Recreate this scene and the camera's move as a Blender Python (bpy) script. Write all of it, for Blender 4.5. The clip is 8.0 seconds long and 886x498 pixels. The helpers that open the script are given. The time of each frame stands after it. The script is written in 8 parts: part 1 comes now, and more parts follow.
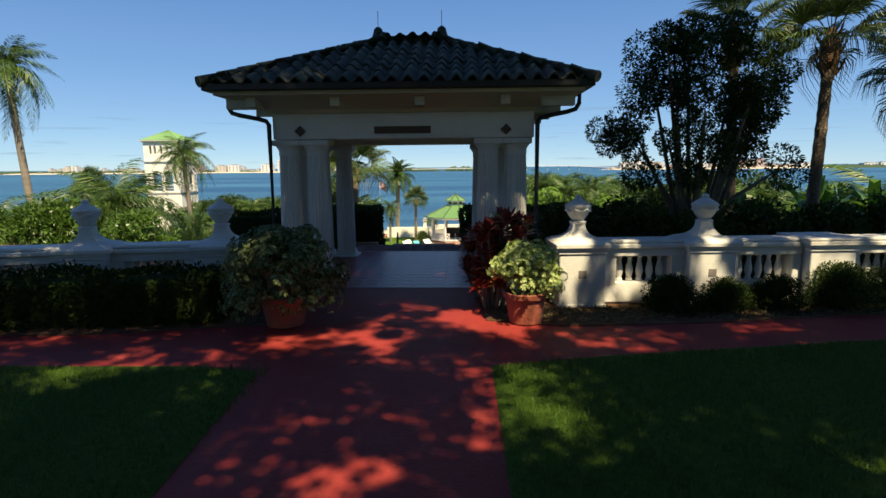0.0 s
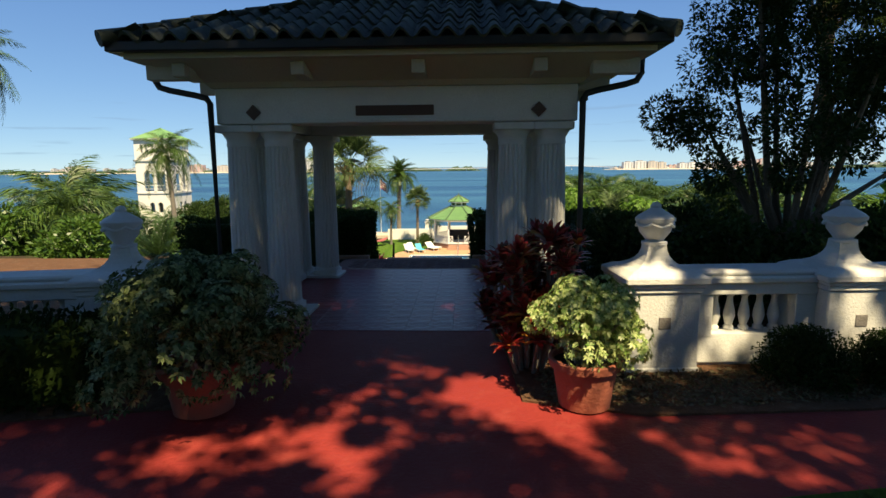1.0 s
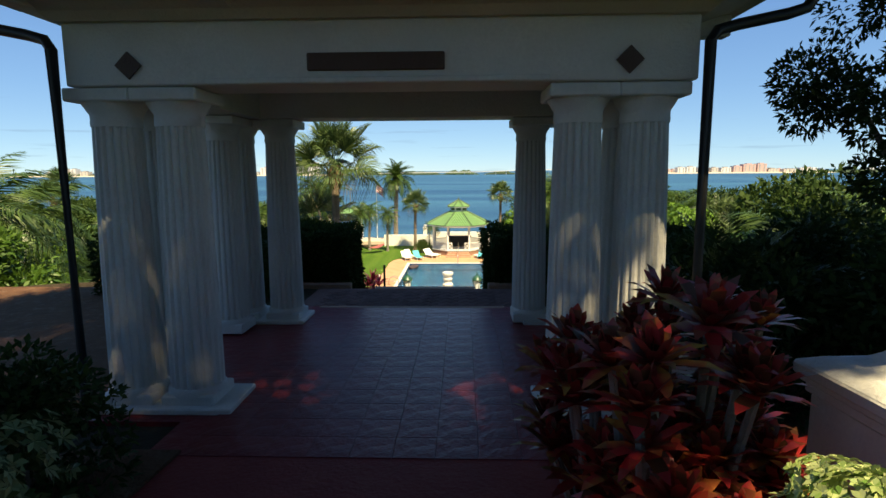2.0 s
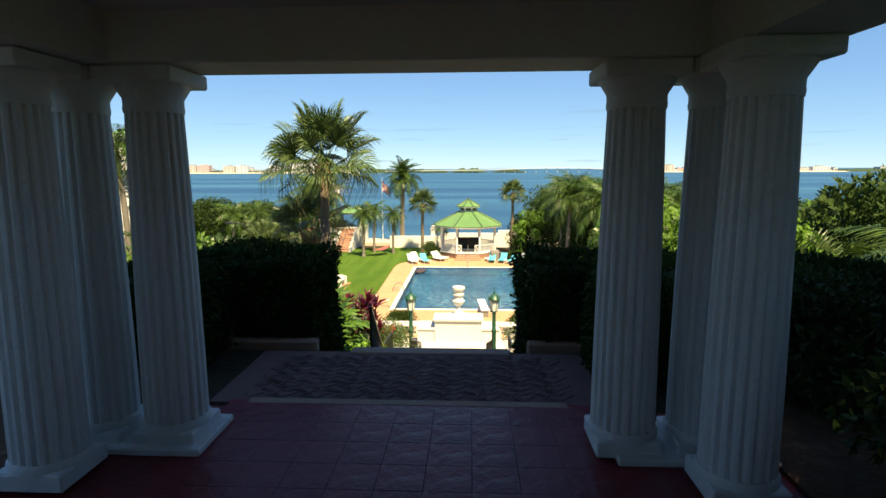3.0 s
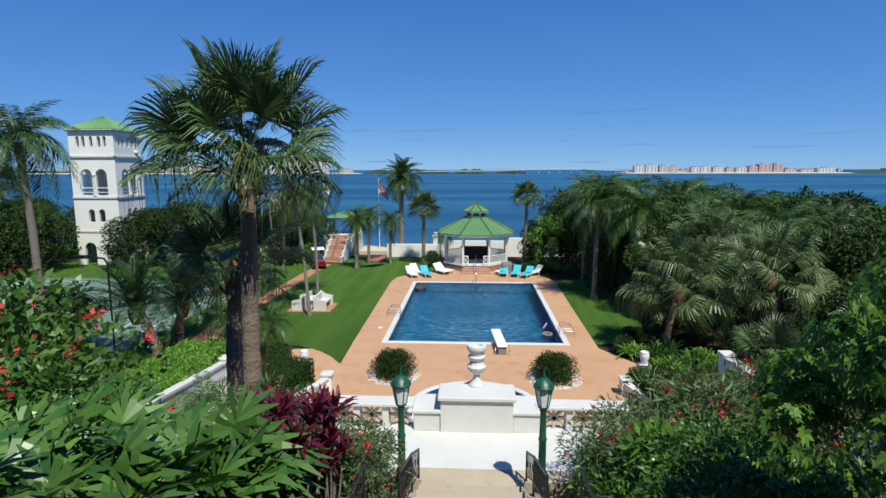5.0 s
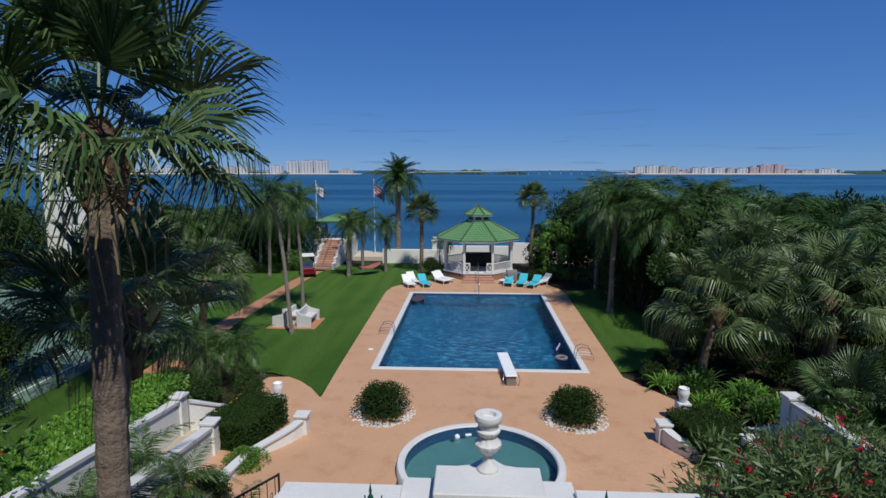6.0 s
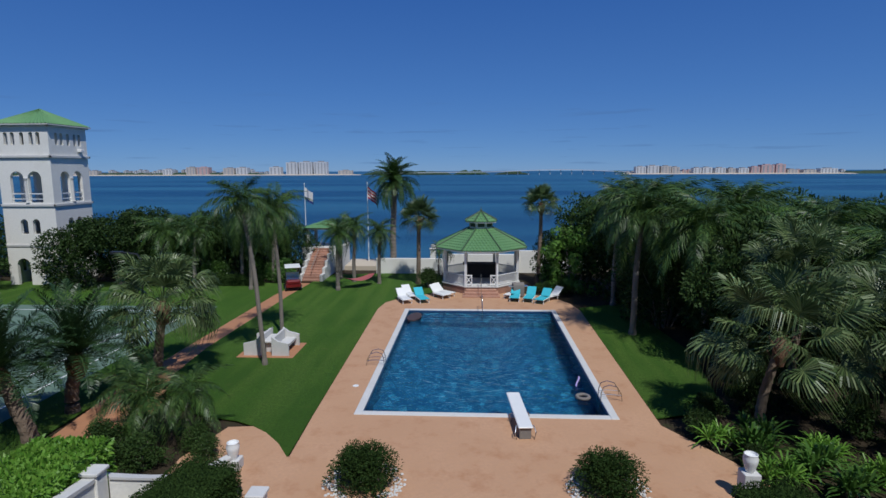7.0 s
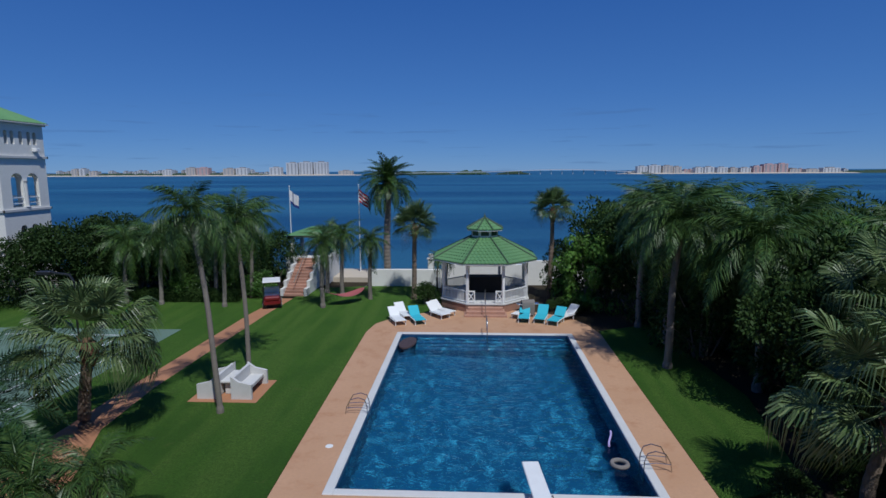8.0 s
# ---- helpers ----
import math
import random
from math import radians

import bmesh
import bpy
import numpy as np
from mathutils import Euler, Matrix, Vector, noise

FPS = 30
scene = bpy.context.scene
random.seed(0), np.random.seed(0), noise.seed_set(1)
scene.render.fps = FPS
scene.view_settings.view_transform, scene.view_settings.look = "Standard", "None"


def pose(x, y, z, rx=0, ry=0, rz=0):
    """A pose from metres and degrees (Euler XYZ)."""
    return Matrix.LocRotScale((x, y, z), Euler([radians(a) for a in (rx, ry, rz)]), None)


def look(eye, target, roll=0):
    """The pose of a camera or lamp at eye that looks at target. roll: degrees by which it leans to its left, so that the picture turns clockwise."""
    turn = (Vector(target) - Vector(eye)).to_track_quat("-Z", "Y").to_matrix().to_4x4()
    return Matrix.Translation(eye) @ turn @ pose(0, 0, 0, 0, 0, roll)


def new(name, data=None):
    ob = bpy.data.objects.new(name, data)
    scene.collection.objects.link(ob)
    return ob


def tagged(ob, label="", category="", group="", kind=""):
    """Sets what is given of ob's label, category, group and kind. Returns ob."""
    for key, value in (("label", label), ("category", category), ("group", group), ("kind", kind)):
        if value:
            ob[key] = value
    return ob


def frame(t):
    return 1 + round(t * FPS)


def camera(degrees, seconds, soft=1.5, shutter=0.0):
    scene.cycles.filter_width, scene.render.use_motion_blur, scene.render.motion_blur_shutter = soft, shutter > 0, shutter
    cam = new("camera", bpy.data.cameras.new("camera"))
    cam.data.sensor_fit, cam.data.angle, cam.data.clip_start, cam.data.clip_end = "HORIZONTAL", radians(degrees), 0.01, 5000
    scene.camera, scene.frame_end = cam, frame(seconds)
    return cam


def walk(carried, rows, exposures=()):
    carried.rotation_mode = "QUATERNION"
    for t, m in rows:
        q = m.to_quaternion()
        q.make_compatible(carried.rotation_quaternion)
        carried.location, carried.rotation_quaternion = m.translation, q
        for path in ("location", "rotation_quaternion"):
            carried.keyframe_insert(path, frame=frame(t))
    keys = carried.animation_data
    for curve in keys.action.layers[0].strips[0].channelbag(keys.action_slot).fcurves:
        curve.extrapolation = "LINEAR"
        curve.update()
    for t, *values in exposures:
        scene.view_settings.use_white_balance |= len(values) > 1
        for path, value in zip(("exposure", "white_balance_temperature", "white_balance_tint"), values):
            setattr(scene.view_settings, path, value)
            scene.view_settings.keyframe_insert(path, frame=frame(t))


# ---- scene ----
cam = camera(77.0, 8.0)
PATH = [
    (0, (0.973, -0.186, 2.099), (0.903, 1.791, 1.805), -0.5),
    (0.5, (0.886, 1.189, 2.067), (0.814, 3.166, 1.773), -0.5),
    (1, (0.803, 2.626, 2.029), (0.725, 4.603, 1.735), -0.5),
    (1.5, (0.687, 4.145, 1.982), (0.606, 6.122, 1.691), -0.4),
    (1.7, (0.620, 4.786, 1.954), (0.553, 6.765, 1.675), -0.35),
    (2.8, (0.385, 8.513, 1.973), (0.293, 10.490, 1.683), -0.25),
    (3, (0.335, 9.224, 1.941), (0.237, 11.201, 1.653), -0.2),
    (3.5, (0.185, 11.104, 1.955), (0.081, 13.081, 1.669), -0.1),
    (4, (0.030, 12.937, 1.942), (-0.074, 14.914, 1.657), -0.1),
    (4.5, (-0.120, 14.636, 1.868), (-0.223, 16.613, 1.584), -0.2),
    (5.8, (-0.372, 19.617, 1.754), (-0.478, 21.593, 1.467), 0.1),
    (6, (-0.406, 20.425, 1.746), (-0.510, 22.402, 1.463), 0),
    (6.5, (-0.450, 22.578, 1.769), (-0.555, 24.555, 1.489), -0.1),
    (7, (-0.544, 24.874, 1.840), (-0.649, 26.851, 1.559), -0.2),
    (7.5, (-0.639, 27.377, 1.872), (-0.745, 29.355, 1.592), -0.2),
    (8, (-0.669, 29.944, 1.913), (-0.777, 31.921, 1.632), -0.3),
]
EXPOSURES = [(0.0, 1.15, 9600, 5), (1.5, 1.26, 10200, 4), (3.0, 1.5, 10800, 3), (3.5, 1.32, 9600, -6), (4.5, 0.80, 6750, -1), (6.0, -0.02, 5950, 10), (7.0, -0.18, 5800, 10), (8.0, -0.28, 5550, 10)]
walk(cam, [(t, look(eye, target, roll)) for t, eye, target, roll in PATH], EXPOSURES)

# ---------------------------------------------------------------- world and light
SUN_EL, SUN_TO = radians(60), Vector((0.24, -0.48, 0.85)).normalized()
world = bpy.data.worlds.new("sky")
scene.world = world
world.use_nodes = True
wn = world.node_tree
wbg = wn.nodes["Background"]
wsky = wn.nodes.new("ShaderNodeTexSky")
wsky.sky_type = "NISHITA"
wsky.sun_disc = False
wsky.sun_elevation = SUN_EL
wsky.sun_rotation = math.atan2(SUN_TO.x, SUN_TO.y)
wsky.air_density, wsky.dust_density, wsky.ozone_density = 0.6, 0.0, 2.5
wsat = wn.nodes.new("ShaderNodeHueSaturation")
wsat.inputs["Saturation"].default_value = 1.08
wtint = wn.nodes.new("ShaderNodeMix")
wtint.data_type, wtint.blend_type = "RGBA", "MULTIPLY"
wtint.inputs[0].default_value = 1.0
wtint.inputs[7].default_value = (0.78, 0.93, 1.10, 1)
wn.links.new(wsky.outputs[0], wtint.inputs[6])
whaze = wn.nodes.new("ShaderNodeMix")
whaze.data_type = "RGBA"
whaze.inputs[0].default_value = 0.72
# the clear sky pales towards the horizon
wdir = wn.nodes.new("ShaderNodeTexCoord")
wup = wn.nodes.new("ShaderNodeSeparateXYZ")
wn.links.new(wdir.outputs["Generated"], wup.inputs[0])
wramp = wn.nodes.new("ShaderNodeValToRGB")
wramp.color_ramp.elements[0].position, wramp.color_ramp.elements[0].color = 0.0, (0.158, 0.288, 0.545, 1)
wramp.color_ramp.elements[1].position, wramp.color_ramp.elements[1].color = 0.32, (0.073, 0.163, 0.458, 1)
wmid = wramp.color_ramp.elements.new(0.13)
wmid.color = (0.116, 0.236, 0.528, 1)
wn.links.new(wup.outputs[2], wramp.inputs[0])
wgain = wn.nodes.new("ShaderNodeVectorMath")
wgain.operation = "SCALE"
wgain.inputs["Scale"].default_value = 10.0
wn.links.new(wramp.outputs[0], wgain.inputs[0])
wn.links.new(wgain.outputs[0], whaze.inputs[7])
wn.links.new(wtint.outputs[2], whaze.inputs[6])
# thin streaks of cloud low over the bay
wco = wn.nodes.new("ShaderNodeTexCoord")
wmap = wn.nodes.new("ShaderNodeMapping")
wmap.inputs["Scale"].default_value = (5, 5, 70)
wnoise = wn.nodes.new("ShaderNodeTexNoise")
wnoise.inputs["Scale"].default_value, wnoise.inputs["Detail"].default_value = 1.6, 6
wr = wn.nodes.new("ShaderNodeMapRange")
for k, v in ((1, 0.60), (2, 0.76), (3, 0.0), (4, 0.5)):
    wr.inputs[k].default_value = v
wxyz = wn.nodes.new("ShaderNodeSeparateXYZ")
wlow = wn.nodes.new("ShaderNodeMapRange")
for k, v in ((1, 0.07), (2, 0.14), (3, 1.0), (4, 0.0)):
    wlow.inputs[k].default_value = v
wmul = wn.nodes.new("ShaderNodeMath")
wmul.operation = "MULTIPLY"
wcloud = wn.nodes.new("ShaderNodeMix")
wcloud.data_type = "RGBA"
wcloud.inputs[7].default_value = (1.15, 1.9, 3.5, 1)
wn.links.new(wco.outputs["Generated"], wmap.inputs[0])
wn.links.new(wmap.outputs[0], wnoise.inputs["Vector"])
wn.links.new(wnoise.outputs[0], wr.inputs[0])
wn.links.new(wco.outputs["Generated"], wxyz.inputs[0])
wn.links.new(wxyz.outputs[2], wlow.inputs[0])
wn.links.new(wr.outputs[0], wmul.inputs[0])
wn.links.new(wlow.outputs[0], wmul.inputs[1])
wn.links.new(wmul.outputs[0], wcloud.inputs[0])
wn.links.new(whaze.outputs[2], wcloud.inputs[6])
wn.links.new(wcloud.outputs[2], wsat.inputs["Color"])
wn.links.new(wsat.outputs[0], wbg.inputs[0])
wbg.inputs[1].default_value = 0.085
sun = new("sun", bpy.data.lights.new("sun", "SUN"))
sun.data.energy, sun.data.angle, sun.data.color = 4.1, radians(0.6), (1.0, 0.94, 0.82)
sun.matrix_world = look(SUN_TO * 60, (0, 0, 0))

# ---------------------------------------------------------------- materials


def node_mat(name):
    m = bpy.data.materials.new(name)
    m.use_nodes = True
    t = m.node_tree
    return m, t, t.nodes["Principled BSDF"], t.nodes["Material Output"]


def ramp_mix(t, fac, a, b):
    n = t.nodes.new("ShaderNodeMix")
    n.data_type = "RGBA"
    for sock, v in ((n.inputs[0], fac), (n.inputs[6], a), (n.inputs[7], b)):
        if hasattr(v, "is_linked"):
            t.links.new(v, sock)
        elif isinstance(v, (int, float)):
            sock.default_value = v
        else:
            sock.default_value = (*v, 1)
    return n.outputs[2]


def noise_fac(t, scale, detail=4, lo=0.35, hi=0.65, rough=0.6, stretch=None):
    co = t.nodes.new("ShaderNodeTexCoord")
    src = co.outputs["Object"]
    if stretch:
        mp = t.nodes.new("ShaderNodeMapping")
        mp.inputs["Scale"].default_value = stretch
        t.links.new(src, mp.inputs[0])
        src = mp.outputs[0]
    n = t.nodes.new("ShaderNodeTexNoise")
    n.inputs["Scale"].default_value, n.inputs["Detail"].default_value, n.inputs["Roughness"].default_value = scale, detail, rough
    t.links.new(src, n.inputs["Vector"])
    r = t.nodes.new("ShaderNodeMapRange")
    r.inputs[1].default_value, r.inputs[2].default_value = lo, hi
    t.links.new(n.outputs[0], r.inputs[0])
    return r.outputs[0]


def bump_from(t, bsdf, fac, strength, dist=0.02):
    b = t.nodes.new("ShaderNodeBump")
    b.inputs["Strength"].default_value, b.inputs["Distance"].default_value = strength, dist
    t.links.new(fac, b.inputs["Height"])
    t.links.new(b.outputs[0], bsdf.inputs["Normal"])


def surface(name, a, b, rough=0.7, big=1.2, small=25.0, stain_or_flecks=None, stain_or_flecks_amt=0.5, bump=0.3, metal=0.0, vary=0.0, spec=0.5, dist=0.02):
    """Two colours mixed at a large and a small scale, with optional blotches: stains, or caustic flecks painted in the
    pool.
    """
    m, t, p, _ = node_mat(name)
    c = ramp_mix(t, noise_fac(t, big), a, b)
    fine = noise_fac(t, small, 6, 0.3, 0.7)
    c = ramp_mix(t, fine, c, [x * 0.86 for x in a])
    if stain_or_flecks:
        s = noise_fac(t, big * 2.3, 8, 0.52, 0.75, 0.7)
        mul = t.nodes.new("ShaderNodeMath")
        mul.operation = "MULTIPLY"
        mul.inputs[1].default_value = stain_or_flecks_amt
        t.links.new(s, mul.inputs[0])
        c = ramp_mix(t, mul.outputs[0], c, stain_or_flecks)
    if vary:
        oi = t.nodes.new("ShaderNodeObjectInfo")
        hsv = t.nodes.new("ShaderNodeHueSaturation")
        r = t.nodes.new("ShaderNodeMapRange")
        r.inputs[3].default_value, r.inputs[4].default_value = 1 - vary, 1 + vary
        t.links.new(oi.outputs["Random"], r.inputs[0])
        t.links.new(r.outputs[0], hsv.inputs["Value"])
        t.links.new(c, hsv.inputs["Color"])
        c = hsv.outputs[0]
    t.links.new(c, p.inputs["Base Color"])
    p.inputs["Roughness"].default_value, p.inputs["Metallic"].default_value = rough, metal
    p.inputs["Specular IOR Level"].default_value = spec
    if bump:
        bump_from(t, p, fine, bump, dist)
    return m


def leafy(name, a, b, rough=0.45, trans=0.3, tip=None, spec=0.4):
    """A leaf: colour varies from leaf to leaf; some light passes through."""
    m, t, p, out = node_mat(name)
    g = t.nodes.new("ShaderNodeNewGeometry")
    c = ramp_mix(t, g.outputs["Random Per Island"], a, b)
    if tip:
        c = ramp_mix(t, noise_fac(t, 3.0, 3, 0.5, 0.7), c, tip)
    oi = t.nodes.new("ShaderNodeObjectInfo")
    hsv = t.nodes.new("ShaderNodeHueSaturation")
    r = t.nodes.new("ShaderNodeMapRange")
    r.inputs[3].default_value, r.inputs[4].default_value = 0.78, 1.2
    t.links.new(oi.outputs["Random"], r.inputs[0])
    t.links.new(r.outputs[0], hsv.inputs["Value"])
    t.links.new(c, hsv.inputs["Color"])
    c = hsv.outputs[0]
    t.links.new(c, p.inputs["Base Color"])
    p.inputs["Roughness"].default_value = rough
    p.inputs["Specular IOR Level"].default_value = spec
    tr = t.nodes.new("ShaderNodeBsdfTranslucent")
    t.links.new(c, tr.inputs[0])
    mx = t.nodes.new("ShaderNodeMixShader")
    mx.inputs[0].default_value = trans
    t.links.new(p.outputs[0], mx.inputs[1])
    t.links.new(tr.outputs[0], mx.inputs[2])
    t.links.new(mx.outputs[0], out.inputs[0])
    return m


STUCCO = surface("white_stucco", (0.68, 0.67, 0.63), (0.60, 0.59, 0.55), 0.85, 0.9, 40, (0.40, 0.39, 0.35), 0.35, 0.25)
STUCCO_TOWER = surface("tower_render", (0.82, 0.80, 0.74), (0.76, 0.74, 0.68), 0.85, 0.3, 12, (0.5, 0.47, 0.4), 0.3, 0.25)
# cream taken darker: shade under the pavilion eaves is put into the colour
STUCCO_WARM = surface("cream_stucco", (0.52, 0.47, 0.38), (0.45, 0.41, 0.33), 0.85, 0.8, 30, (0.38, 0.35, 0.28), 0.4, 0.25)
STONE_WHITE = surface("white_stone", (0.63, 0.62, 0.60), (0.56, 0.55, 0.52), 0.75, 1.5, 30, (0.45, 0.44, 0.40), 0.3, 0.2)
PLAIN_WHITE = surface("white_paint", (0.80, 0.80, 0.78), (0.74, 0.74, 0.72), 0.5, 2.0, 50, None, 0, 0.08)
RED_FLOOR = surface("red_painted_concrete", (0.29, 0.034, 0.030), (0.23, 0.025, 0.024), 0.62, 1.3, 30, (0.36, 0.075, 0.055), 0.5, 0.35, spec=0.2)
RED_TILE = surface("red_terrace_tile", (0.24, 0.030, 0.032), (0.18, 0.022, 0.028), 0.33, 1.0, 7, (0.12, 0.02, 0.03), 0.5, 0.4, vary=0.1, spec=0.17)
PINK_DECK = surface("salmon_deck", (0.52, 0.305, 0.175), (0.46, 0.26, 0.14), 0.8, 0.5, 9, (0.37, 0.18, 0.085), 0.9, 0.3)
BRICK = surface("brick", (0.40, 0.22, 0.15), (0.33, 0.17, 0.12), 0.85, 3, 40, (0.20, 0.13, 0.10), 0.5, 0.5, vary=0.25)
OLD_BRICK = surface("old_brick_paver", (0.165, 0.075, 0.062), (0.12, 0.058, 0.05), 0.95, 3, 40, (0.08, 0.055, 0.05), 0.6, 0.5, vary=0.3)
SAND_STONE = surface("sand_stone_step", (0.45, 0.375, 0.27), (0.39, 0.32, 0.225), 0.85, 1.2, 22, (0.34, 0.25, 0.16), 0.7, 0.3, vary=0.08)
BLACK_IRON = surface("black_iron", (0.012, 0.013, 0.014), (0.02, 0.02, 0.02), 0.45, 3, 40, None, 0, 0.1, 0.0)
GREEN_IRON = surface("green_painted_iron", (0.012, 0.075, 0.045), (0.02, 0.09, 0.055), 0.4, 4, 40, None, 0, 0.1)
STEEL = surface("stainless_steel", (0.6, 0.6, 0.6), (0.5, 0.5, 0.5), 0.25, 4, 40, None, 0, 0.0, 1.0)
ROOF_CLAY = surface("mossy_clay_tile", (0.045, 0.055, 0.036), (0.026, 0.034, 0.022), 0.85, 2.2, 14, (0.13, 0.15, 0.09), 0.7, 0.5, vary=0.35)
ROOF_GREEN = surface("green_roof_tile", (0.125, 0.265, 0.10), (0.10, 0.22, 0.085), 0.6, 1.0, 20, (0.08, 0.14, 0.06), 0.5, 0.25, vary=0.12)
RIDGE_DARK = surface("dark_ridge", (0.05, 0.09, 0.045), (0.04, 0.07, 0.035), 0.6, 2, 20, None, 0, 0.2)
TERRACOTTA = surface("terracotta", (0.36, 0.10, 0.06), (0.29, 0.075, 0.045), 0.75, 3, 30, (0.2, 0.08, 0.06), 0.4, 0.3)


def lawn_mat():
    """Mown grass: tufts, dry patches and faint mowing lines."""
    m, t, p, _ = node_mat("lawn")
    c = ramp_mix(t, noise_fac(t, 0.3, 5), (0.105, 0.225, 0.030), (0.075, 0.175, 0.024))
    line = noise_fac(t, 1.0, 2, 0.40, 0.60, 0.4, (1.25, 0.10, 1))
    c = ramp_mix(t, line, c, (0.135, 0.25, 0.040))
    c = ramp_mix(t, noise_fac(t, 1.7, 8, 0.60, 0.80, 0.7), c, (0.19, 0.21, 0.065))
    fine = noise_fac(t, 14, 8, 0.35, 0.62, 0.8)
    c = ramp_mix(t, fine, (0.060, 0.125, 0.020), c)
    t.links.new(c, p.inputs["Base Color"])
    p.inputs["Roughness"].default_value = 0.9
    p.inputs["Specular IOR Level"].default_value = 0.1
    bump_from(t, p, fine, 1.0, 0.06)
    return m


GRASS = lawn_mat()
SOIL = surface("dark_soil", (0.055, 0.042, 0.028), (0.04, 0.032, 0.02), 0.95, 0.7, 12, (0.05, 0.07, 0.02), 0.6, 0.8, spec=0.1, dist=0.05)
MULCH = surface("mulch", (0.17, 0.085, 0.05), (0.10, 0.055, 0.035), 0.95, 3, 30, (0.28, 0.2, 0.14), 0.6, 1.0, spec=0.1)
CLAY_PATH = surface("clay_path", (0.42, 0.20, 0.10), (0.36, 0.165, 0.08), 0.9, 0.7, 14, (0.28, 0.14, 0.08), 0.5, 0.4)
COURT = surface("green_court", (0.125, 0.195, 0.145), (0.105, 0.165, 0.125), 0.9, 0.3, 12, (0.15, 0.20, 0.15), 0.3, 0.1)
# pale cyan blotches paint caustic light flecks into the plaster colour
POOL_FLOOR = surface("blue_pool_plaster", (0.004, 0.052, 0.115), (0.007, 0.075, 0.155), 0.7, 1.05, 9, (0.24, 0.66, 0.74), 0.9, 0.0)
POOL_TILE = surface("dark_blue_tile", (0.02, 0.06, 0.15), (0.03, 0.08, 0.18), 0.3, 6, 40, None, 0, 0.0)
TROUGH = surface("green_basin_plaster", (0.065, 0.15, 0.16), (0.05, 0.12, 0.13), 0.7, 1, 8, None, 0, 0.0)
PLAQUE = surface("brown_plaque", (0.09, 0.045, 0.03), (0.07, 0.035, 0.024), 0.6, 6, 40, None, 0, 0.3)
BARK = surface("palm_bark", (0.22, 0.165, 0.12), (0.15, 0.11, 0.08), 0.95, 1.5, 18, (0.09, 0.07, 0.05), 0.6, 0.9, vary=0.15)
BARK_RED = surface("brown_palm_fibre", (0.19, 0.10, 0.055), (0.12, 0.065, 0.04), 0.95, 4, 30, (0.06, 0.04, 0.03), 0.6, 0.9)
BARK_GREY = surface("grey_bark", (0.23, 0.20, 0.165), (0.17, 0.145, 0.12), 0.95, 1.5, 18, (0.12, 0.10, 0.08), 0.5, 0.7, vary=0.12)
TURQUOISE = surface("turquoise_fabric", (0.06, 0.46, 0.56), (0.05, 0.42, 0.51), 0.8, 3, 60, None, 0, 0.2)
CART_RED = surface("red_cart_paint", (0.18, 0.012, 0.016), (0.14, 0.01, 0.014), 0.3, 3, 40, None, 0, 0.0)
HAMMOCK = surface("faded_red_fabric", (0.38, 0.10, 0.10), (0.32, 0.09, 0.09), 0.9, 3, 40, None, 0, 0.2)
RUBBER = surface("black_rubber", (0.015, 0.015, 0.015), (0.02, 0.02, 0.02), 0.8, 5, 40, None, 0, 0.1)
RATTAN = surface("dark_mahogany_raft", (0.075, 0.05, 0.05), (0.05, 0.035, 0.035), 0.6, 4, 30, None, 0, 0.2)
SAND = surface("beach_sand", (0.55, 0.47, 0.36), (0.5, 0.42, 0.32), 0.9, 0.01, 0.2, None, 0, 0.0)
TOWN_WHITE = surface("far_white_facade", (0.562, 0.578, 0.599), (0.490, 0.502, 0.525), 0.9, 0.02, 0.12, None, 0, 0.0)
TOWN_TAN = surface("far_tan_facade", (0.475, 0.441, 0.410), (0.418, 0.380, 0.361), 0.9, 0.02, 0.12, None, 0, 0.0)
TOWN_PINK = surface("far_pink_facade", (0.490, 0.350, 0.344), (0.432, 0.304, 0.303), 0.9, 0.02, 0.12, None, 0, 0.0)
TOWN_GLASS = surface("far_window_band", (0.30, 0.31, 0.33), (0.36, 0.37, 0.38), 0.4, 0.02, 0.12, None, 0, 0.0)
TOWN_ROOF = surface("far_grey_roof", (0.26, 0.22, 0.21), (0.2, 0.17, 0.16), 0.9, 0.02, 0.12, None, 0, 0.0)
DARK_IN = surface("dark_interior", (0.03, 0.028, 0.026), (0.02, 0.02, 0.02), 0.9, 2, 20, None, 0, 0.0)
NOODLE = surface("violet_foam", (0.50, 0.42, 0.72), (0.44, 0.37, 0.66), 0.8, 3, 40, None, 0, 0.1)
FLAG_CLOTH = surface("flag_cloth", (0.72, 0.70, 0.70), (0.65, 0.64, 0.64), 0.9, 2, 20, None, 0, 0.0)
FLAG_RED = surface("flag_red", (0.5, 0.03, 0.04), (0.45, 0.03, 0.04), 0.9, 2, 20, None, 0, 0.0)
FLAG_BLUE = surface("flag_blue", (0.03, 0.05, 0.22), (0.03, 0.05, 0.2), 0.9, 2, 20, None, 0, 0.0)
FABRIC_GREY = surface("grey_weathered_wood", (0.22, 0.2, 0.18), (0.17, 0.15, 0.14), 0.9, 2, 20, None, 0, 0.3)

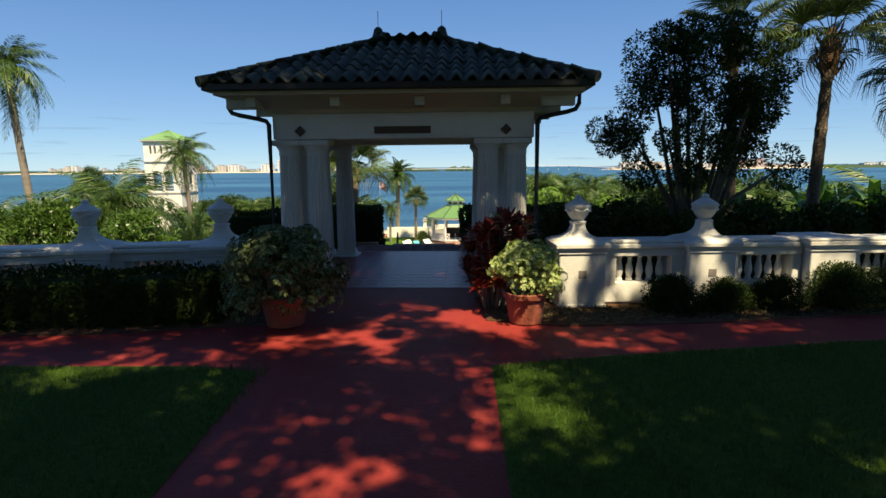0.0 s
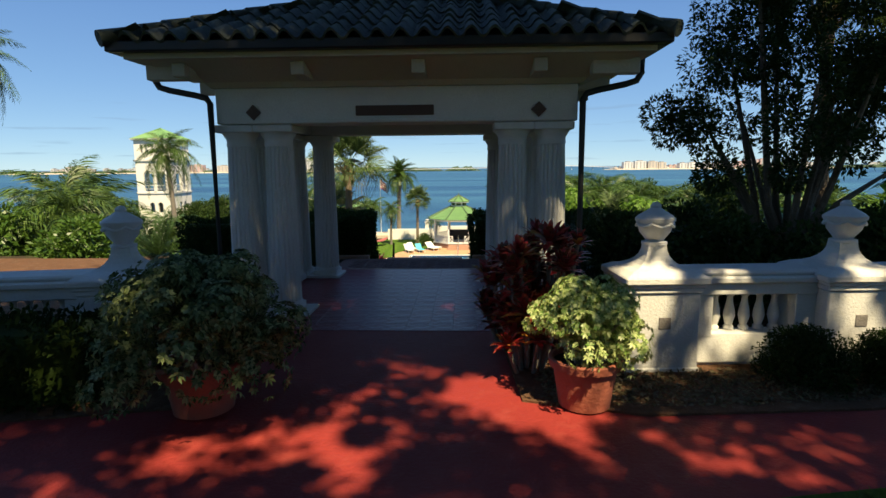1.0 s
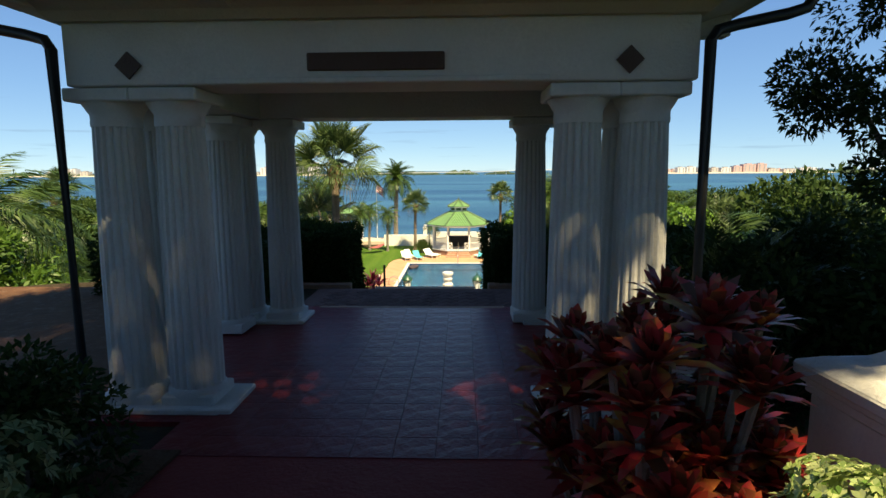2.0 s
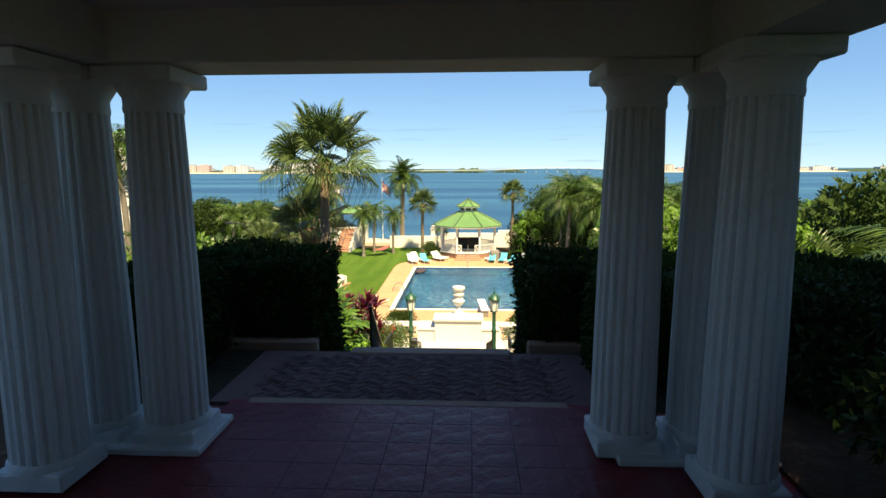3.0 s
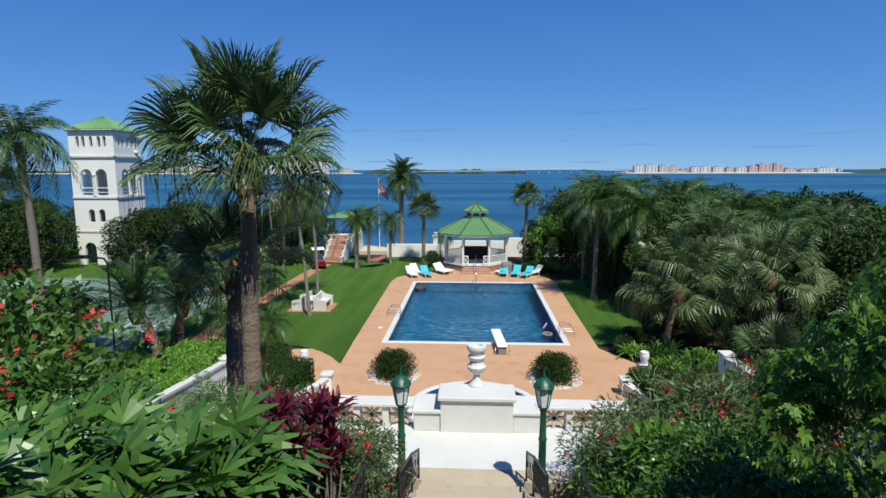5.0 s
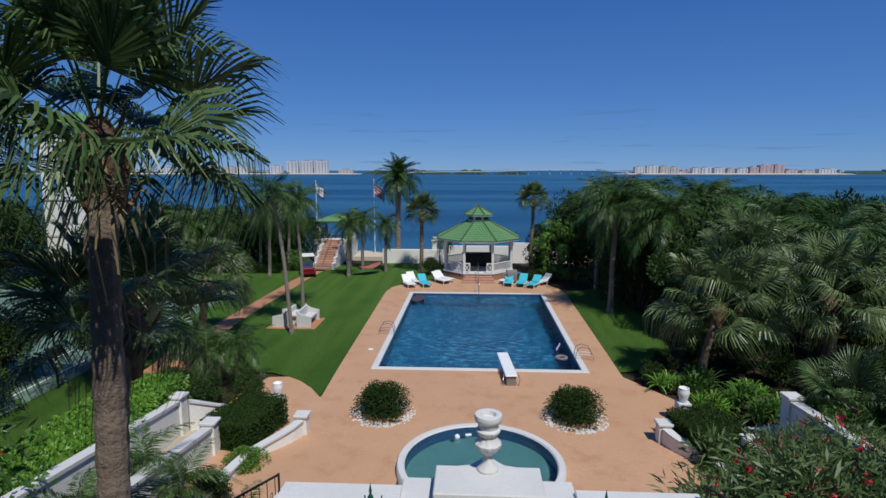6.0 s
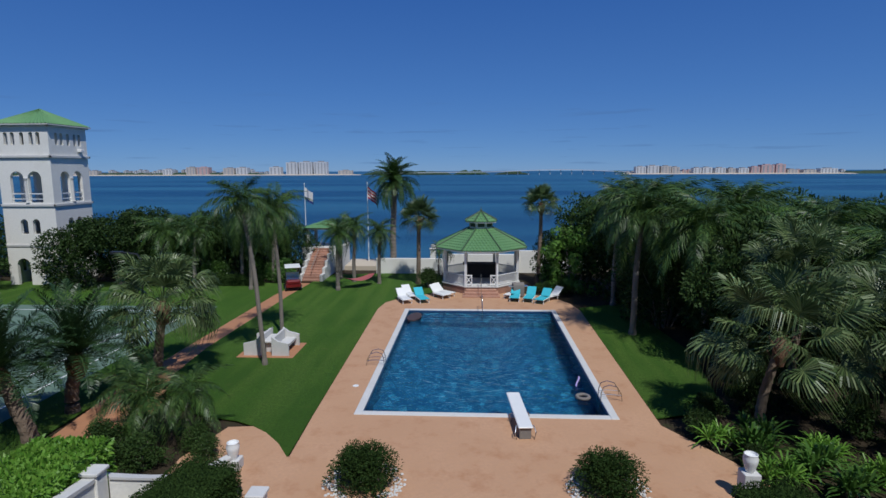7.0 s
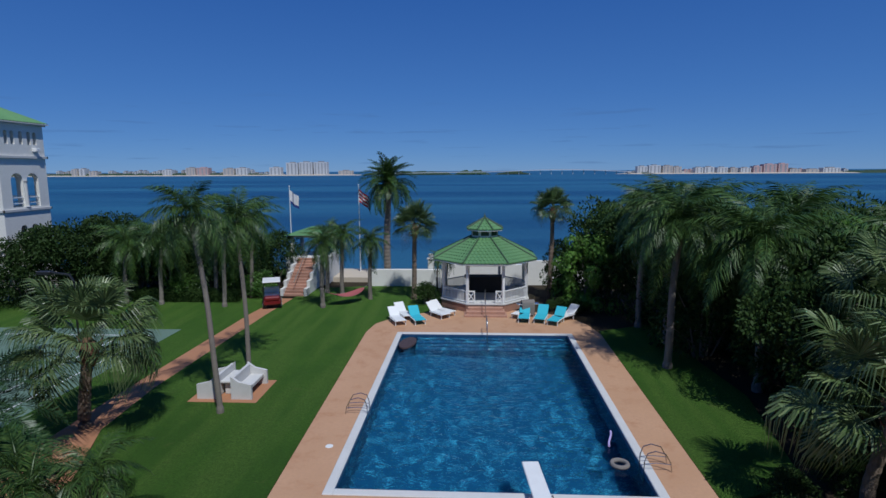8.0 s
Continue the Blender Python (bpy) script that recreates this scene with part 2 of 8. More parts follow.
L_PALM = leafy("fan_palm_leaf", (0.034, 0.074, 0.020), (0.115, 0.165, 0.056), 0.40, 0.16)
L_PALM_PALE = leafy("pale_fan_leaf", (0.055, 0.10, 0.030), (0.175, 0.225, 0.085), 0.38, 0.2)
L_PALM_OLD = leafy("old_palm_leaf", (0.13, 0.10, 0.055), (0.20, 0.16, 0.09), 0.8, 0.15)
L_FEATHER = leafy("feather_palm_leaf", (0.030, 0.075, 0.015), (0.10, 0.165, 0.036), 0.42, 0.22)
L_SAGO = leafy("sago_leaf", (0.028, 0.065, 0.020), (0.05, 0.10, 0.03), 0.4, 0.2)
L_DARK = leafy("dark_shrub_leaf", (0.020, 0.046, 0.011), (0.052, 0.09, 0.022), 0.6, 0.2, None, 0.15)
L_MID = leafy("mid_shrub_leaf", (0.045, 0.115, 0.018), (0.10, 0.19, 0.035), 0.4, 0.28)
L_BRIGHT = leafy("bright_shrub_leaf", (0.095, 0.23, 0.022), (0.19, 0.34, 0.05), 0.45, 0.3)
L_HEDGE = leafy("hedge_leaf", (0.016, 0.036, 0.009), (0.042, 0.075, 0.017), 0.75, 0.15, None, 0.08)
L_VARIEG = leafy("variegated_leaf", (0.10, 0.21, 0.035), (0.52, 0.57, 0.26), 0.4, 0.25)
L_SCHEFF = leafy("cream_edged_leaf", (0.024, 0.062, 0.014), (0.34, 0.40, 0.18), 0.5, 0.2, None, 0.12)
L_CROTON = leafy("croton_leaf", (0.46, 0.03, 0.035), (0.10, 0.045, 0.02), 0.35, 0.25, (0.62, 0.36, 0.06))
L_TI = leafy("ti_leaf", (0.075, 0.010, 0.022), (0.16, 0.018, 0.04), 0.35, 0.25)
L_OLEANDER = leafy("oleander_leaf", (0.055, 0.105, 0.03), (0.12, 0.17, 0.06), 0.5, 0.25)
L_FLOWER = leafy("red_flower", (0.62, 0.03, 0.05), (0.72, 0.07, 0.09), 0.6, 0.3)
L_WHITEFL = leafy("white_flower", (0.7, 0.72, 0.6), (0.8, 0.8, 0.72), 0.6, 0.3)
L_BANANA = leafy("banana_leaf", (0.05, 0.14, 0.022), (0.10, 0.23, 0.035), 0.4, 0.35)
L_BROAD = leafy("broad_glossy_leaf", (0.055, 0.14, 0.018), (0.14, 0.26, 0.042), 0.5, 0.3, None, 0.25)
L_PHIL = leafy("philodendron_leaf", (0.030, 0.090, 0.016), (0.10, 0.195, 0.038), 0.34, 0.2, None, 0.4)
L_OAK = leafy("oak_leaf", (0.02, 0.04, 0.012), (0.04, 0.07, 0.02), 0.5, 0.15)
L_GRASS = leafy("grass_blade", (0.045, 0.11, 0.012), (0.11, 0.20, 0.028), 0.6, 0.3)
L_FAR = leafy("far_tree_leaf", (0.02, 0.045, 0.02), (0.035, 0.06, 0.03), 0.9, 0.0)


def water_mat(name, tint, rough, scale, strength, stretch=None, dist=0.05):
    """Clear water over a built bottom."""
    m, t, p, out = node_mat(name)
    t.nodes.remove(p)
    gl = t.nodes.new("ShaderNodeBsdfGlossy")
    gl.inputs["Roughness"].default_value = rough
    tr = t.nodes.new("ShaderNodeBsdfRefraction")
    tr.inputs["IOR"].default_value = 1.33
    tr.inputs["Roughness"].default_value = 0.0
    tr.inputs["Color"].default_value = (*tint, 1)
    fr = t.nodes.new("ShaderNodeFresnel")
    fr.inputs[0].default_value = 1.33
    mx = t.nodes.new("ShaderNodeMixShader")
    t.links.new(fr.outputs[0], mx.inputs[0])
    t.links.new(tr.outputs[0], mx.inputs[1])
    t.links.new(gl.outputs[0], mx.inputs[2])
    t.links.new(mx.outputs[0], out.inputs[0])
    f = noise_fac(t, scale, 3, 0.2, 0.8, 0.5, stretch)
    b = t.nodes.new("ShaderNodeBump")
    b.inputs["Strength"].default_value, b.inputs["Distance"].default_value = strength, dist
    t.links.new(f, b.inputs["Height"])
    for n in (gl, tr, fr):
        t.links.new(b.outputs[0], n.inputs["Normal"])
    return m


POOL_WATER = water_mat("pool_water", (0.42, 0.76, 0.92), 0.02, 2.2, 1.0, (1.0, 1.3, 1.0), 0.055)
BASIN_WATER = water_mat("basin_water", (0.7, 0.85, 0.85), 0.03, 3.0, 0.12)


def sea_mat():
    m, t, p, _ = node_mat("bay_water")
    band = noise_fac(t, 0.012, 5, 0.4, 0.62, 0.6, (0.25, 1.6, 1))
    c = ramp_mix(t, band, (0.013, 0.066, 0.145), (0.032, 0.125, 0.21))
    t.links.new(c, p.inputs["Base Color"])
    p.inputs["Roughness"].default_value = 0.42
    p.inputs["Specular IOR Level"].default_value = 0.22
    bump_from(t, p, noise_fac(t, 1.1, 6, 0.2, 0.8, 0.65, (0.6, 1.3, 1)), 0.9, 0.35)
    return m


SEA = sea_mat()


def lamp_glass():
    m, t, p, _ = node_mat("frosted_lamp_glass")
    p.inputs["Base Color"].default_value = (0.75, 0.78, 0.78, 1)
    p.inputs["Roughness"].default_value = 0.25
    return m


LAMP_GLASS = lamp_glass()

# ---------------------------------------------------------------- mesh helpers


class Geo:
    def __init__(self):
        self.v, self.f = [], []

    def add(self, verts, faces):
        o = len(self.v)
        self.v.extend([tuple(p) for p in verts])
        self.f.extend([tuple(i + o for i in q) for q in faces])
        return self

    def box(self, x0, x1, y0, y1, z0, z1, b=0.0):
        """A box, its edges chamfered by b."""
        if b <= 0:
            vs = [(x, y, z) for z in (z0, z1) for y in (y0, y1) for x in (x0, x1)]
            return self.add(vs, [(0, 2, 3, 1), (4, 5, 7, 6), (0, 1, 5, 4), (2, 6, 7, 3), (0, 4, 6, 2), (1, 3, 7, 5)])
        bm = bmesh.new()
        bmesh.ops.create_cube(bm, size=1)
        for w in bm.verts:
            w.co = Vector(((x0 + x1) / 2 + w.co.x * (x1 - x0), (y0 + y1) / 2 + w.co.y * (y1 - y0), (z0 + z1) / 2 + w.co.z * (z1 - z0)))
        bmesh.ops.bevel(bm, geom=bm.edges[:], offset=b, segments=1, affect="EDGES")
        return self.bm(bm)

    def bm(self, bm):
        bm.verts.index_update()
        self.add([w.co[:] for w in bm.verts], [[w.index for w in f.verts] for f in bm.faces])
        bm.free()
        return self

    def lathe(self, prof, n=20, at=(0, 0, 0), flute=0, depth=0.0, caps=True):
        """Turn a profile of (radius, height) about z; flute: number of grooves."""
        vs, fs = [], []
        for r, z in prof:
            for i in range(n):
                a = 2 * math.pi * i / n
                rr = r - (depth * max(0.0, math.cos(a * flute)) if flute else 0)
                vs.append((at[0] + rr * math.cos(a), at[1] + rr * math.sin(a), at[2] + z))
        for k in range(len(prof) - 1):
            for i in range(n):
                j = (i + 1) % n
                fs.append((k * n + i, k * n + j, (k + 1) * n + j, (k + 1) * n + i))
        if caps:
            fs.append(tuple(range(n - 1, -1, -1)))
            fs.append(tuple((len(prof) - 1) * n + i for i in range(n)))
        return self.add(vs, fs)

    def tube(self, pts, r, n=8):
        """A tube along points; r: one radius or one for each point."""
        pts = [Vector(p) for p in pts]
        rs = r if isinstance(r, (list, tuple)) else [r] * len(pts)
        vs, fs = [], []
        for k, p in enumerate(pts):
            d = (pts[min(k + 1, len(pts) - 1)] - pts[max(k - 1, 0)]).normalized()
            u = d.cross(Vector((0, 0, 1)))
            u = u.normalized() if u.length > 1e-3 else Vector((1, 0, 0))
            w = d.cross(u)
            for i in range(n):
                a = 2 * math.pi * i / n
                vs.append(p + (u * math.cos(a) + w * math.sin(a)) * rs[k])
        for k in range(len(pts) - 1):
            for i in range(n):
                j = (i + 1) % n
                fs.append((k * n + i, k * n + j, (k + 1) * n + j, (k + 1) * n + i))
        fs += [tuple(range(n)), tuple((len(pts) - 1) * n + i for i in range(n - 1, -1, -1))]
        return self.add(vs, fs)

    def ribbon(self, left, right, top, bottom):
        """A wall with thickness between two lines in plan; top and bottom: heights, one for each point."""
        n = len(left)
        vs = []
        for k in range(n):
            vs += [(*left[k], bottom[k]), (*right[k], bottom[k]), (*right[k], top[k]), (*left[k], top[k])]
        fs = []
        for k in range(n - 1):
            o = 4 * k
            for i in range(4):
                j = (i + 1) % 4
                fs.append((o + i, o + j, o + 4 + j, o + 4 + i))
        fs += [(3, 2, 1, 0), (4 * n - 4, 4 * n - 3, 4 * n - 2, 4 * n - 1)]
        return self.add(vs, fs)

    def prism(self, outline, z0, z1):
        n = len(outline)
        vs = [(x, y, z0) for x, y in outline] + [(x, y, z1) for x, y in outline]
        fs = [tuple(range(n - 1, -1, -1)), tuple(range(n, 2 * n))] + [(i, (i + 1) % n, n + (i + 1) % n, n + i) for i in range(n)]
        return self.add(vs, fs)

    def mesh(self, name, material, smooth=False):
        me = bpy.data.meshes.new(name)
        me.from_pydata(self.v, [], self.f)
        bm = bmesh.new()
        bm.from_mesh(me)
        if len(bm.faces) < 20000:
            bmesh.ops.recalc_face_normals(bm, faces=bm.faces[:])
        bm.to_mesh(me)
        bm.free()
        me.materials.append(material)
        if smooth:
            me.polygons.foreach_set("use_smooth", [True] * len(me.polygons))
            me.set_sharp_from_angle(angle=radians(40))
        return me


def thing(name, at=(0, 0, 0), turn=0.0, label="", category="", group="", kind=""):
    e = new(name)
    e.empty_display_size = 0.2
    e.matrix_basis = pose(*at, 0, 0, turn)
    return tagged(e, label, category, group, kind)


def part(name, geo, material, parent=None, label="", smooth=False):
    me = geo if isinstance(geo, bpy.types.Mesh) else geo.mesh(name, material, smooth)
    ob = new(name, me)
    if parent:
        ob.parent = parent
    if label:
        ob["label"] = label
    return ob


def structure(name, geo, material, label, category, smooth=False):
    return tagged(part(name, geo, material, None, "", smooth), label, category, "", "structure")


def quads_mesh(name, verts, material, smooth=False):
    """A mesh of loose quads from an array of shape (n, 4, 3)."""
    n = len(verts)
    me = bpy.data.meshes.new(name)
    me.vertices.add(4 * n)
    me.vertices.foreach_set("co", np.asarray(verts, np.float32).ravel())
    me.loops.add(4 * n)
    me.loops.foreach_set("vertex_index", np.arange(4 * n, dtype=np.int32))
    me.polygons.add(n)
    me.polygons.foreach_set("loop_start", np.arange(0, 4 * n, 4, dtype=np.int32))
    me.update(calc_edges=True)
    me.materials.append(material)
    return me


def unit(a):
    return a / np.maximum(np.linalg.norm(a, axis=-1, keepdims=True), 1e-9)


def leaves(rng, at, out, length, width, droop=0.2, fold=0.15):
    """Diamond leaves at points, pointing roughly along out."""
    n = len(at)
    d = unit(out + rng.normal(0, 0.55, (n, 3)) - np.array([0, 0, droop]))
    s = unit(np.cross(d, rng.normal(0, 1, (n, 3))))
    up = np.cross(s, d)
    ln = (length * rng.uniform(0.65, 1.25, n))[:, None]
    wd = (width * rng.uniform(0.7, 1.2, n))[:, None]
    b, tip = at, at + d * ln
    mid = at + d * ln * 0.45
    return np.stack([b, mid + s * wd / 2 + up * wd * fold, tip - np.array([0, 0, 1]) * ln * 0.12, mid - s * wd / 2 + up * wd * fold], 1)


def cloud(rng, lumps, per, length, width, fill=0.35):
    """Leaves on and in a set of lumps (x, y, z, rx, ry, rz)."""
    res = []
    for x, y, z, rx, ry, rz in lumps:
        d = unit(rng.normal(0, 1, (per, 3)))
        r = 1 - rng.random((per, 1)) ** 2 * fill
        p = d * r * np.array([rx, ry, rz]) + np.array([x, y, z])
        res.append(leaves(rng, p, d * 0.8 + np.array([0, 0, 0.35]), length, width))
    return np.concatenate(res)


def whorls(rng, lumps, per, length, width, k=7):
    """Hand-like clusters of k leaflets over the faces of lumps."""
    res = []
    for x, y, z, rx, ry, rz in lumps:
        n = max(1, per // k)
        d = unit(rng.normal(0, 1, (n, 3)) + np.array([0, 0, 0.25]))
        p = d * (1 - rng.random((n, 1)) ** 2 * 0.3) * np.array([rx, ry, rz]) + np.array([x, y, z])
        t = unit(np.cross(d, rng.normal(0, 1, (n, 3))))
        b = np.cross(d, t)
        size = length * rng.uniform(0.7, 1.25, (n, 1))
        for i in range(k):
            a = 2 * math.pi * i / k
            f = unit(t * math.cos(a) + b * math.sin(a) + d * 0.35 + rng.normal(0, 0.1, (n, 3)))
            w = unit(np.cross(f, d)) * width / 2
            mid, tip = p + f * size * 0.58, p + f * size - np.array([0, 0, 0.22]) * size
            res.append(np.stack([p, mid + w, tip, mid - w], 1))
    return np.concatenate(res)


def lump_set(rng, n, rx, ry, h, size, low=0.15):
    """Lumps spread through a rounded mass that stands on z = 0."""
    out = []
    for _ in range(n):
        a, q = rng.uniform(0, 2 * math.pi), math.sqrt(rng.random())
        z = h * (low + (1 - low) * rng.random() ** 0.8)
        k = math.sqrt(max(0.12, 1 - (max(0, z / h - 0.35) / 0.72) ** 2))
        s = size * rng.uniform(0.7, 1.25)
        out.append((math.cos(a) * q * rx * k, math.sin(a) * q * ry * k, max(z - s * 0.6, s * 0.5), s, s, s * 0.8))
    return out

# ---------------------------------------------------------------- ground, deck and water
AX = -0.1          # the garden's middle axis
DECK = -7.2
POOL = (-4.95, 4.85, 44.4, 60.4)
BASIN = (AX, 36.2, 2.54)


def ground_z(x, y):
    if y < 15.2:
        return -0.06
    if y < 33:
        s = (y - 15.2) / 17.8
        side = min(1.0, max(0.0, (abs(x - AX) - 1.6) / 1.5))
        return -0.06 - 7.24 * (s + 0.02 * math.sin(x * 1.7 + y)) - (1 - side) * 0.9
    if y > 79.0:
        return -10.5
    return -7.30


def build_ground():
    xs = [-600, -300, -150, -90, -60, -45, -38, -32, -27, -22, -19, -16] + [-14 + i * 0.9 for i in range(10)] + [POOL[0] - 0.02, POOL[0] + 0.1, -4, -3, -2.62, -2.5, -1.8, -1.2, -0.6, 0, 0.6, 1.2, 1.8, 2.3, 2.42, 3, 4, POOL[1] - 0.1, POOL[1] + 0.02]
    xs += [5.7 + i * 0.9 for i in range(10)] + [15, 17, 20, 24, 30, 40, 60, 90, 150, 300, 600]
    ys = [-300, -120, -60, -30, -15, -6, 0, 5, 10, 13, 15.1] + [15.3 + i * 0.9 for i in range(20)] + [33, 33.6, 33.8, 35, 36.2, 37.4, 38.5, 38.7, 40, 42, POOL[2] - 0.02, POOL[2] + 0.1, 48, 52, 56, POOL[3] - 0.1, POOL[3] + 0.02, 63, 67, 71, 75, 78.6, 79.2, 95]
    xs, ys = sorted(xs), sorted(ys)
    g = Geo()

    def z_at(x, y):
        z = ground_z(x, y)
        if POOL[0] < x < POOL[1] and POOL[2] < y < POOL[3]:
            z = -9.6
        if -2.6 < x < 2.4 and 33.7 < y < 38.6:
            z = -7.9
        return z

    vs = [(x, y, z_at(x, y)) for y in ys for x in xs]
    n = len(xs)
    g.add(vs, [(j * n + i, j * n + i + 1, (j + 1) * n + i + 1, (j + 1) * n + i) for j in range(len(ys) - 1) for i in range(n - 1)])
    structure("ground", g, SOIL, "dark soil of the garden slope under the planting", "ground")


build_ground()

structure("water", Geo().add([(-9000, 78.9, -9.0), (9000, 78.9, -9.0), (9000, 9000, -9.0), (-9000, 9000, -9.0)], [(0, 1, 2, 3)]), SEA,
          "deep blue rippled water of a wide bay", "water")


def deck():
    x0, x1, y0, y1 = POOL
    g = Geo()
    zt, zb = DECK, DECK - 0.12
    # the four sides round the pool; the near part has a bay cut out for the round basin
    arc = [(BASIN[0] + (BASIN[2] - 0.1) * math.cos(a), BASIN[1] + (BASIN[2] - 0.1) * math.sin(a)) for a in [math.pi * i / 24 for i in range(25)]]
    w = [(-9.0, 30.2), (AX - BASIN[2] + 0.1, 30.2), (AX - BASIN[2] + 0.1, BASIN[1])] + arc[::-1][1:-1] + [(AX + BASIN[2] - 0.1, BASIN[1]), (AX + BASIN[2] - 0.1, 30.2), (9.0, 30.2), (8.6, 38.5), (7.6, 41.6), (6.2, 44.0), (6.2, y0), (x1, y0), (x0, y0), (-6.45, y0), (-6.35, 41.2), (-7.6, 43.4), (-9.2, 43.2), (-9.8, 41.0)]
    g.prism(w, zb, zt)
    g.prism([(-6.45, y0), (x0, y0), (x0, y1), (-6.75, y1)], zb, zt)
    g.prism([(x1, y0), (6.2, y0), (6.45, y1), (x1, y1)], zb, zt)
    g.prism([(-6.75, y1), (x0, y1), (x1, y1), (6.45, y1), (6.1, 62.3), (5.2, 64.2), (2.5, 65.6), (-2.6, 65.6), (-5.4, 63.8), (-6.5, 62.2)], zb, zt)
    structure("pavement", g, PINK_DECK, "salmon textured concrete pool deck with faint stains", "pavement")


deck()


def pool():
    x0, x1, y0, y1 = POOL
    p = thing("swimming_pool", (0, 0, 0), 0, "large rectangular swimming pool with white coping and dark blue plaster", "pool")
    c = 0.30
    g = Geo()
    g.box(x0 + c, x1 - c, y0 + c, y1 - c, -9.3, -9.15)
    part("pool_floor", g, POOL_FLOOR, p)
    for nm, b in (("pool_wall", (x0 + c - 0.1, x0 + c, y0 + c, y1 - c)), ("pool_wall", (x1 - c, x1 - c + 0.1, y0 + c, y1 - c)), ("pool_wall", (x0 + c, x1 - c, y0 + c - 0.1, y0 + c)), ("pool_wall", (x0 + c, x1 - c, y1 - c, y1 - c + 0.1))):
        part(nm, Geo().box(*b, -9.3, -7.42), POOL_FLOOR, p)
        part("tile_band", Geo().box(b[0] - 0.012, b[1] + 0.012, b[2] - 0.012, b[3] + 0.012, -7.42, -7.21), POOL_TILE, p)
    for k, (a, b) in enumerate(((0, 1), (2, 3))):
        for s in (0, 1):
            if k == 0:
                xa = x0 if s == 0 else x1 - c
                part("coping", Geo().box(xa, xa + c, y0, y1, DECK - 0.1, DECK + 0.035, 0.02), STONE_WHITE, p)
            else:
                ya = y0 if s == 0 else y1 - c
                part("coping", Geo().box(x0 + c, x1 - c, ya, ya + c, DECK - 0.1, DECK + 0.035, 0.02), STONE_WHITE, p)
    for k in range(4):
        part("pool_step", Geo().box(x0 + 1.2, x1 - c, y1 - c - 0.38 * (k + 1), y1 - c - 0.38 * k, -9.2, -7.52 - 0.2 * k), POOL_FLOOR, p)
    wat = part("pool_surface", Geo().add([(x0 + c, y0 + c, -7.31), (x1 - c, y0 + c, -7.31), (x1 - c, y1 - c, -7.31), (x0 + c, y1 - c, -7.31)], [(0, 1, 2, 3)]), POOL_WATER, p)
    wat.visible_shadow = False


pool()


def round_basin():
    bx, by, r = BASIN
    p = thing("fountain_basin", (bx, by, DECK), 0, "round fountain basin with white rim and green water", "basin")
    part("rim", Geo().lathe([(r - 0.25, -0.6), (r, -0.6), (r, 0.20), (r - 0.04, 0.25), (r - 0.21, 0.25), (r - 0.25, 0.20)], 64, caps=False), STONE_WHITE, p, "", True)
    part("tile_band", Geo().lathe([(r - 0.255, 0.19), (r - 0.26, -0.6)], 64, caps=False), POOL_TILE, p)
    part("basin_floor", Geo().lathe([(r - 0.26, -0.5), (r - 0.26, -0.45)], 48), TROUGH, p)
    wat = part("basin_surface", Geo().lathe([(0.0, 0.1), (r - 0.26, 0.1)], 48, caps=False), BASIN_WATER, p)
    wat.visible_shadow = False
    b = thing("floating_ball", (bx - 0.75, by + 1.62, DECK + 0.17), 0, "small white and blue ball floating in the basin", "ball")
    part("shell", Geo().lathe([(0.09 * math.sin(math.pi * i / 8), -0.09 * math.cos(math.pi * i / 8)) for i in range(9)], 14), PLAIN_WHITE, b, "", True)
    f = thing("floating_tray", (bx - 0.38, by + 1.85, DECK + 0.11), 12, "small white floating chlorine tray", "tray")
    part("tray", Geo().box(-0.1, 0.1, -0.05, 0.05, 0, 0.05, 0.01), PLAIN_WHITE, f)


round_basin()


def flat_patch(name, outline, z, material, label, category, thick=0.04):
    return structure(name, Geo().prism(outline, z - thick, z), material, label, category)


# lower garden: lawns, clay walk, tennis court
flat_patch("lawn_pool", [(-6.47, 44.2), (-6.77, 60.4), (-6.52, 62.2), (-5.42, 63.8), (-2.7, 65.62), (-2.7, 68.0), (-3.4, 72.6), (-4.2, 73.8), (-13.4, 72.0), (-13.9, 64.0), (-14.2, 52.0), (-13.9, 48.0), (-12.6, 45.0), (-10.4, 44.0), (-9.2, 43.75), (-8.4, 43.35), (-7.7, 42.85), (-7.0, 42.1), (-6.4, 41.2)], DECK + 0.01, GRASS, "mown green lawn beside the pool", "lawn")
flat_patch("lawn_side", [(6.22, 44.6), (6.47, 61.0), (9.6, 62.5), (10.4, 52), (9.0, 45.4)], DECK + 0.01, GRASS, "narrow strip of lawn under the trees", "lawn")
flat_patch("lawn_court", [(-15.3, 40.0), (-15.3, 52.0), (-15.0, 64.0), (-14.6, 68.5), (-46, 68.5), (-46, 60.5), (-17.6, 60.5), (-17.6, 40.0)], DECK + 0.004, GRASS, "grass verge round the tennis court", "lawn")
flat_patch("lawn_low", [(-17.6, 28.0), (-10.5, 28.0), (-11.4, 37.5), (-15.3, 40.0), (-17.6, 40.0)], DECK + 0.003, GRASS, "mown grass below the clipped hedge", "lawn")
flat_patch("path_clay", [(-13.9, 64.0), (-14.2, 52.0), (-13.9, 48.0), (-12.6, 44.8), (-12.9, 37.0), (-14.6, 32.0), (-16.0, 32.0), (-14.6, 38.0), (-15.3, 46.0), (-15.3, 52.0), (-15.0, 64.0), (-14.6, 68.5), (-13.2, 68.5), (-13.3, 66)], DECK + 0.008, CLAY_PATH, "reddish clay walk across the lawn", "path")


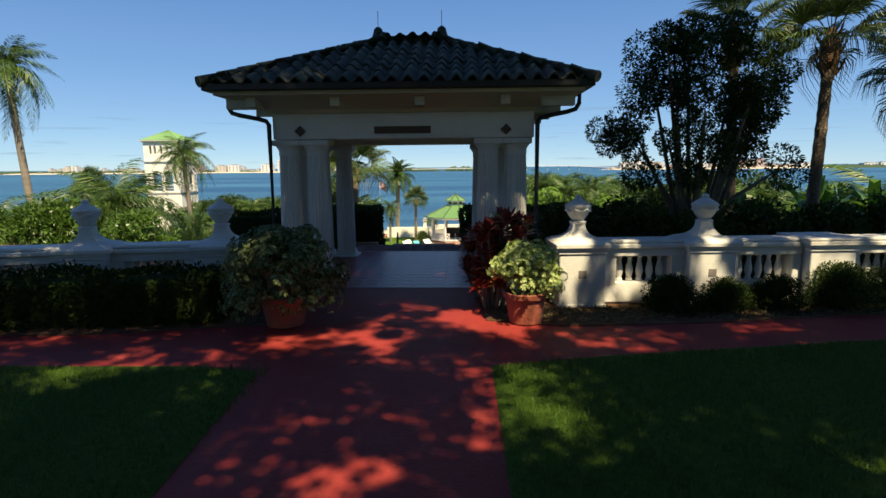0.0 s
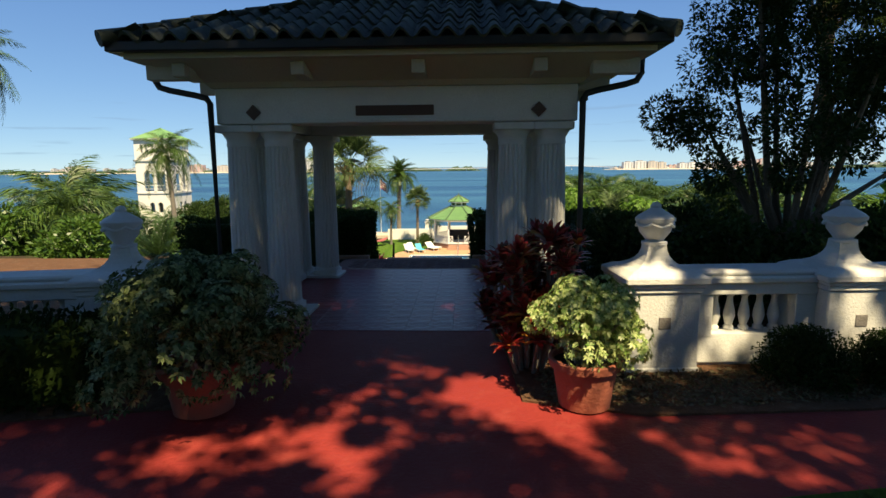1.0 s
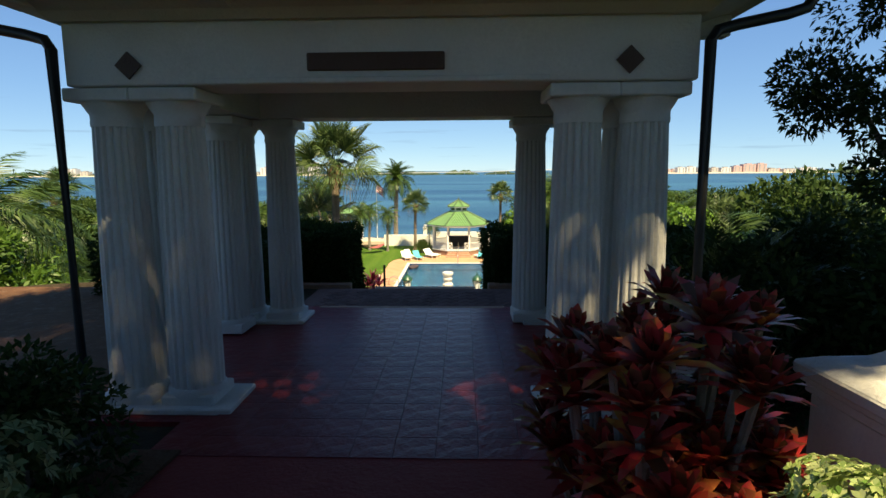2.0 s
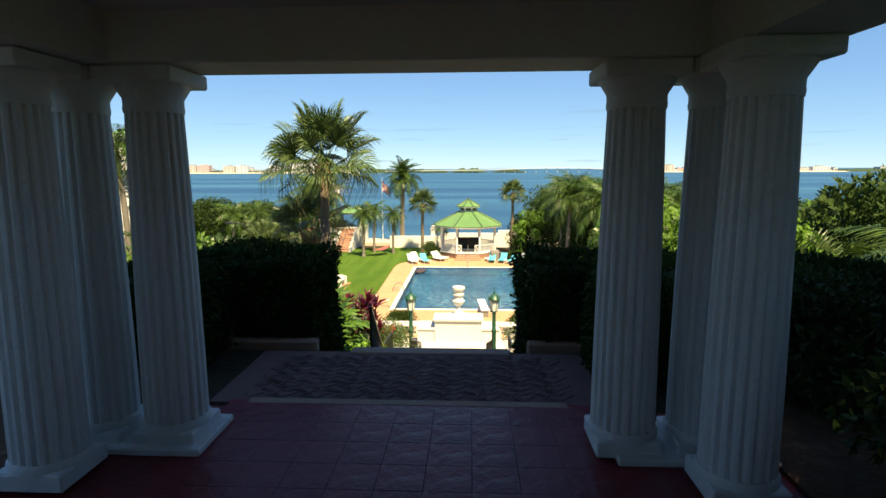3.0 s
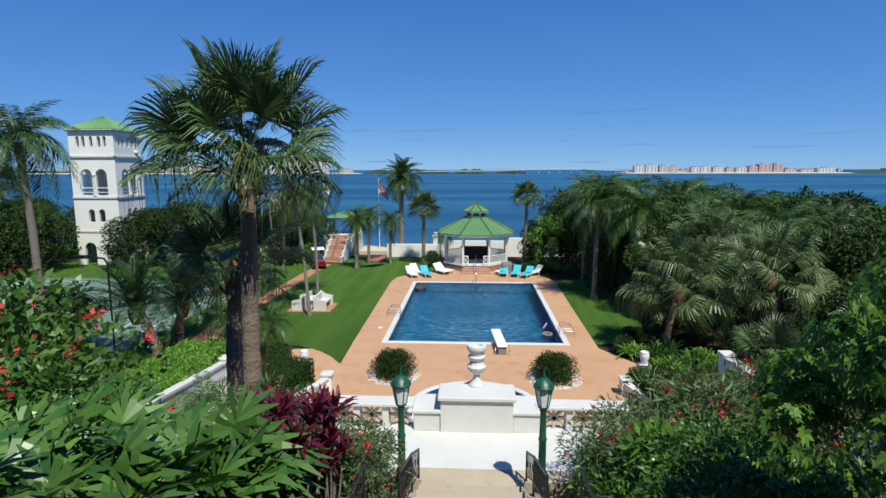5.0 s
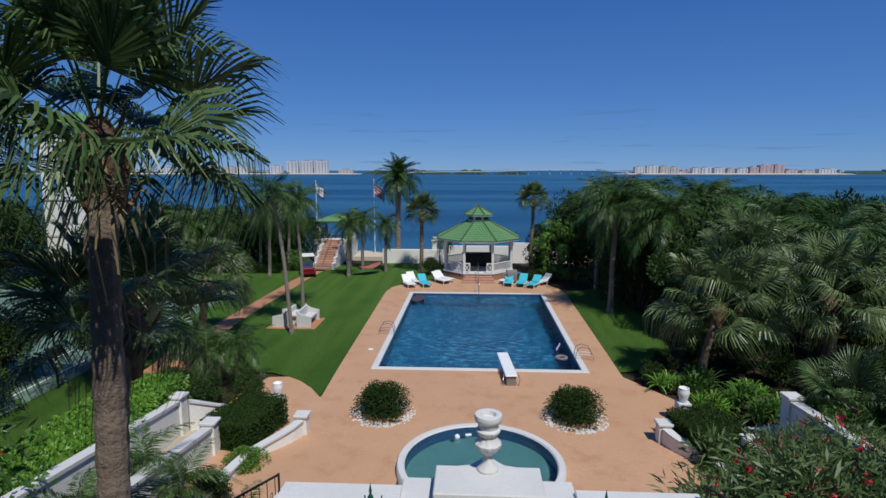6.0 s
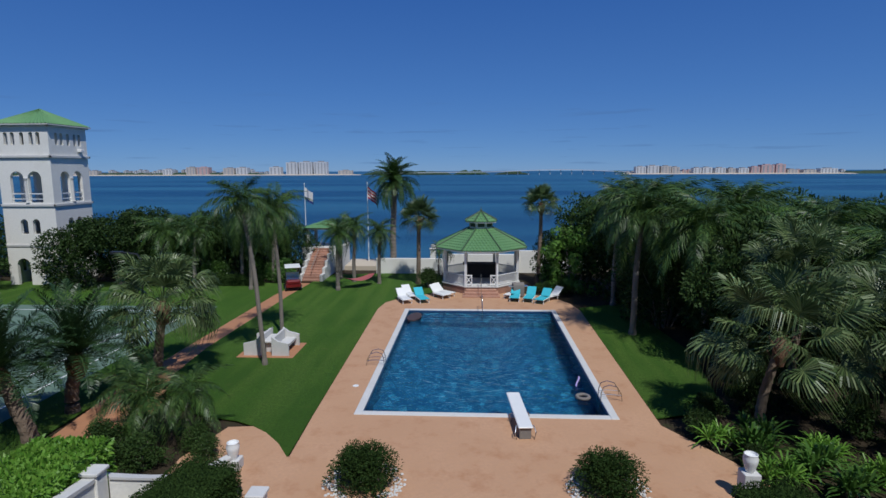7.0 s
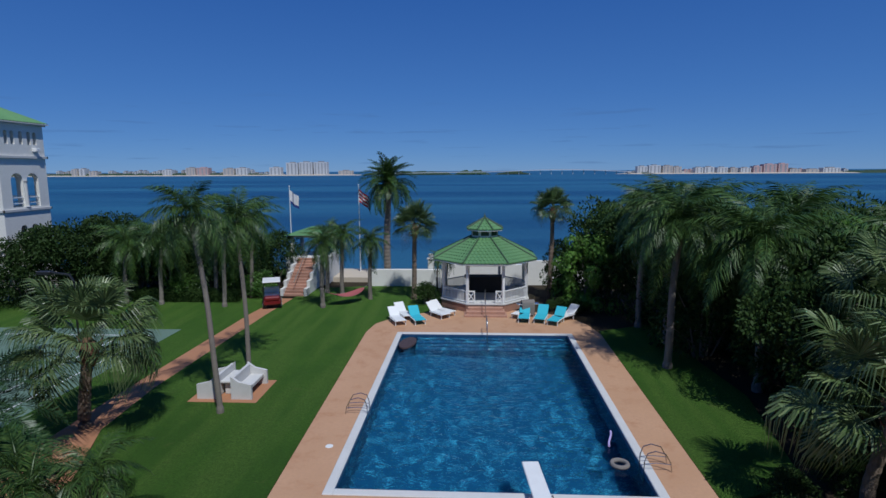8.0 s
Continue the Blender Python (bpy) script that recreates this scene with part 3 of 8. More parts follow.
def court():
    c = tagged(part("court", Geo().box(-40, -17.6, 36, 60.5, DECK - 0.1, DECK + 0.01), COURT), "grey-green tennis court with white lines", "court", "", "structure")
    for b in ((-39, -18.6, 59.2, 59.27), (-18.67, -18.6, 37, 59.27), (-20.3, -20.23, 37, 59.27), (-39, -20.3, 52.5, 52.57), (-29, -28.93, 40, 52.57)):
        part("line", Geo().box(*b, DECK + 0.01, DECK + 0.016), PLAIN_WHITE, c)


court()

# ---------------------------------------------------------------- upper terrace
flat_patch("lawn_terrace_west", [(-60, -60), (-1.08, -60), (-1.04, 3.0), (-1.17, 5.3), (-1.9, 5.45), (-4.0, 5.42), (-9, 5.2), (-60, 4.0)], 0.0, GRASS, "shaded terrace lawn", "lawn", 0.05)
flat_patch("lawn_terrace_east", [(1.28, -60), (60, -60), (60, 13), (10, 7.4), (6.05, 6.44), (2.75, 5.86), (1.28, 5.5), (1.28, 3.0)], 0.0, GRASS, "shaded terrace lawn", "lawn", 0.05)
flat_patch("path_red", [(-1.08, -60), (1.28, -60), (1.28, 5.5), (2.75, 5.86), (6.05, 6.44), (10, 7.4), (60, 13), (60, 15), (10, 8.6), (6.9, 7.62), (4.2, 7.14), (2.3, 6.98), (1.3, 7.25), (1.2, 9.35), (-1.45, 9.35), (-1.6, 7.05), (-4, 6.55), (-9, 6.5), (-60, 6.0), (-60, 4.0), (-9, 5.2), (-4.0, 5.42), (-1.9, 5.45), (-1.17, 5.3), (-1.04, 3.0)], -0.008, RED_FLOOR, "dark red painted concrete garden path", "path", 0.05)
flat_patch("bed_east", [(1.3, 7.25), (2.3, 6.98), (4.2, 7.14), (6.9, 7.62), (10, 8.6), (14, 9.4), (14, 14.9), (2.35, 14.9), (2.35, 9.4), (1.2, 9.4)], 0.012, MULCH, "bed of brown bark mulch and dead leaves", "flower bed", 0.06)
flat_patch("bed_west", [(-1.6, 7.05), (-4, 6.55), (-9, 6.5), (-14, 6.5), (-14, 14.9), (-2.55, 14.9), (-2.55, 9.4), (-1.45, 9.4)], 0.012, MULCH, "dark planting bed in the shade", "flower bed", 0.06)

# unseen wall added behind the camera; it cuts low sky light on the terrace
structure("wall_house", Geo().box(-26, 26, -15.6, -15.0, -0.1, 9.5, 0.03), STUCCO_WARM, "plain unseen cream wall added behind the camera to cut sky light", "wall")

# ---------------------------------------------------------------- pavilion
PAV = thing("pavilion", (AX, 0, 0), 0, "white stucco garden pavilion with fluted columns and mossy tiled hip roof", "pavilion")


def column_mesh():
    g = Geo()
    g.lathe([(0.235, 0.10), (0.235, 0.14), (0.222, 0.16)], 64)
    prof = [(0.218 - 0.036 * (k / 10) ** 1.7, 0.16 + 2.06 * k / 10) for k in range(11)]
    g.lathe(prof, 120, flute=20, depth=0.018, caps=False)
    g.lathe([(0.188, 2.2), (0.192, 2.23), (0.188, 2.25), (0.19, 2.29), (0.235, 2.36), (0.245, 2.38), (0.2, 2.381)], 48)
    return g.mesh("column", STUCCO, True)


COL = column_mesh()
PLINTH = Geo().box(-0.22, 0.22, -0.22, 0.22, 0, 0.11, 0.01).mesh("plinth", STUCCO)
ABACUS = Geo().box(-0.26, 0.26, -0.26, 0.26, 2.375, 2.47, 0.012).mesh("abacus", STUCCO)
for sx in (-1, 1):
    for (dx, cy) in ((1.55, 10.3), (2.07, 10.3), (2.07, 10.86), (1.61, 13.0), (2.14, 13.0), (2.14, 12.44)):
        c = part("column", COL, None, PAV)
        c.location = (sx * dx - (0.10 if cy > 12 else 0.09 if sx < 0 else 0), cy, 0)
        c.scale = (1, 1, 1.05)
        for me in (PLINTH, ABACUS):
            q = new(me.name, me)
            q.parent = c
    for cy, s in ((10.3, 1), (13.0, -1)):
        xa, xb = sorted((sx * (1.25 if s > 0 else 1.42), sx * (2.37 if s > 0 else 2.47)))
        part("base_slab", Geo().box(xa, xb, cy - 0.29, cy + 0.29, -0.02, 0.035, 0.01), STUCCO, PAV)
# entablature
part("entablature", Geo().box(-2.36, 2.36, 10.02, 10.52, 2.60, 3.06, 0.012), STUCCO, PAV)
part("entablature", Geo().box(-2.36, 2.36, 12.76, 13.26, 2.60, 3.06, 0.012), STUCCO, PAV)
for sx in (-1, 1):
    xa, xb = sorted((sx * 1.86, sx * 2.36))
    part("entablature", Geo().box(xa, xb, 10.52, 12.76, 2.60, 3.06), STUCCO, PAV)
part("moulding", Geo().box(-1.28, 1.28, 9.985, 10.018, 2.60, 2.645, 0.008), STUCCO, PAV)
part("ceiling_panel", Geo().box(-1.86, 1.86, 10.52, 12.76, 2.92, 3.0), STUCCO, PAV)
# cornice and soffit: a frustum that spreads to the eaves
bm = bmesh.new()
ring = []
for hx, y0, y1, z in ((2.40, 9.98, 13.30, 3.06), (2.46, 9.92, 13.36, 3.12), (2.98, 9.38, 14.33, 3.30), (3.08, 9.25, 14.48, 3.30), (3.08, 9.25, 14.48, 3.46)):
    ring.append([bm.verts.new((x, y, z)) for x, y in ((-hx, y0), (hx, y0), (hx, y1), (-hx, y1))])
for a, b in zip(ring, ring[1:]):
    for i in range(4):
        bm.faces.new((a[i], a[(i + 1) % 4], b[(i + 1) % 4], b[i]))
bm.faces.new(ring[0][::-1])
bm.faces.new(ring[-1])
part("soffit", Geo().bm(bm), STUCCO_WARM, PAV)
for i in range(5):
    x = -2.2 + i * 1.44 - 0.65 + 0.33
    if abs(x) < 2.9:
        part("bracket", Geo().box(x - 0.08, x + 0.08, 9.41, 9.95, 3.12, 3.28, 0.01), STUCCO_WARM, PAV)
for sx in (-1, 1):
    for y in (9.6, 11.0, 12.4, 13.7):
        xa, xb = sorted((sx * 2.42, sx * 2.98))
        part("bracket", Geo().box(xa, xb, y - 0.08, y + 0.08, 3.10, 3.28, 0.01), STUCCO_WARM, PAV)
# gutter all round, downpipes
for x0, x1, y0, y1 in ((-3.22, 3.22, 9.11, 9.25), (-3.22, 3.22, 14.48, 14.62), (-3.22, -3.08, 9.25, 14.48), (3.08, 3.22, 9.25, 14.48)):
    part("gutter", Geo().box(x0, x1, y0, y1, 3.36, 3.48, 0.015), BLACK_IRON, PAV, "black metal gutter")
for sx in (-1, 1):
    part("downpipe", Geo().tube([(sx * 3.14, 10.0, 3.38), (sx * 3.14, 10.0, 3.18), (sx * 3.08, 10.0, 3.08), (sx * 2.95, 10.0, 3.04), (sx * 2.6, 9.99, 2.97), (sx * 2.46, 9.98, 2.93), (sx * 2.41, 9.97, 2.86), (sx * 2.41, 9.97, 0.05)], 0.042, 10), BLACK_IRON, PAV, "black metal downpipe", True)
# plaque with unreadable writing, and two diamond tiles
pl = part("plaque", Geo().box(-0.51, 0.51, 10.0, 10.03, 2.69, 2.82, 0.008), PLAQUE, PAV, "dark brown name plaque")
for sx in (-1, 1):
    d = part("diamond_tile", Geo().add([(0, -0.012, -0.1), (0.1, -0.012, 0), (0, -0.012, 0.1), (-0.1, -0.012, 0), (0, 0.03, -0.1), (0.1, 0.03, 0), (0, 0.03, 0.1), (-0.1, 0.03, 0)], [(0, 1, 2, 3), (0, 4, 5, 1), (1, 5, 6, 2), (2, 6, 7, 3), (3, 7, 4, 0)]), PLAQUE, PAV)
    d.location = (sx * 1.86, 10.01, 2.745)
# roof body under the tiles
RX, RY0, RY1, RZ, TOPX, TOPZ, RYM = 3.16, 9.15, 14.58, 3.50, 0.66, 4.66, 11.86
part("roof_body", Geo().add([(-RX, RY0, RZ - 0.02), (RX, RY0, RZ - 0.02), (RX, RY1, RZ - 0.02), (-RX, RY1, RZ - 0.02), (-TOPX, RYM, TOPZ - 0.03), (TOPX, RYM, TOPZ - 0.03)], [(0, 1, 5, 4), (1, 2, 5), (2, 3, 4, 5), (3, 0, 4), (3, 2, 1, 0)]), ROOF_CLAY, PAV)


def tile_mesh(w, ln):
    vs, fs = [], []
    for k, (y, s) in enumerate(((0, 1.0), (ln, 0.86))):
        for i in range(9):
            a = i / 8
            vs.append(((a - 0.5) * w, y, 0.055 * s * math.sin(a * 2 * math.pi) + 0.03 - 0.02 * (y > 0)))
    for i in range(8):
        fs.append((i, i + 1, 10 + i, 9 + i))
    for i in range(9):
        x, y, z = vs[i]
        vs.append((x, y, z - 0.035))
    for i in range(8):
        fs.append((18 + i, 19 + i, i + 1, i))
    return Geo().add(vs, fs).mesh("roof_tile", ROOF_CLAY, True)


def lay_roof_tiles():
    tw, tl = 0.262, 0.40
    me = tile_mesh(tw * 1.02, tl * 1.12)
    slopes = (  # origin, across, up the slope, half width at eave and at top
        ((0, RY0, RZ), (1, 0, 0), (0, RYM - RY0, TOPZ - RZ), RX, TOPX),
        ((-RX, RYM, RZ), (0, -1, 0), (RX - TOPX, 0, TOPZ - RZ), RY1 - RYM, 0.0),
        ((RX, RYM, RZ), (0, 1, 0), (-(RX - TOPX), 0, TOPZ - RZ), RY1 - RYM, 0.0),
        ((0, RY1, RZ), (-1, 0, 0), (0, RYM - RY1, TOPZ - RZ), RX, TOPX))
    for o, ac, up, h0, h1 in slopes:
        o, ac, up = Vector(o), Vector(ac), Vector(up)
        ln = up.length
        u = up / ln
        nrm = ac.cross(u)
        rot = Matrix((ac, u, nrm)).transposed().to_4x4()
        rows = int(ln / tl)
        for r in range(rows + 1):
            half = h0 + (h1 - h0) * (r + 0.35) / (ln / tl)
            cols = int(half / tw + 0.35)
            for k in range(-cols, cols + 1):
                if abs(k * tw) > half + 0.05:
                    continue
                at = o + ac * (k * tw) + u * (r * tl - 0.06) + nrm * 0.01
                t = new("roof_tile", me)
                t.parent = PAV
                t.matrix_basis = Matrix.Translation(at) @ rot @ pose(0, 0, random.uniform(0, 0.012), random.uniform(-2, 2), random.uniform(-2, 2), random.uniform(-1.5, 1.5))
    g = Geo().tube([(0, -0.22, 0), (0, 0.22, 0)], [0.095, 0.075], 10)
    cap = g.mesh("ridge_cap", ROOF_CLAY, True)
    runs = [((-TOPX, RYM, TOPZ), (TOPX, RYM, TOPZ))] + [((sx * RX, y, RZ), (sx * TOPX, RYM, TOPZ)) for sx in (-1, 1) for y in (RY0, RY1)]
    for a, b in runs:
        a, b = Vector(a), Vector(b)
        d = (b - a).normalized()
        for k in range(int((b - a).length / 0.38) + 1):
            q = new("ridge_cap", cap)
            q.parent = PAV
            q.matrix_basis = Matrix.Translation(a + d * (0.1 + 0.38 * k) + Vector((0, 0, 0.03))) @ d.to_track_quat("Y", "Z").to_matrix().to_4x4()
    for sx in (-1, 1):
        f = part("finial", Geo().lathe([(0.17, 0), (0.165, 0.06), (0.12, 0.13), (0.10, 0.2), (0.085, 0.26), (0.04, 0.30), (0.0, 0.31)], 16), ROOF_CLAY, PAV, "dark clay finial", True)
        f.location = (sx * TOPX, RYM, TOPZ)
        rod = part("lightning_rod", Geo().tube([(0, 0, 0.3), (0, 0, 0.62)], 0.006, 6), BLACK_IRON, f)


lay_roof_tiles()


def terrace_floor():
    f = tagged(part("floor", Geo().box(-1.95 + AX + 0.35, 1.95 + AX - 0.2, 9.35, 13.68, -0.06, -0.015), RED_TILE), "glossy dark red tiled floor of the pavilion", "floor", "", "structure")
    f2 = Geo().box(-2.5 + AX, 2.5 + AX, 9.9, 13.55, -0.07, -0.019)
    structure("floor_base", f2, RED_TILE, "dark red pavilion floor slab", "floor")
    me = Geo().box(-0.1493, 0.1493, -0.1493, 0.1493, 0, 0.012, 0.002).mesh("floor_tile", RED_TILE)
    for i in range(9):
        for j in range(14):
            t = new("floor_tile", me)
            t.parent = f
            t.location = (AX - 1.2 + i * 0.3, 9.5 + j * 0.30, -0.015)
            t.rotation_euler = (random.uniform(-0.004, 0.004), random.uniform(-0.004, 0.004), 0)


terrace_floor()

# ---------------------------------------------------------------- steps down to the landing
SX = AX - 0.1


def stair_half(y):
    """Half the stairs' width and their middle: they widen down to the half-landing."""
    u = min(1.0, max(0.0, (y - 15.1) / 7.5))
    return (0.62 + 0.53 * u, 0.05 - 0.25 * u) if y < 23.35 else (1.02, -0.2)


def stairs():
    s = tagged(new("stairs"), "sand-coloured stone garden stairs with low side kerbs", "stairs", "", "structure")
    part("brick_bed", Geo().box(SX - 1.7, SX + 1.7, 13.66, 15.0, -0.5, -0.033), OLD_BRICK, s)
    part("nosing", Geo().box(SX - 1.35, SX + 1.35, 13.60, 13.72, -0.3, -0.012, 0.012), BRICK, s)
    part("nosing", Geo().box(SX - 0.75, SX + 0.95, 14.93, 15.12, -0.5, -0.015, 0.012), BRICK, s)
    y, z = 15.1, -0.06
    runs = [(0.47, 0.1875)] * 15 + [(1.22, 0.1875)] + [(0.5, 0.1886)] * 7
    edge = []
    for dpt, rise in runs:
        z -= rise
        (h0, c0), (h1, c1) = stair_half(y + 0.01), stair_half(y + dpt - 0.01)
        part("step", Geo().ribbon([(c0 - h0, y), (c1 - h1, y + dpt + 0.02)], [(c0 + h0, y), (c1 + h1, y + dpt + 0.02)], [z, z], [z - 0.4, z - 0.4]), SAND_STONE, s)
        edge.append((y, z, h0, c0))
        y += dpt
    for sx in (-1, 1):
        for lo, hi in ((0, 16), (16, 23)):
            row = edge[lo:hi:5] + [edge[hi - 1]]
            xa = [(c + sx * (h + 0.0), yy) for yy, zz, h, c in row]
            xb = [(c + sx * (h + 0.15), yy) for yy, zz, h, c in row]
            a, b = (xa, xb) if sx > 0 else (xb, xa)
            part("kerb", Geo().ribbon(a, b, [zz + 0.06 for yy, zz, h, c in row], [zz - 0.9 for yy, zz, h, c in row]), SAND_STONE, s)
        xa, xb = sorted((-0.22 + sx * 1.16, -0.22 + sx * 1.46))
        part("side_block", Geo().box(xa, xb, 22.3, 22.95, -4.0, -2.66, 0.025), SAND_STONE, s)
        part("side_block", Geo().box(*sorted((-0.2 + sx * 1.2, -0.2 + sx * 1.5)), 19.2, 19.8, -2.8, -1.55, 0.025), SAND_STONE, s)
    # herringbone bricks on the upper landing
    me = Geo().box(-0.1, 0.1, -0.048, 0.048, 0, 0.02, 0.004).mesh("brick", OLD_BRICK)
    for i in range(-11, 12):
        for j in range(0, 15):
            for (ox, oy, a) in ((0, 0, 45), (0.075, 0.075, -45)):
                x, yy = SX + i * 0.15 + ox, 13.72 + j * 0.105 + (0.0525 if i % 2 else 0) + oy * 0.3
                if abs(x - SX) < 1.42 and yy < 14.88 and (i + j) % 2 == 0:
                    q = new("brick", me)
                    q.parent = s
                    q.matrix_basis = pose(x, yy, -0.046, 0, 0, a)
    return y


STAIR_END = stairs()


def railing(name_at, pts, h=0.85, gap=0.14, label="black wrought iron handrail with scrolls"):
    """An iron railing along points on the ground."""
    r = thing("railing", pts[0], 0, label, "railing")
    o = Vector(pts[0])
    pp = [Vector(p) - o for p in pts]
    part("top_rail", Geo().tube([p + Vector((0, 0, h)) for p in pp], 0.022, 8), BLACK_IRON, r, "", True)
    part("bottom_rail", Geo().tube([p + Vector((0, 0, 0.12)) for p in pp], 0.012, 6), BLACK_IRON, r)
    bal = Geo().tube([(0, 0, 0.12), (0, 0, h)], 0.008, 6).mesh("baluster", BLACK_IRON)
    post = Geo().tube([(0, 0, -0.3), (0, 0, h + 0.02)], 0.02, 8).mesh("post", BLACK_IRON)
    ringm = Geo().tube([(0.0, 0.055 * math.cos(a), h * 0.62 + 0.055 * math.sin(a)) for a in [i * math.pi / 6 for i in range(13)]], 0.006, 5).mesh("scroll", BLACK_IRON)
    for a, b in zip(pp, pp[1:]):
        n = max(1, int((b - a).length / gap))
        for k in range(n):
            q = new("baluster", bal)
            q.parent = r
            q.location = a.lerp(b, (k + 0.5) / n)
            if k % 2 == 0:
                q = new("scroll", ringm)
                q.parent = r
                q.location = a.lerp(b, (k + 1.0) / n)
    for p in pp:
        q = new("post", post)
        q.parent = r
        q.location = p
    return r


for sx in (-1, 1):
    railing("", [(0.0 + sx * 0.95, 16.2, -0.7), (-0.1 + sx * 1.3, 19.3, -1.95), (-0.22 + sx * 1.6, 22.4, -3.25), (-0.22 + sx * 1.62, 24.2, -3.45)])
    railing("", [(-0.2 + sx * 1.16, 24.6, -3.55), (-0.2 + sx * 1.14, 26.2, -4.1), (-0.2 + sx * 1.08, 26.9, -4.38)], 0.62, 0.12)


def landing():
    l = tagged(new("landing"), "white stone landing with parapets over the fountain basin", "landing", "", "structure")
    part("slab", Geo().box(AX - 3.6, AX + 3.6, STAIR_END - 0.02, 27.3, -7.3, -4.38), SAND_STONE, l)
    part("slab", Geo().box(AX - 3.6, AX + 3.6, 27.3, 29.4, -7.3, -4.375), STONE_WHITE, l)
    part("plinth_block", Geo().box(AX - 0.86, AX + 0.86, 28.9, 29.66, -7.3, -3.58, 0.015), STONE_WHITE, l)
    part("plinth_cap", Geo().box(AX - 0.92, AX + 0.92, 28.82, 29.72, -3.58, -3.48, 0.02), STONE_WHITE, l)
    part("urn_plinth", Geo().prism([(AX + dx, y) for dx, y in ((-0.50, 29.715), (-0.30, 29.76), (-0.20, 29.86), (-0.12, 29.97), (0.12, 29.97), (0.20, 29.86), (0.30, 29.76), (0.50, 29.715))], -7.3, -3.482), STONE_WHITE, l)
    for sx in (-1, 1):
        xa, xb = sorted((AX + sx * 0.86, AX + sx * 1.5))
        part("parapet", Geo().box(xa, xb, 28.95, 29.86, -4.38, -3.93, 0.015), STONE_WHITE, l)
        part("parapet_cap", Geo().box(xa - 0.03, xb + 0.03, 28.9, 29.92, -3.93, -3.85, 0.015), STONE_WHITE, l)
        xa, xb = sorted((AX + sx * 1.5, AX + sx * 3.6))
        part("parapet_cap", Geo().box(xa, xb, 29.0, 29.5, -3.83, -3.75, 0.015), STONE_WHITE, l)
        part("parapet_foot", Geo().box(xa, xb, 29.05, 29.45, -4.45, -4.40, 0.01), STONE_WHITE, l)
        n = 3
        for k in range(n):
            x0 = xa + (xb - xa) * k / n
            x1 = xa + (xb - xa) * (k + 1) / n
            part("pier", Geo().box(x0 - 0.08, x0 + 0.08, 29.08, 29.42, -4.40, -3.83, 0.01), STONE_WHITE, l)
            cx = (x0 + x1) / 2
            for a in (0, 45, 90, 135):
                q = part("fret_bar", Geo().box(-0.28, 0.28, -0.04, 0.04, -0.03, 0.03), STUCCO_WARM, l)
                q.matrix_basis = pose(cx, 29.25, -4.11, 0, a, 0)
        # side flight to the deck
        for k in range(15):
            xa, xb = sorted((AX + sx * (3.6 + 0.24 * k), AX + sx * (3.6 + 0.24 * (k + 1) + 0.02)))
            part("step", Geo().box(xa, xb, 26.6, 29.0, -7.3, -4.55 - 0.185 * k, 0.01), SAND_STONE, l)
        part("retaining_wall", Geo().box(*sorted((AX + sx * 3.6, AX + sx * 7.4)), 29.0, 29.4, -7.4, -6.3, 0.02), STONE_WHITE, l)
        railing("", [(AX + sx * 3.6, 29.2, -4.3), (AX + sx * 7.3, 29.2, -6.5)], 0.85, 0.16)
    return l


landing()


def urn_fountain():
    u = thing("fountain_urn", (AX + 0.0, 29.6, -3.48), 0, "white carved stone urn fountain with shell bowl and top basin", "fountain")
    u.scale = (0.86, 0.86, 1.2)
    part("foot", Geo().lathe([(0.22, 0), (0.22, 0.03), (0.16, 0.08), (0.11, 0.14), (0.085, 0.24), (0.10, 0.27)], 28), STONE_WHITE, u, "", True)
    part("shell_bowl", Geo().lathe([(0.10, 0.26), (0.20, 0.31), (0.265, 0.38), (0.275, 0.42), (0.25, 0.44), (0.21, 0.47), (0.19, 0.52)], 40, flute=10, depth=0.02), STONE_WHITE, u, "", True)
    part("upper_bowl", Geo().lathe([(0.15, 0.50), (0.20, 0.56), (0.245, 0.60), (0.25, 0.63), (0.20, 0.66), (0.21, 0.70), (0.225, 0.74)], 32), STONE_WHITE, u, "", True)
    part("top_basin", Geo().lathe([(0.20, 0.72), (0.27, 0.77), (0.285, 0.82), (0.27, 0.86), (0.22, 0.87), (0.16, 0.86), (0.14, 0.80), (0.0, 0.79)], 32, caps=False), STONE_WHITE, u, "", True)


urn_fountain()


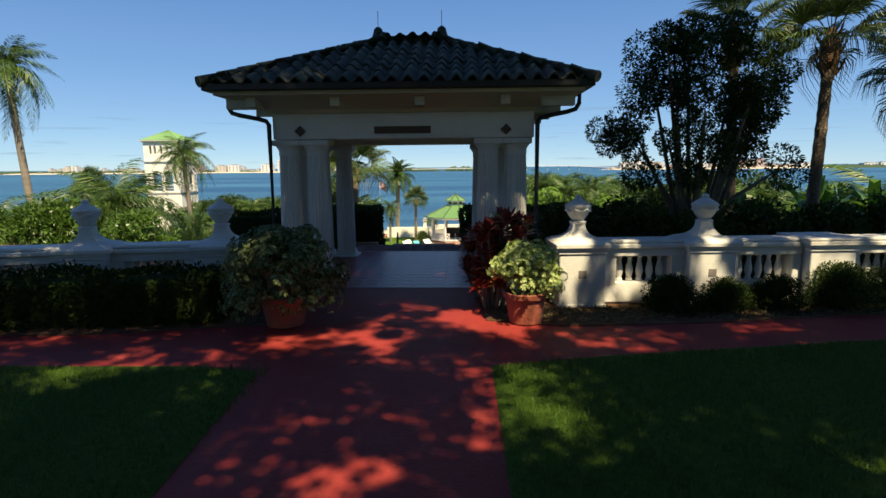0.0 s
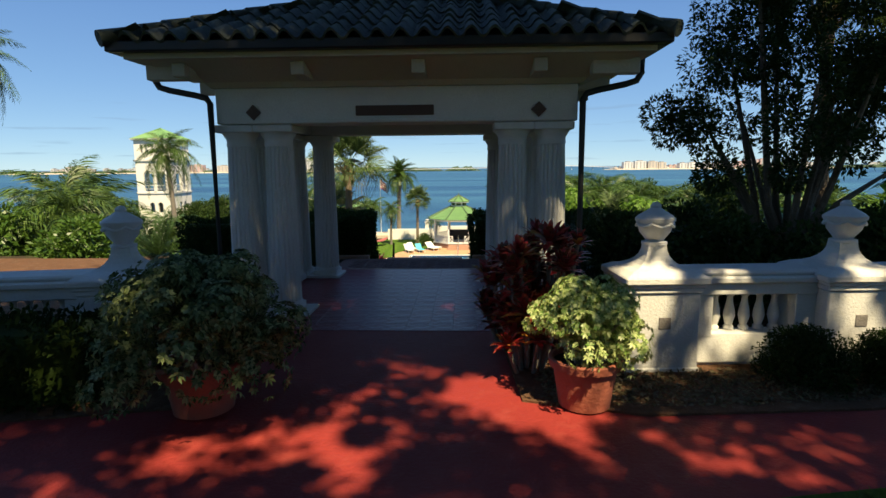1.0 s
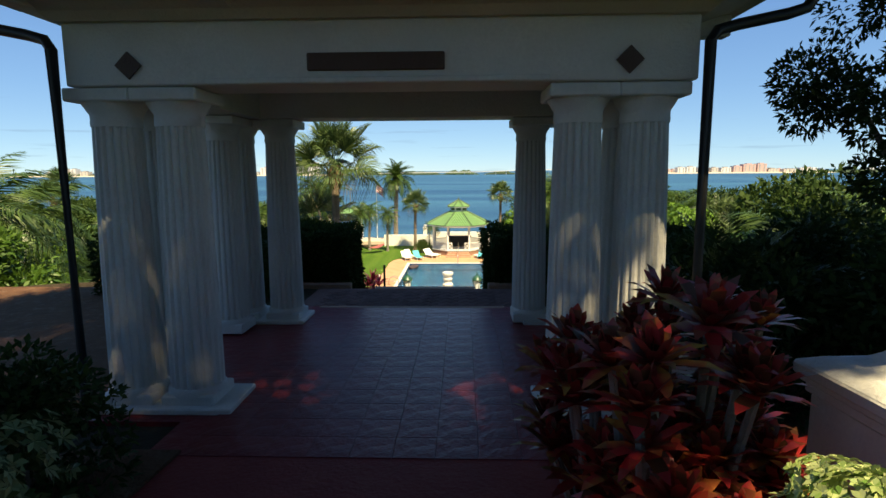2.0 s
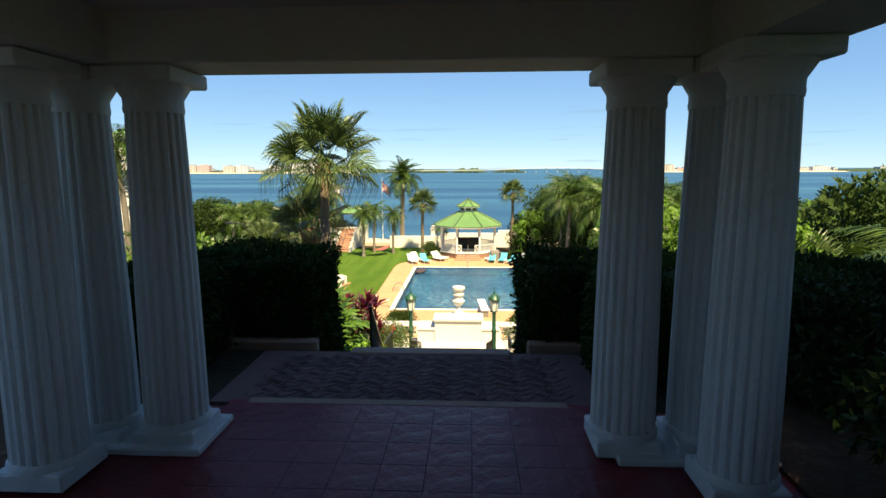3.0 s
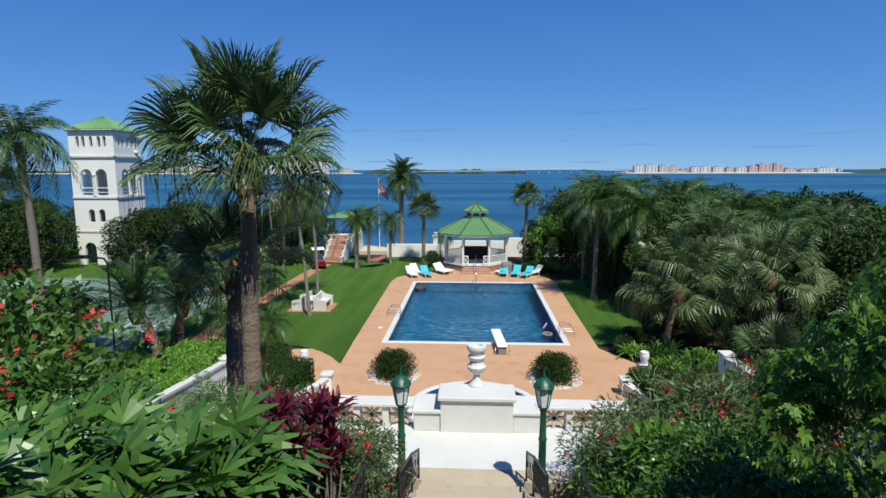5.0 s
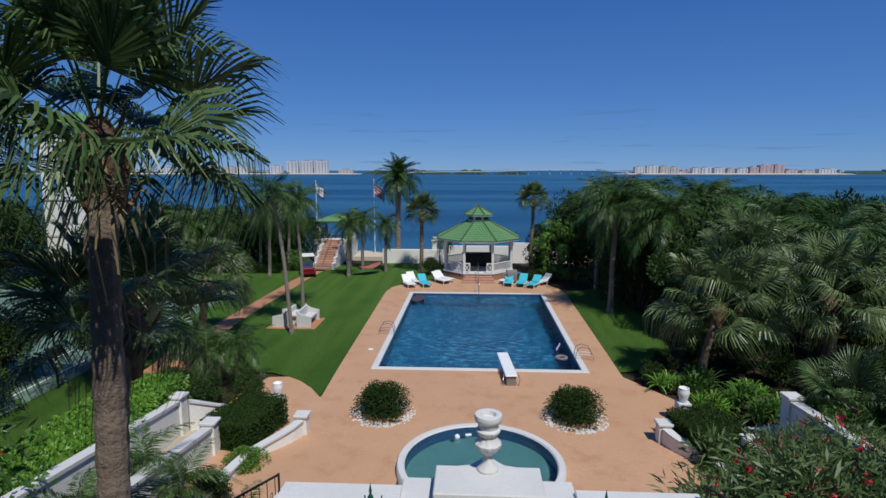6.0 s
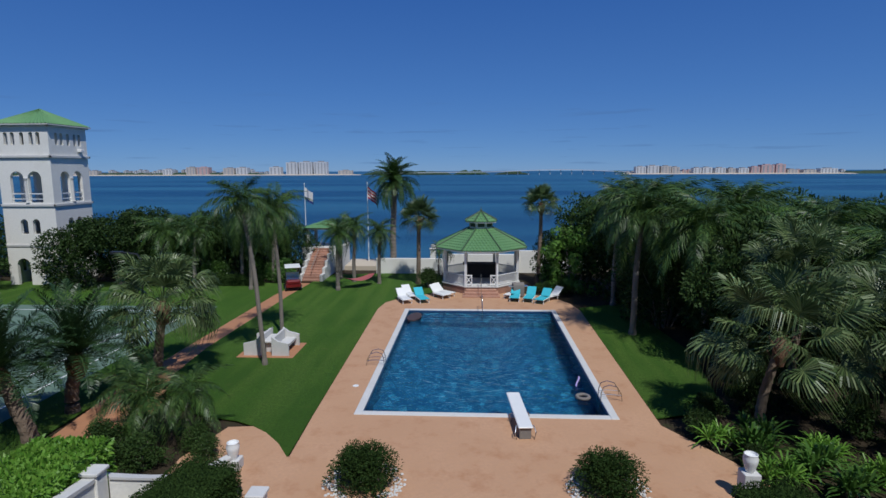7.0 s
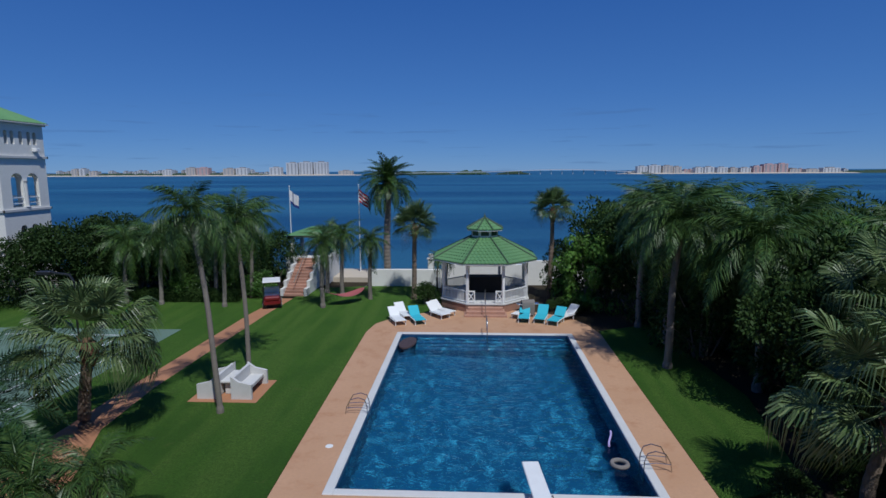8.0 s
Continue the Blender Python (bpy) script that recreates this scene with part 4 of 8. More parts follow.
def street_lamp(at):
    s = thing("garden_lamp", at, 0, "green cast iron garden lamp post with glass lantern", "lamp post", "lamps on the landing")
    s.scale = (1.0, 1.0, 1.07)
    part("base", Geo().lathe([(0.16, 0), (0.16, 0.08), (0.12, 0.12), (0.11, 0.3), (0.075, 0.36), (0.07, 0.42)], 16), GREEN_IRON, s, "", True)
    part("post", Geo().lathe([(0.072, 0.4), (0.068, 0.9), (0.078, 0.92), (0.078, 0.96), (0.064, 0.98), (0.055, 1.42), (0.068, 1.46), (0.04, 1.5)], 16), GREEN_IRON, s, "", True)
    lan = part("lantern", Geo().lathe([(0.10, 1.5), (0.10, 1.53), (0.105, 1.535)], 6), GREEN_IRON, s)
    for k in range(6):
        a0, a1 = math.pi * k / 3, math.pi * (k + 1) / 3
        p0, p1 = (math.cos(a0), math.sin(a0)), (math.cos(a1), math.sin(a1))
        part("pane", Geo().add([(p0[0] * 0.095, p0[1] * 0.095, 1.535), (p1[0] * 0.095, p1[1] * 0.095, 1.535), (p1[0] * 0.16, p1[1] * 0.16, 1.87), (p0[0] * 0.16, p0[1] * 0.16, 1.87)], [(0, 1, 2, 3)]), LAMP_GLASS, lan, "frosted glass pane")
        part("corner_bar", Geo().tube([(p0[0] * 0.1, p0[1] * 0.1, 1.53), (p0[0] * 0.165, p0[1] * 0.165, 1.87), (p0[0] * 0.2, p0[1] * 0.2, 1.99)], 0.009, 5), GREEN_IRON, lan)
    part("hood", Geo().lathe([(0.19, 1.86), (0.195, 1.885), (0.15, 1.96), (0.07, 2.02), (0.03, 2.04)], 12), GREEN_IRON, s, "", True)
    part("spike", Geo().lathe([(0.03, 2.03), (0.035, 2.07), (0.012, 2.11), (0.018, 2.14), (0.0, 2.24)], 10), GREEN_IRON, s, "", True)


for x in (-1.52, 1.08):
    street_lamp((x, 26.15, -4.10))

# ---------------------------------------------------------------- walls at the foot of the slope


def flank(sx):
    """The long side walls, the curved kerb walls and their piers; sx: side of the axis."""
    w = thing("garden_wall", (AX, 0, 0), 0, "white rendered garden wall with coping and square end pier", "wall", "garden walls")
    for x, ya, yb, za, zb in ((10.1, 29.5, 37.5, -5.0, -5.85), (8.55, 30.0, 36.5, -5.45, -6.25)) if sx < 0 else ((9.35, 29.5, 36.7, -4.7, -5.1), (7.9, 30.0, 36.0, -5.4, -6.15)):
        xa, xb = sx * x - 0.12, sx * x + 0.12
        part("wall_body", Geo().ribbon([(xa, ya), (xa, yb)], [(xb, ya), (xb, yb)], [za - 0.1, zb - 0.1], [-7.4, -7.4]), STUCCO_TOWER, w)
        part("wall_coping", Geo().ribbon([(xa - 0.05, ya), (xa - 0.05, yb)], [(xb + 0.05, ya), (xb + 0.05, yb)], [za, zb], [za - 0.1, zb - 0.1]), STONE_WHITE, w)
        part("end_pier", Geo().box(sx * x - 0.2, sx * x + 0.2, yb, yb + 0.42, -7.3, zb + 0.05, 0.015), STUCCO_TOWER, w)
        part("pier_cap", Geo().box(sx * x - 0.25, sx * x + 0.25, yb - 0.05, yb + 0.47, zb + 0.05, zb + 0.14, 0.02), STONE_WHITE, w)
    for k in range(5):
        part("step", Geo().box(*sorted((sx * 8.7, sx * (9.95 if sx < 0 else 9.2))), 36.6 - 1.1 * k, 38.4 - 1.1 * k, -7.3, -7.1 + 0.12 * k, 0.01), SAND_STONE, w)
    pot_x, pot_y, pot_z = (7.72, 40.5, -6.88) if sx < 0 else (7.2, 39.6, -6.4)
    # curved wall towards the pot, swept down in the middle
    c = thing("curved_wall", (AX, 0, 0), 0, "low white curved garden wall with a swept coping", "wall", "curved walls")
    pts = []
    for k in range(13):
        u = k / 12
        x = 9.9 - 2.1 * u ** 0.8 if sx < 0 else 9.3 - 2.1 * u ** 0.8
        y = (37.95 + 2.45 * u if sx < 0 else 37.0 + 2.6 * u) + 0.18 * math.sin(math.pi * u)
        pts.append((sx * x, y, -6.0 - 0.75 * math.sin(math.pi * min(1, u * 1.25) / 2) - 0.15 * math.sin(math.pi * u)))
    for nm, half, lo, hi, mt in (("curved_body", 0.09, None, -0.07, STUCCO_TOWER), ("curved_coping", 0.14, -0.07, 0.0, STONE_WHITE)):
        left, right, top, bot = [], [], [], []
        for k, (x, y, z) in enumerate(pts):
            a, b = pts[max(k - 1, 0)], pts[min(k + 1, 12)]
            d = Vector((b[0] - a[0], b[1] - a[1])).normalized()
            left.append((x - d.y * half, y + d.x * half))
            right.append((x + d.y * half, y - d.x * half))
            top.append(z + hi)
            bot.append(-7.3 if lo is None else z + lo)
        part(nm, Geo().ribbon(left, right, top, bot), mt, c)
    part("end_block", Geo().box(sx * pot_x - 0.22, sx * pot_x + 0.22, pot_y - 0.22, pot_y + 0.22, -7.3, pot_z, 0.015), STONE_WHITE, c)
    # inner kerb wall to the front pier
    e = thing("kerb_wall", (AX, 0, 0), 0, "low white serpentine kerb wall ending in a square pier", "wall", "kerb walls")
    pts = []
    for k in range(17):
        u = k / 16
        y = 31.5 + 6.5 * u
        x = 7.15 + 0.22 * math.sin(u * math.pi * 1.2) - 1.05 / (1 + math.exp(-(u - 0.86) * 16))
        pts.append((sx * x, y, -6.78 + 0.10 * math.cos(u * 5) + 0.15 * max(0, u - 0.8) * 4))
    for nm, half, lo, hi, mt in (("kerb_body", 0.10, None, -0.06, STUCCO_TOWER), ("kerb_coping", 0.15, -0.06, 0.0, STONE_WHITE)):
        left, right, top, bot = [], [], [], []
        for k, (x, y, z) in enumerate(pts):
            a, b = pts[max(k - 1, 0)], pts[min(k + 1, 16)]
            d = Vector((b[0] - a[0], b[1] - a[1])).normalized()
            left.append((x - d.y * half, y + d.x * half))
            right.append((x + d.y * half, y - d.x * half))
            top.append(z + hi)
            bot.append(-7.3 if lo is None else z + lo)
        part(nm, Geo().ribbon(left, right, top, bot), mt, e)
    px, py = pts[-1][0], pts[-1][1]
    part("pier", Geo().box(px - 0.2, px + 0.2, py, py + 0.4, -7.3, -6.6, 0.015), STUCCO_TOWER, e)
    part("pier_cap", Geo().box(px - 0.25, px + 0.25, py - 0.05, py + 0.45, -6.6, -6.5, 0.02), STONE_WHITE, e)
    v = thing("garden_pot", (AX + sx * pot_x, pot_y, pot_z), 0, "white glazed garden pot on the end of a curved wall", "pot", "wall pots")
    part("vessel", Geo().lathe([(0.10, 0), (0.12, 0.03), (0.13, 0.08), (0.19, 0.28), (0.20, 0.40), (0.17, 0.47), (0.18, 0.52), (0.16, 0.53), (0.14, 0.47), (0.0, 0.44)], 24, caps=False), PLAIN_WHITE, v, "", True)


flank(-1)
flank(1)

# ---------------------------------------------------------------- terrace balustrades


def baluster_mesh():
    return Geo().lathe([(0.05, 0), (0.05, 0.03), (0.035, 0.05), (0.045, 0.09), (0.058, 0.14), (0.052, 0.2), (0.032, 0.29), (0.028, 0.34), (0.042, 0.36), (0.045, 0.40)], 14).mesh("baluster", STUCCO, True)


BALUSTER = baluster_mesh()


def pier(kind, at, turn, label):
    """A square balustrade pier with a swept cap; kind 'urn' carries an urn."""
    p = thing("balustrade_pier", at, turn, label, "pier", "balustrade piers")
    part("shaft", Geo().box(-0.345, 0.345, -0.345, 0.345, 0.0, 0.80, 0.012), STUCCO, p)
    part("foot", Geo().box(-0.36, 0.36, -0.36, 0.36, 0.0, 0.05, 0.01), STUCCO, p)
    g = Geo().box(-0.365, 0.365, -0.365, 0.365, 0.80, 0.855, 0.01)
    g.box(-0.385, 0.385, -0.385, 0.385, 0.855, 0.89, 0.008)
    g.box(-0.41, 0.41, -0.41, 0.41, 0.89, 0.96, 0.012)
    part("cornice", g, STUCCO, p)
    if kind == "urn":
        bm = bmesh.new()
        rings = []
        for k in range(8):
            u = k / 7
            h = 0.40 - 0.31 * (1 - (1 - u) ** 2.0)
            z = 0.96 + 0.035 + 0.245 * u ** 1.9
            rings.append([bm.verts.new((x * h, y * h, z if k else 0.96)) for x, y in ((-1, -1), (1, -1), (1, 1), (-1, 1))])
        for a, b in zip(rings, rings[1:]):
            for i in range(4):
                bm.faces.new((a[i], a[(i + 1) % 4], b[(i + 1) % 4], b[i]))
        bm.faces.new(rings[-1])
        part("swept_cap", Geo().bm(bm), STUCCO, p)
        u = part("urn", Geo().lathe([(0.09, 1.225), (0.125, 1.235), (0.125, 1.26), (0.085, 1.27), (0.10, 1.295), (0.15, 1.36), (0.178, 1.45), (0.195, 1.475), (0.195, 1.50)], 28), STONE_WHITE, p, "weathered white urn", True)
        part("lid", Geo().lathe([(0.19, 1.50), (0.165, 1.525), (0.10, 1.565), (0.05, 1.60), (0.055, 1.62), (0.035, 1.65), (0.0, 1.66)], 24), STONE_WHITE, u, "", True)
        part("garland", Geo().tube([(0.178 * math.cos(a), 0.178 * math.sin(a), 1.45 - 0.035 * abs(math.sin(a * 3))) for a in [2 * math.pi * i / 48 for i in range(49)]], 0.016, 6), STONE_WHITE, u, "", True)
        part("vent", Geo().box(-0.06, 0.06, -0.352, -0.34, 0.44, 0.56, 0.004), FABRIC_GREY, p, "small grey square wall vent")
    else:
        part("cap", Geo().box(-0.43, 0.43, -0.41, 0.41, 0.96, 1.0, 0.012), STUCCO, p)
    return p


def panel(at, turn, ln, n):
    """A balustrade bay of length ln between two piers, with n balusters in a framed opening."""
    b = thing("balustrade_bay", at, turn, "white stucco balustrade bay with turned balusters", "balustrade", "balustrade bays")
    h = ln / 2
    part("bottom_rail", Geo().box(-h, h, -0.17, 0.17, 0, 0.30, 0.012), STUCCO, b)
    part("sloped_sill", Geo().add([(-h, -0.20, 0.05), (h, -0.20, 0.05), (h, -0.172, 0.33), (-h, -0.172, 0.33), (-h, 0, 0.33), (h, 0, 0.33), (h, 0, 0.05), (-h, 0, 0.05)], [(0, 1, 2, 3), (3, 2, 5, 4), (0, 3, 4, 7), (1, 6, 5, 2)]), STUCCO, b)
    part("top_rail", Geo().box(-h, h, -0.20, 0.20, 0.74, 0.86, 0.01), STUCCO, b)
    g = Geo().box(-h, h, -0.25, 0.25, 0.86, 0.93, 0.015)
    g.box(-h, h, -0.21, 0.21, 0.93, 0.985, 0.02)
    part("coping", g, STUCCO, b)
    w = n * 0.155
    for sx in (-1, 1):
        xa, xb = sorted((sx * w / 2 + sx * 0.03, sx * h))
        part("jamb", Geo().box(xa, xb, -0.18, 0.18, 0.30, 0.74, 0.008), STUCCO, b)
    for k in range(n):
        q = new("baluster", BALUSTER)
        q.parent = b
        q.location = ((k - (n - 1) / 2) * 0.155, 0, 0.335)


def balustrade(start, ang, sx, plan):
    d = Vector((math.cos(radians(ang)), math.sin(radians(ang)), 0)) * sx
    for kind, s, extra in plan:
        at = Vector(start) + d * s
        if kind == "bay":
            panel(at, ang, *extra)
        else:
            pier(kind, at, ang, "square white stucco pier with urn and vent" if kind == "urn" else "square white stucco balustrade pier")


balustrade((2.72, 8.29, 0), 3.5, 1, [("urn", 0, None), ("bay", 0.97, (1.25, 5)), ("urn", 1.94, None), ("bay", 2.83, (1.1, 5)), ("plain", 3.75, None), ("bay", 4.85, (1.4, 7)), ("plain", 5.95, None), ("bay", 7.05, (1.4, 7)), ("plain", 8.15, None)])
balustrade((-2.72, 8.2, 0), 10.5, -1, [("urn", 0, None), ("bay", 0.95, (1.2, 5)), ("urn", 1.9, None), ("bay", 3.0, (1.5, 7)), ("plain", 4.1, None), ("bay", 5.2, (1.4, 7)), ("plain", 6.3, None)])

# ---------------------------------------------------------------- gazebo by the bay


def gazebo():
    z = thing("gazebo", (0.12, 67.9, DECK), 22.5, "white octagonal gazebo with green two-tier tiled roof", "gazebo")
    R = 3.0
    oct8 = [(math.cos(math.pi * k / 4), math.sin(math.pi * k / 4)) for k in range(8)]
    part("platform", Geo().prism([(x * 3.15, y * 3.15) for x, y in oct8], 0, 0.5), BRICK, z)
    part("floor_slab", Geo().prism([(x * 3.2, y * 3.2) for x, y in oct8], 0.5, 0.58), STONE_WHITE, z)
    post = Geo().box(-0.08, 0.08, -0.08, 0.08, 0.58, 3.35, 0.012).mesh("post", PLAIN_WHITE)
    bal = Geo().box(-0.02, 0.02, -0.02, 0.02, 0.68, 1.35).mesh("baluster", PLAIN_WHITE)
    for k in range(8):
        x0, y0 = oct8[k][0] * R, oct8[k][1] * R
        x1, y1 = oct8[(k + 1) % 8][0] * R, oct8[(k + 1) % 8][1] * R
        q = new("post", post)
        q.parent = z
        q.matrix_basis = pose(x0, y0, 0, 0, 0, 45 * k)
        a = math.degrees(math.atan2(y1 - y0, x1 - x0))
        ln = math.hypot(x1 - x0, y1 - y0)
        mid = pose((x0 + x1) / 2, (y0 + y1) / 2, 0, 0, 0, a)
        b = part("beam", Geo().box(-ln / 2, ln / 2, -0.07, 0.07, 3.0, 3.35, 0.01), PLAIN_WHITE, z)
        b.matrix_basis = mid
        front = k == 5
        if not front:
            for zz in (0.66, 1.36):
                r = part("rail", Geo().box(-ln / 2, ln / 2, -0.035, 0.035, zz - 0.03, zz + 0.03), PLAIN_WHITE, z)
                r.matrix_basis = mid
            n = int(ln / 0.14)
            for i in range(n):
                q = new("baluster", bal)
                q.parent = z
                q.matrix_basis = mid @ pose((i + 0.5) / n * ln - ln / 2, 0, 0)
        else:
            for sx in (-1, 1):
                gp = part("gate_panel", Geo().box(sx * 0.92 - 0.26, sx * 0.92 + 0.26, -0.03, 0.03, 1.32, 1.40).box(sx * 0.92 - 0.26, sx * 0.92 + 0.26, -0.03, 0.03, 0.64, 0.72).box(sx * 0.92 - 0.26, sx * 0.92 - 0.2, -0.03, 0.03, 0.72, 1.32).box(sx * 0.92 + 0.2, sx * 0.92 + 0.26, -0.03, 0.03, 0.72, 1.32).tube([(sx * 0.92 - 0.22, 0, 0.7), (sx * 0.92 + 0.22, 0, 1.34)], 0.03, 4).tube([(sx * 0.92 - 0.22, 0, 1.34), (sx * 0.92 + 0.22, 0, 0.7)], 0.03, 4), PLAIN_WHITE, z)
                gp.matrix_basis = mid
            for i in range(3):
                st = part("step", Geo().box(-1.1 - 0.12 * i, 1.1 + 0.12 * i, -0.6 - 0.36 * i, 0.05 - 0.25 - 0.0 * i, -0.02, 0.42 - 0.16 * i, 0.012), BRICK, z)
                st.matrix_basis = mid
    # roofs: one wedge and tile courses for each side
    for (r0, z0, r1, z1, rows) in ((3.72, 3.28, 0.95, 4.62, 9), (1.32, 5.18, 0.05, 5.86, 4)):
        for k in range(8):
            c0, c1 = oct8[k], oct8[(k + 1) % 8]
            g = Geo()
            for i in range(rows):
                u0, u1 = i / rows, (i + 1) / rows
                ra, rb = r0 + (r1 - r0) * u0, r0 + (r1 - r0) * u1
                za, zb = z0 + (z1 - z0) * u0 + 0.03, z0 + (z1 - z0) * u1
                n = max(1, int(ra * 0.765 / 0.24))
                for j in range(n):
                    v0, v1 = j / n, (j + 1) / n
                    A = [c0[d] * (1 - v0) + c1[d] * v0 for d in (0, 1)]
                    B = [c0[d] * (1 - v1) + c1[d] * v1 for d in (0, 1)]
                    M = [(A[d] + B[d]) / 2 for d in (0, 1)]
                    g.add([(A[0] * ra, A[1] * ra, za - 0.02), (M[0] * ra, M[1] * ra, za + 0.03), (B[0] * ra, B[1] * ra, za - 0.02), (B[0] * rb, B[1] * rb, zb - 0.02), (M[0] * rb, M[1] * rb, zb + 0.03), (A[0] * rb, A[1] * rb, zb - 0.02), (A[0] * ra, A[1] * ra, za - 0.06), (B[0] * ra, B[1] * ra, za - 0.06)], [(0, 1, 4, 5), (1, 2, 3, 4), (6, 7, 2, 1, 0)])
            part("roof_panel", g, ROOF_GREEN, z)
            part("hip_cap", Geo().tube([(c0[0] * r0, c0[1] * r0, z0 + 0.04), (c0[0] * r1, c0[1] * r1, z1 + 0.04)], 0.05, 6), RIDGE_DARK, z)
        part("fascia", Geo().prism([(x * (r0 - 0.05), y * (r0 - 0.05)) for x, y in oct8], z0 - 0.13, z0 - 0.05), PLAIN_WHITE, z)
    part("cupola", Geo().prism([(x * 0.95, y * 0.95) for x, y in oct8], 4.55, 5.12), PLAIN_WHITE, z)
    for k in range(8):
        c0, c1 = oct8[k], oct8[(k + 1) % 8]
        mx, my = (c0[0] + c1[0]) / 2 * 0.955, (c0[1] + c1[1]) / 2 * 0.955
        w = part("louvre", Geo().box(-0.26, 0.26, -0.02, 0.02, 4.74, 5.02), RIDGE_DARK, z)
        w.matrix_basis = pose(mx, my, 0, 0, 0, 45 * k + 22.5 + 90)
    part("finial", Geo().lathe([(0.09, 5.84), (0.05, 5.9), (0.09, 5.98), (0.03, 6.06), (0.0, 6.3)], 12), RIDGE_DARK, z, "", True)
    part("bar_counter", Geo().box(-1.3, 1.3, 0.4, 1.2, 0.58, 1.65, 0.02).box(-1.4, 1.4, 0.3, 1.3, 1.65, 1.72, 0.02), DARK_IN, z, "dark wooden bar counter").matrix_basis = pose(0, 0, 0, 0, 0, -22.5)


gazebo()

# ---------------------------------------------------------------- tower


def tower():
    S = 4.3
    t = thing("bell_tower", (-35.5, 69.2, DECK), 0, "tall white stucco lookout tower with arched loggia and green tile roof", "tower")
    h = S / 2
    th = 0.25

    def wall(rot, zlo, zhi, openings, nm):
        """A wall with arched openings; openings: (x centre, half width, sill, spring)."""
        g = Geo()
        ops = sorted(openings)
        e = h if rot % 180 == 0 else h - th
        xs = [-e] + [v for o in ops for v in (o[0] - o[1], o[0] + o[1])] + [e]
        for i in range(0, len(xs), 2):
            g.box(xs[i], xs[i + 1], -h, -h + th, zlo, zhi)
        for x, w, s0, s1 in ops:
            if s0 > zlo:
                g.box(x - w, x + w, -h, -h + th, zlo, s0)
            pts = [(x + w * math.cos(a), s1 + w * math.sin(a)) for a in [math.pi * k / 8 for k in range(9)]]
            for k in range(8):
                (xa, za), (xb, zb) = pts[k], pts[k + 1]
                g.add([(xa, -h, za), (xb, -h, zb), (xb, -h, zhi), (xa, -h, zhi), (xa, -h + th, za), (xb, -h + th, zb), (xb, -h + th, zhi), (xa, -h + th, zhi)], [(0, 1, 2, 3), (4, 7, 6, 5), (0, 4, 5, 1), (2, 6, 7, 3)])
        w = part(nm, g, STUCCO_TOWER, t)
        w.matrix_basis = pose(0, 0, 0, 0, 0, rot)
        return w

    for rot in (0, 90, 180, 270):
        wall(rot, 0, 3.1, [(-0.9, 0.55, 0, 1.6), (0.75, 0.3, 0.9, 1.7)], "lower_wall")
        wall(rot, 3.1, 6.3, [(-0.5, 0.3, 4.1, 5.0), (0.5, 0.3, 4.1, 5.0)], "middle_wall")
        lg = wall(rot, 6.3, 10.0, [(-0.72, 0.55, 6.6, 8.5), (0.72, 0.55, 6.6, 8.5)], "loggia_wall")
        wall(rot, 10.0, 12.7, [(x, 0.16, 11.1, 11.9) for x in (-1.3, -0.75, 0.75, 1.3)] + [(0.0, 0.16, 11.1, 11.9)], "upper_wall")
        for zz, e in ((3.1, 0.06), (6.3, 0.1), (10.1, 0.14), (12.5, 0.16)):
            s = part("string_course", Geo().box(-h - e, h + e, -h - e, -h + 0.001 - 0.003, zz, zz + 0.18, 0.01), STONE_WHITE, t)
            s.matrix_basis = pose(0, 0, 0, 0, 0, rot)
        for x in (-0.72, 0.72):
            r = part("loggia_rail", Geo().box(x - 0.55, x + 0.55, -h + 0.1, -h + 0.16, 7.25, 7.33).box(x - 0.55, x + 0.55, -h + 0.1, -h + 0.16, 6.85, 6.91), PLAIN_WHITE, t)
            r.matrix_basis = pose(0, 0, 0, 0, 0, rot)
        cl = part("loggia_column", Geo().lathe([(0.16, 6.6), (0.12, 6.7), (0.1, 8.3), (0.17, 8.5)], 12), STONE_WHITE, t)
        cl.matrix_basis = pose(0, 0, 0, 0, 0, rot) @ pose(0, -h - 0.02, 0)
    for zz in (3.1, 6.3, 10.0):
        part("storey_floor", Geo().box(-h + th, h - th, -h + th, h - th, zz - 0.15, zz), STUCCO_TOWER, t)
    e = h + 0.3
    g = Geo()
    for rot in range(4):
        c, s = math.cos(rot * math.pi / 2), math.sin(rot * math.pi / 2)
        R = lambda x, y, zz: (x * c - y * s, x * s + y * c, zz)
        n = 16
        for i in range(n):
            xa, xb = -e + 2 * e * i / n, -e + 2 * e * (i + 1) / n
            xm = (xa + xb) / 2
            g.add([R(xa, -e, 12.68), R(xm, -e, 12.75), R(xb, -e, 12.68), R(xb * 0.02, 0, 14.02), R(xm * 0.02, 0, 14.05), R(xa * 0.02, 0, 14.02)], [(0, 1, 4, 5), (1, 2, 3, 4)])
    part("roof", g, ROOF_GREEN, t)
    part("eave_board", Geo().box(-e, e, -e, e, 12.6, 12.68), STONE_WHITE, t)
    part("flood_lamp", Geo().box(h, h + 0.35, h - 1.2, h - 0.8, 10.6, 10.85, 0.03), PLAIN_WHITE, t, "white flood lamp")


tower()

# ---------------------------------------------------------------- things on deck and lawn


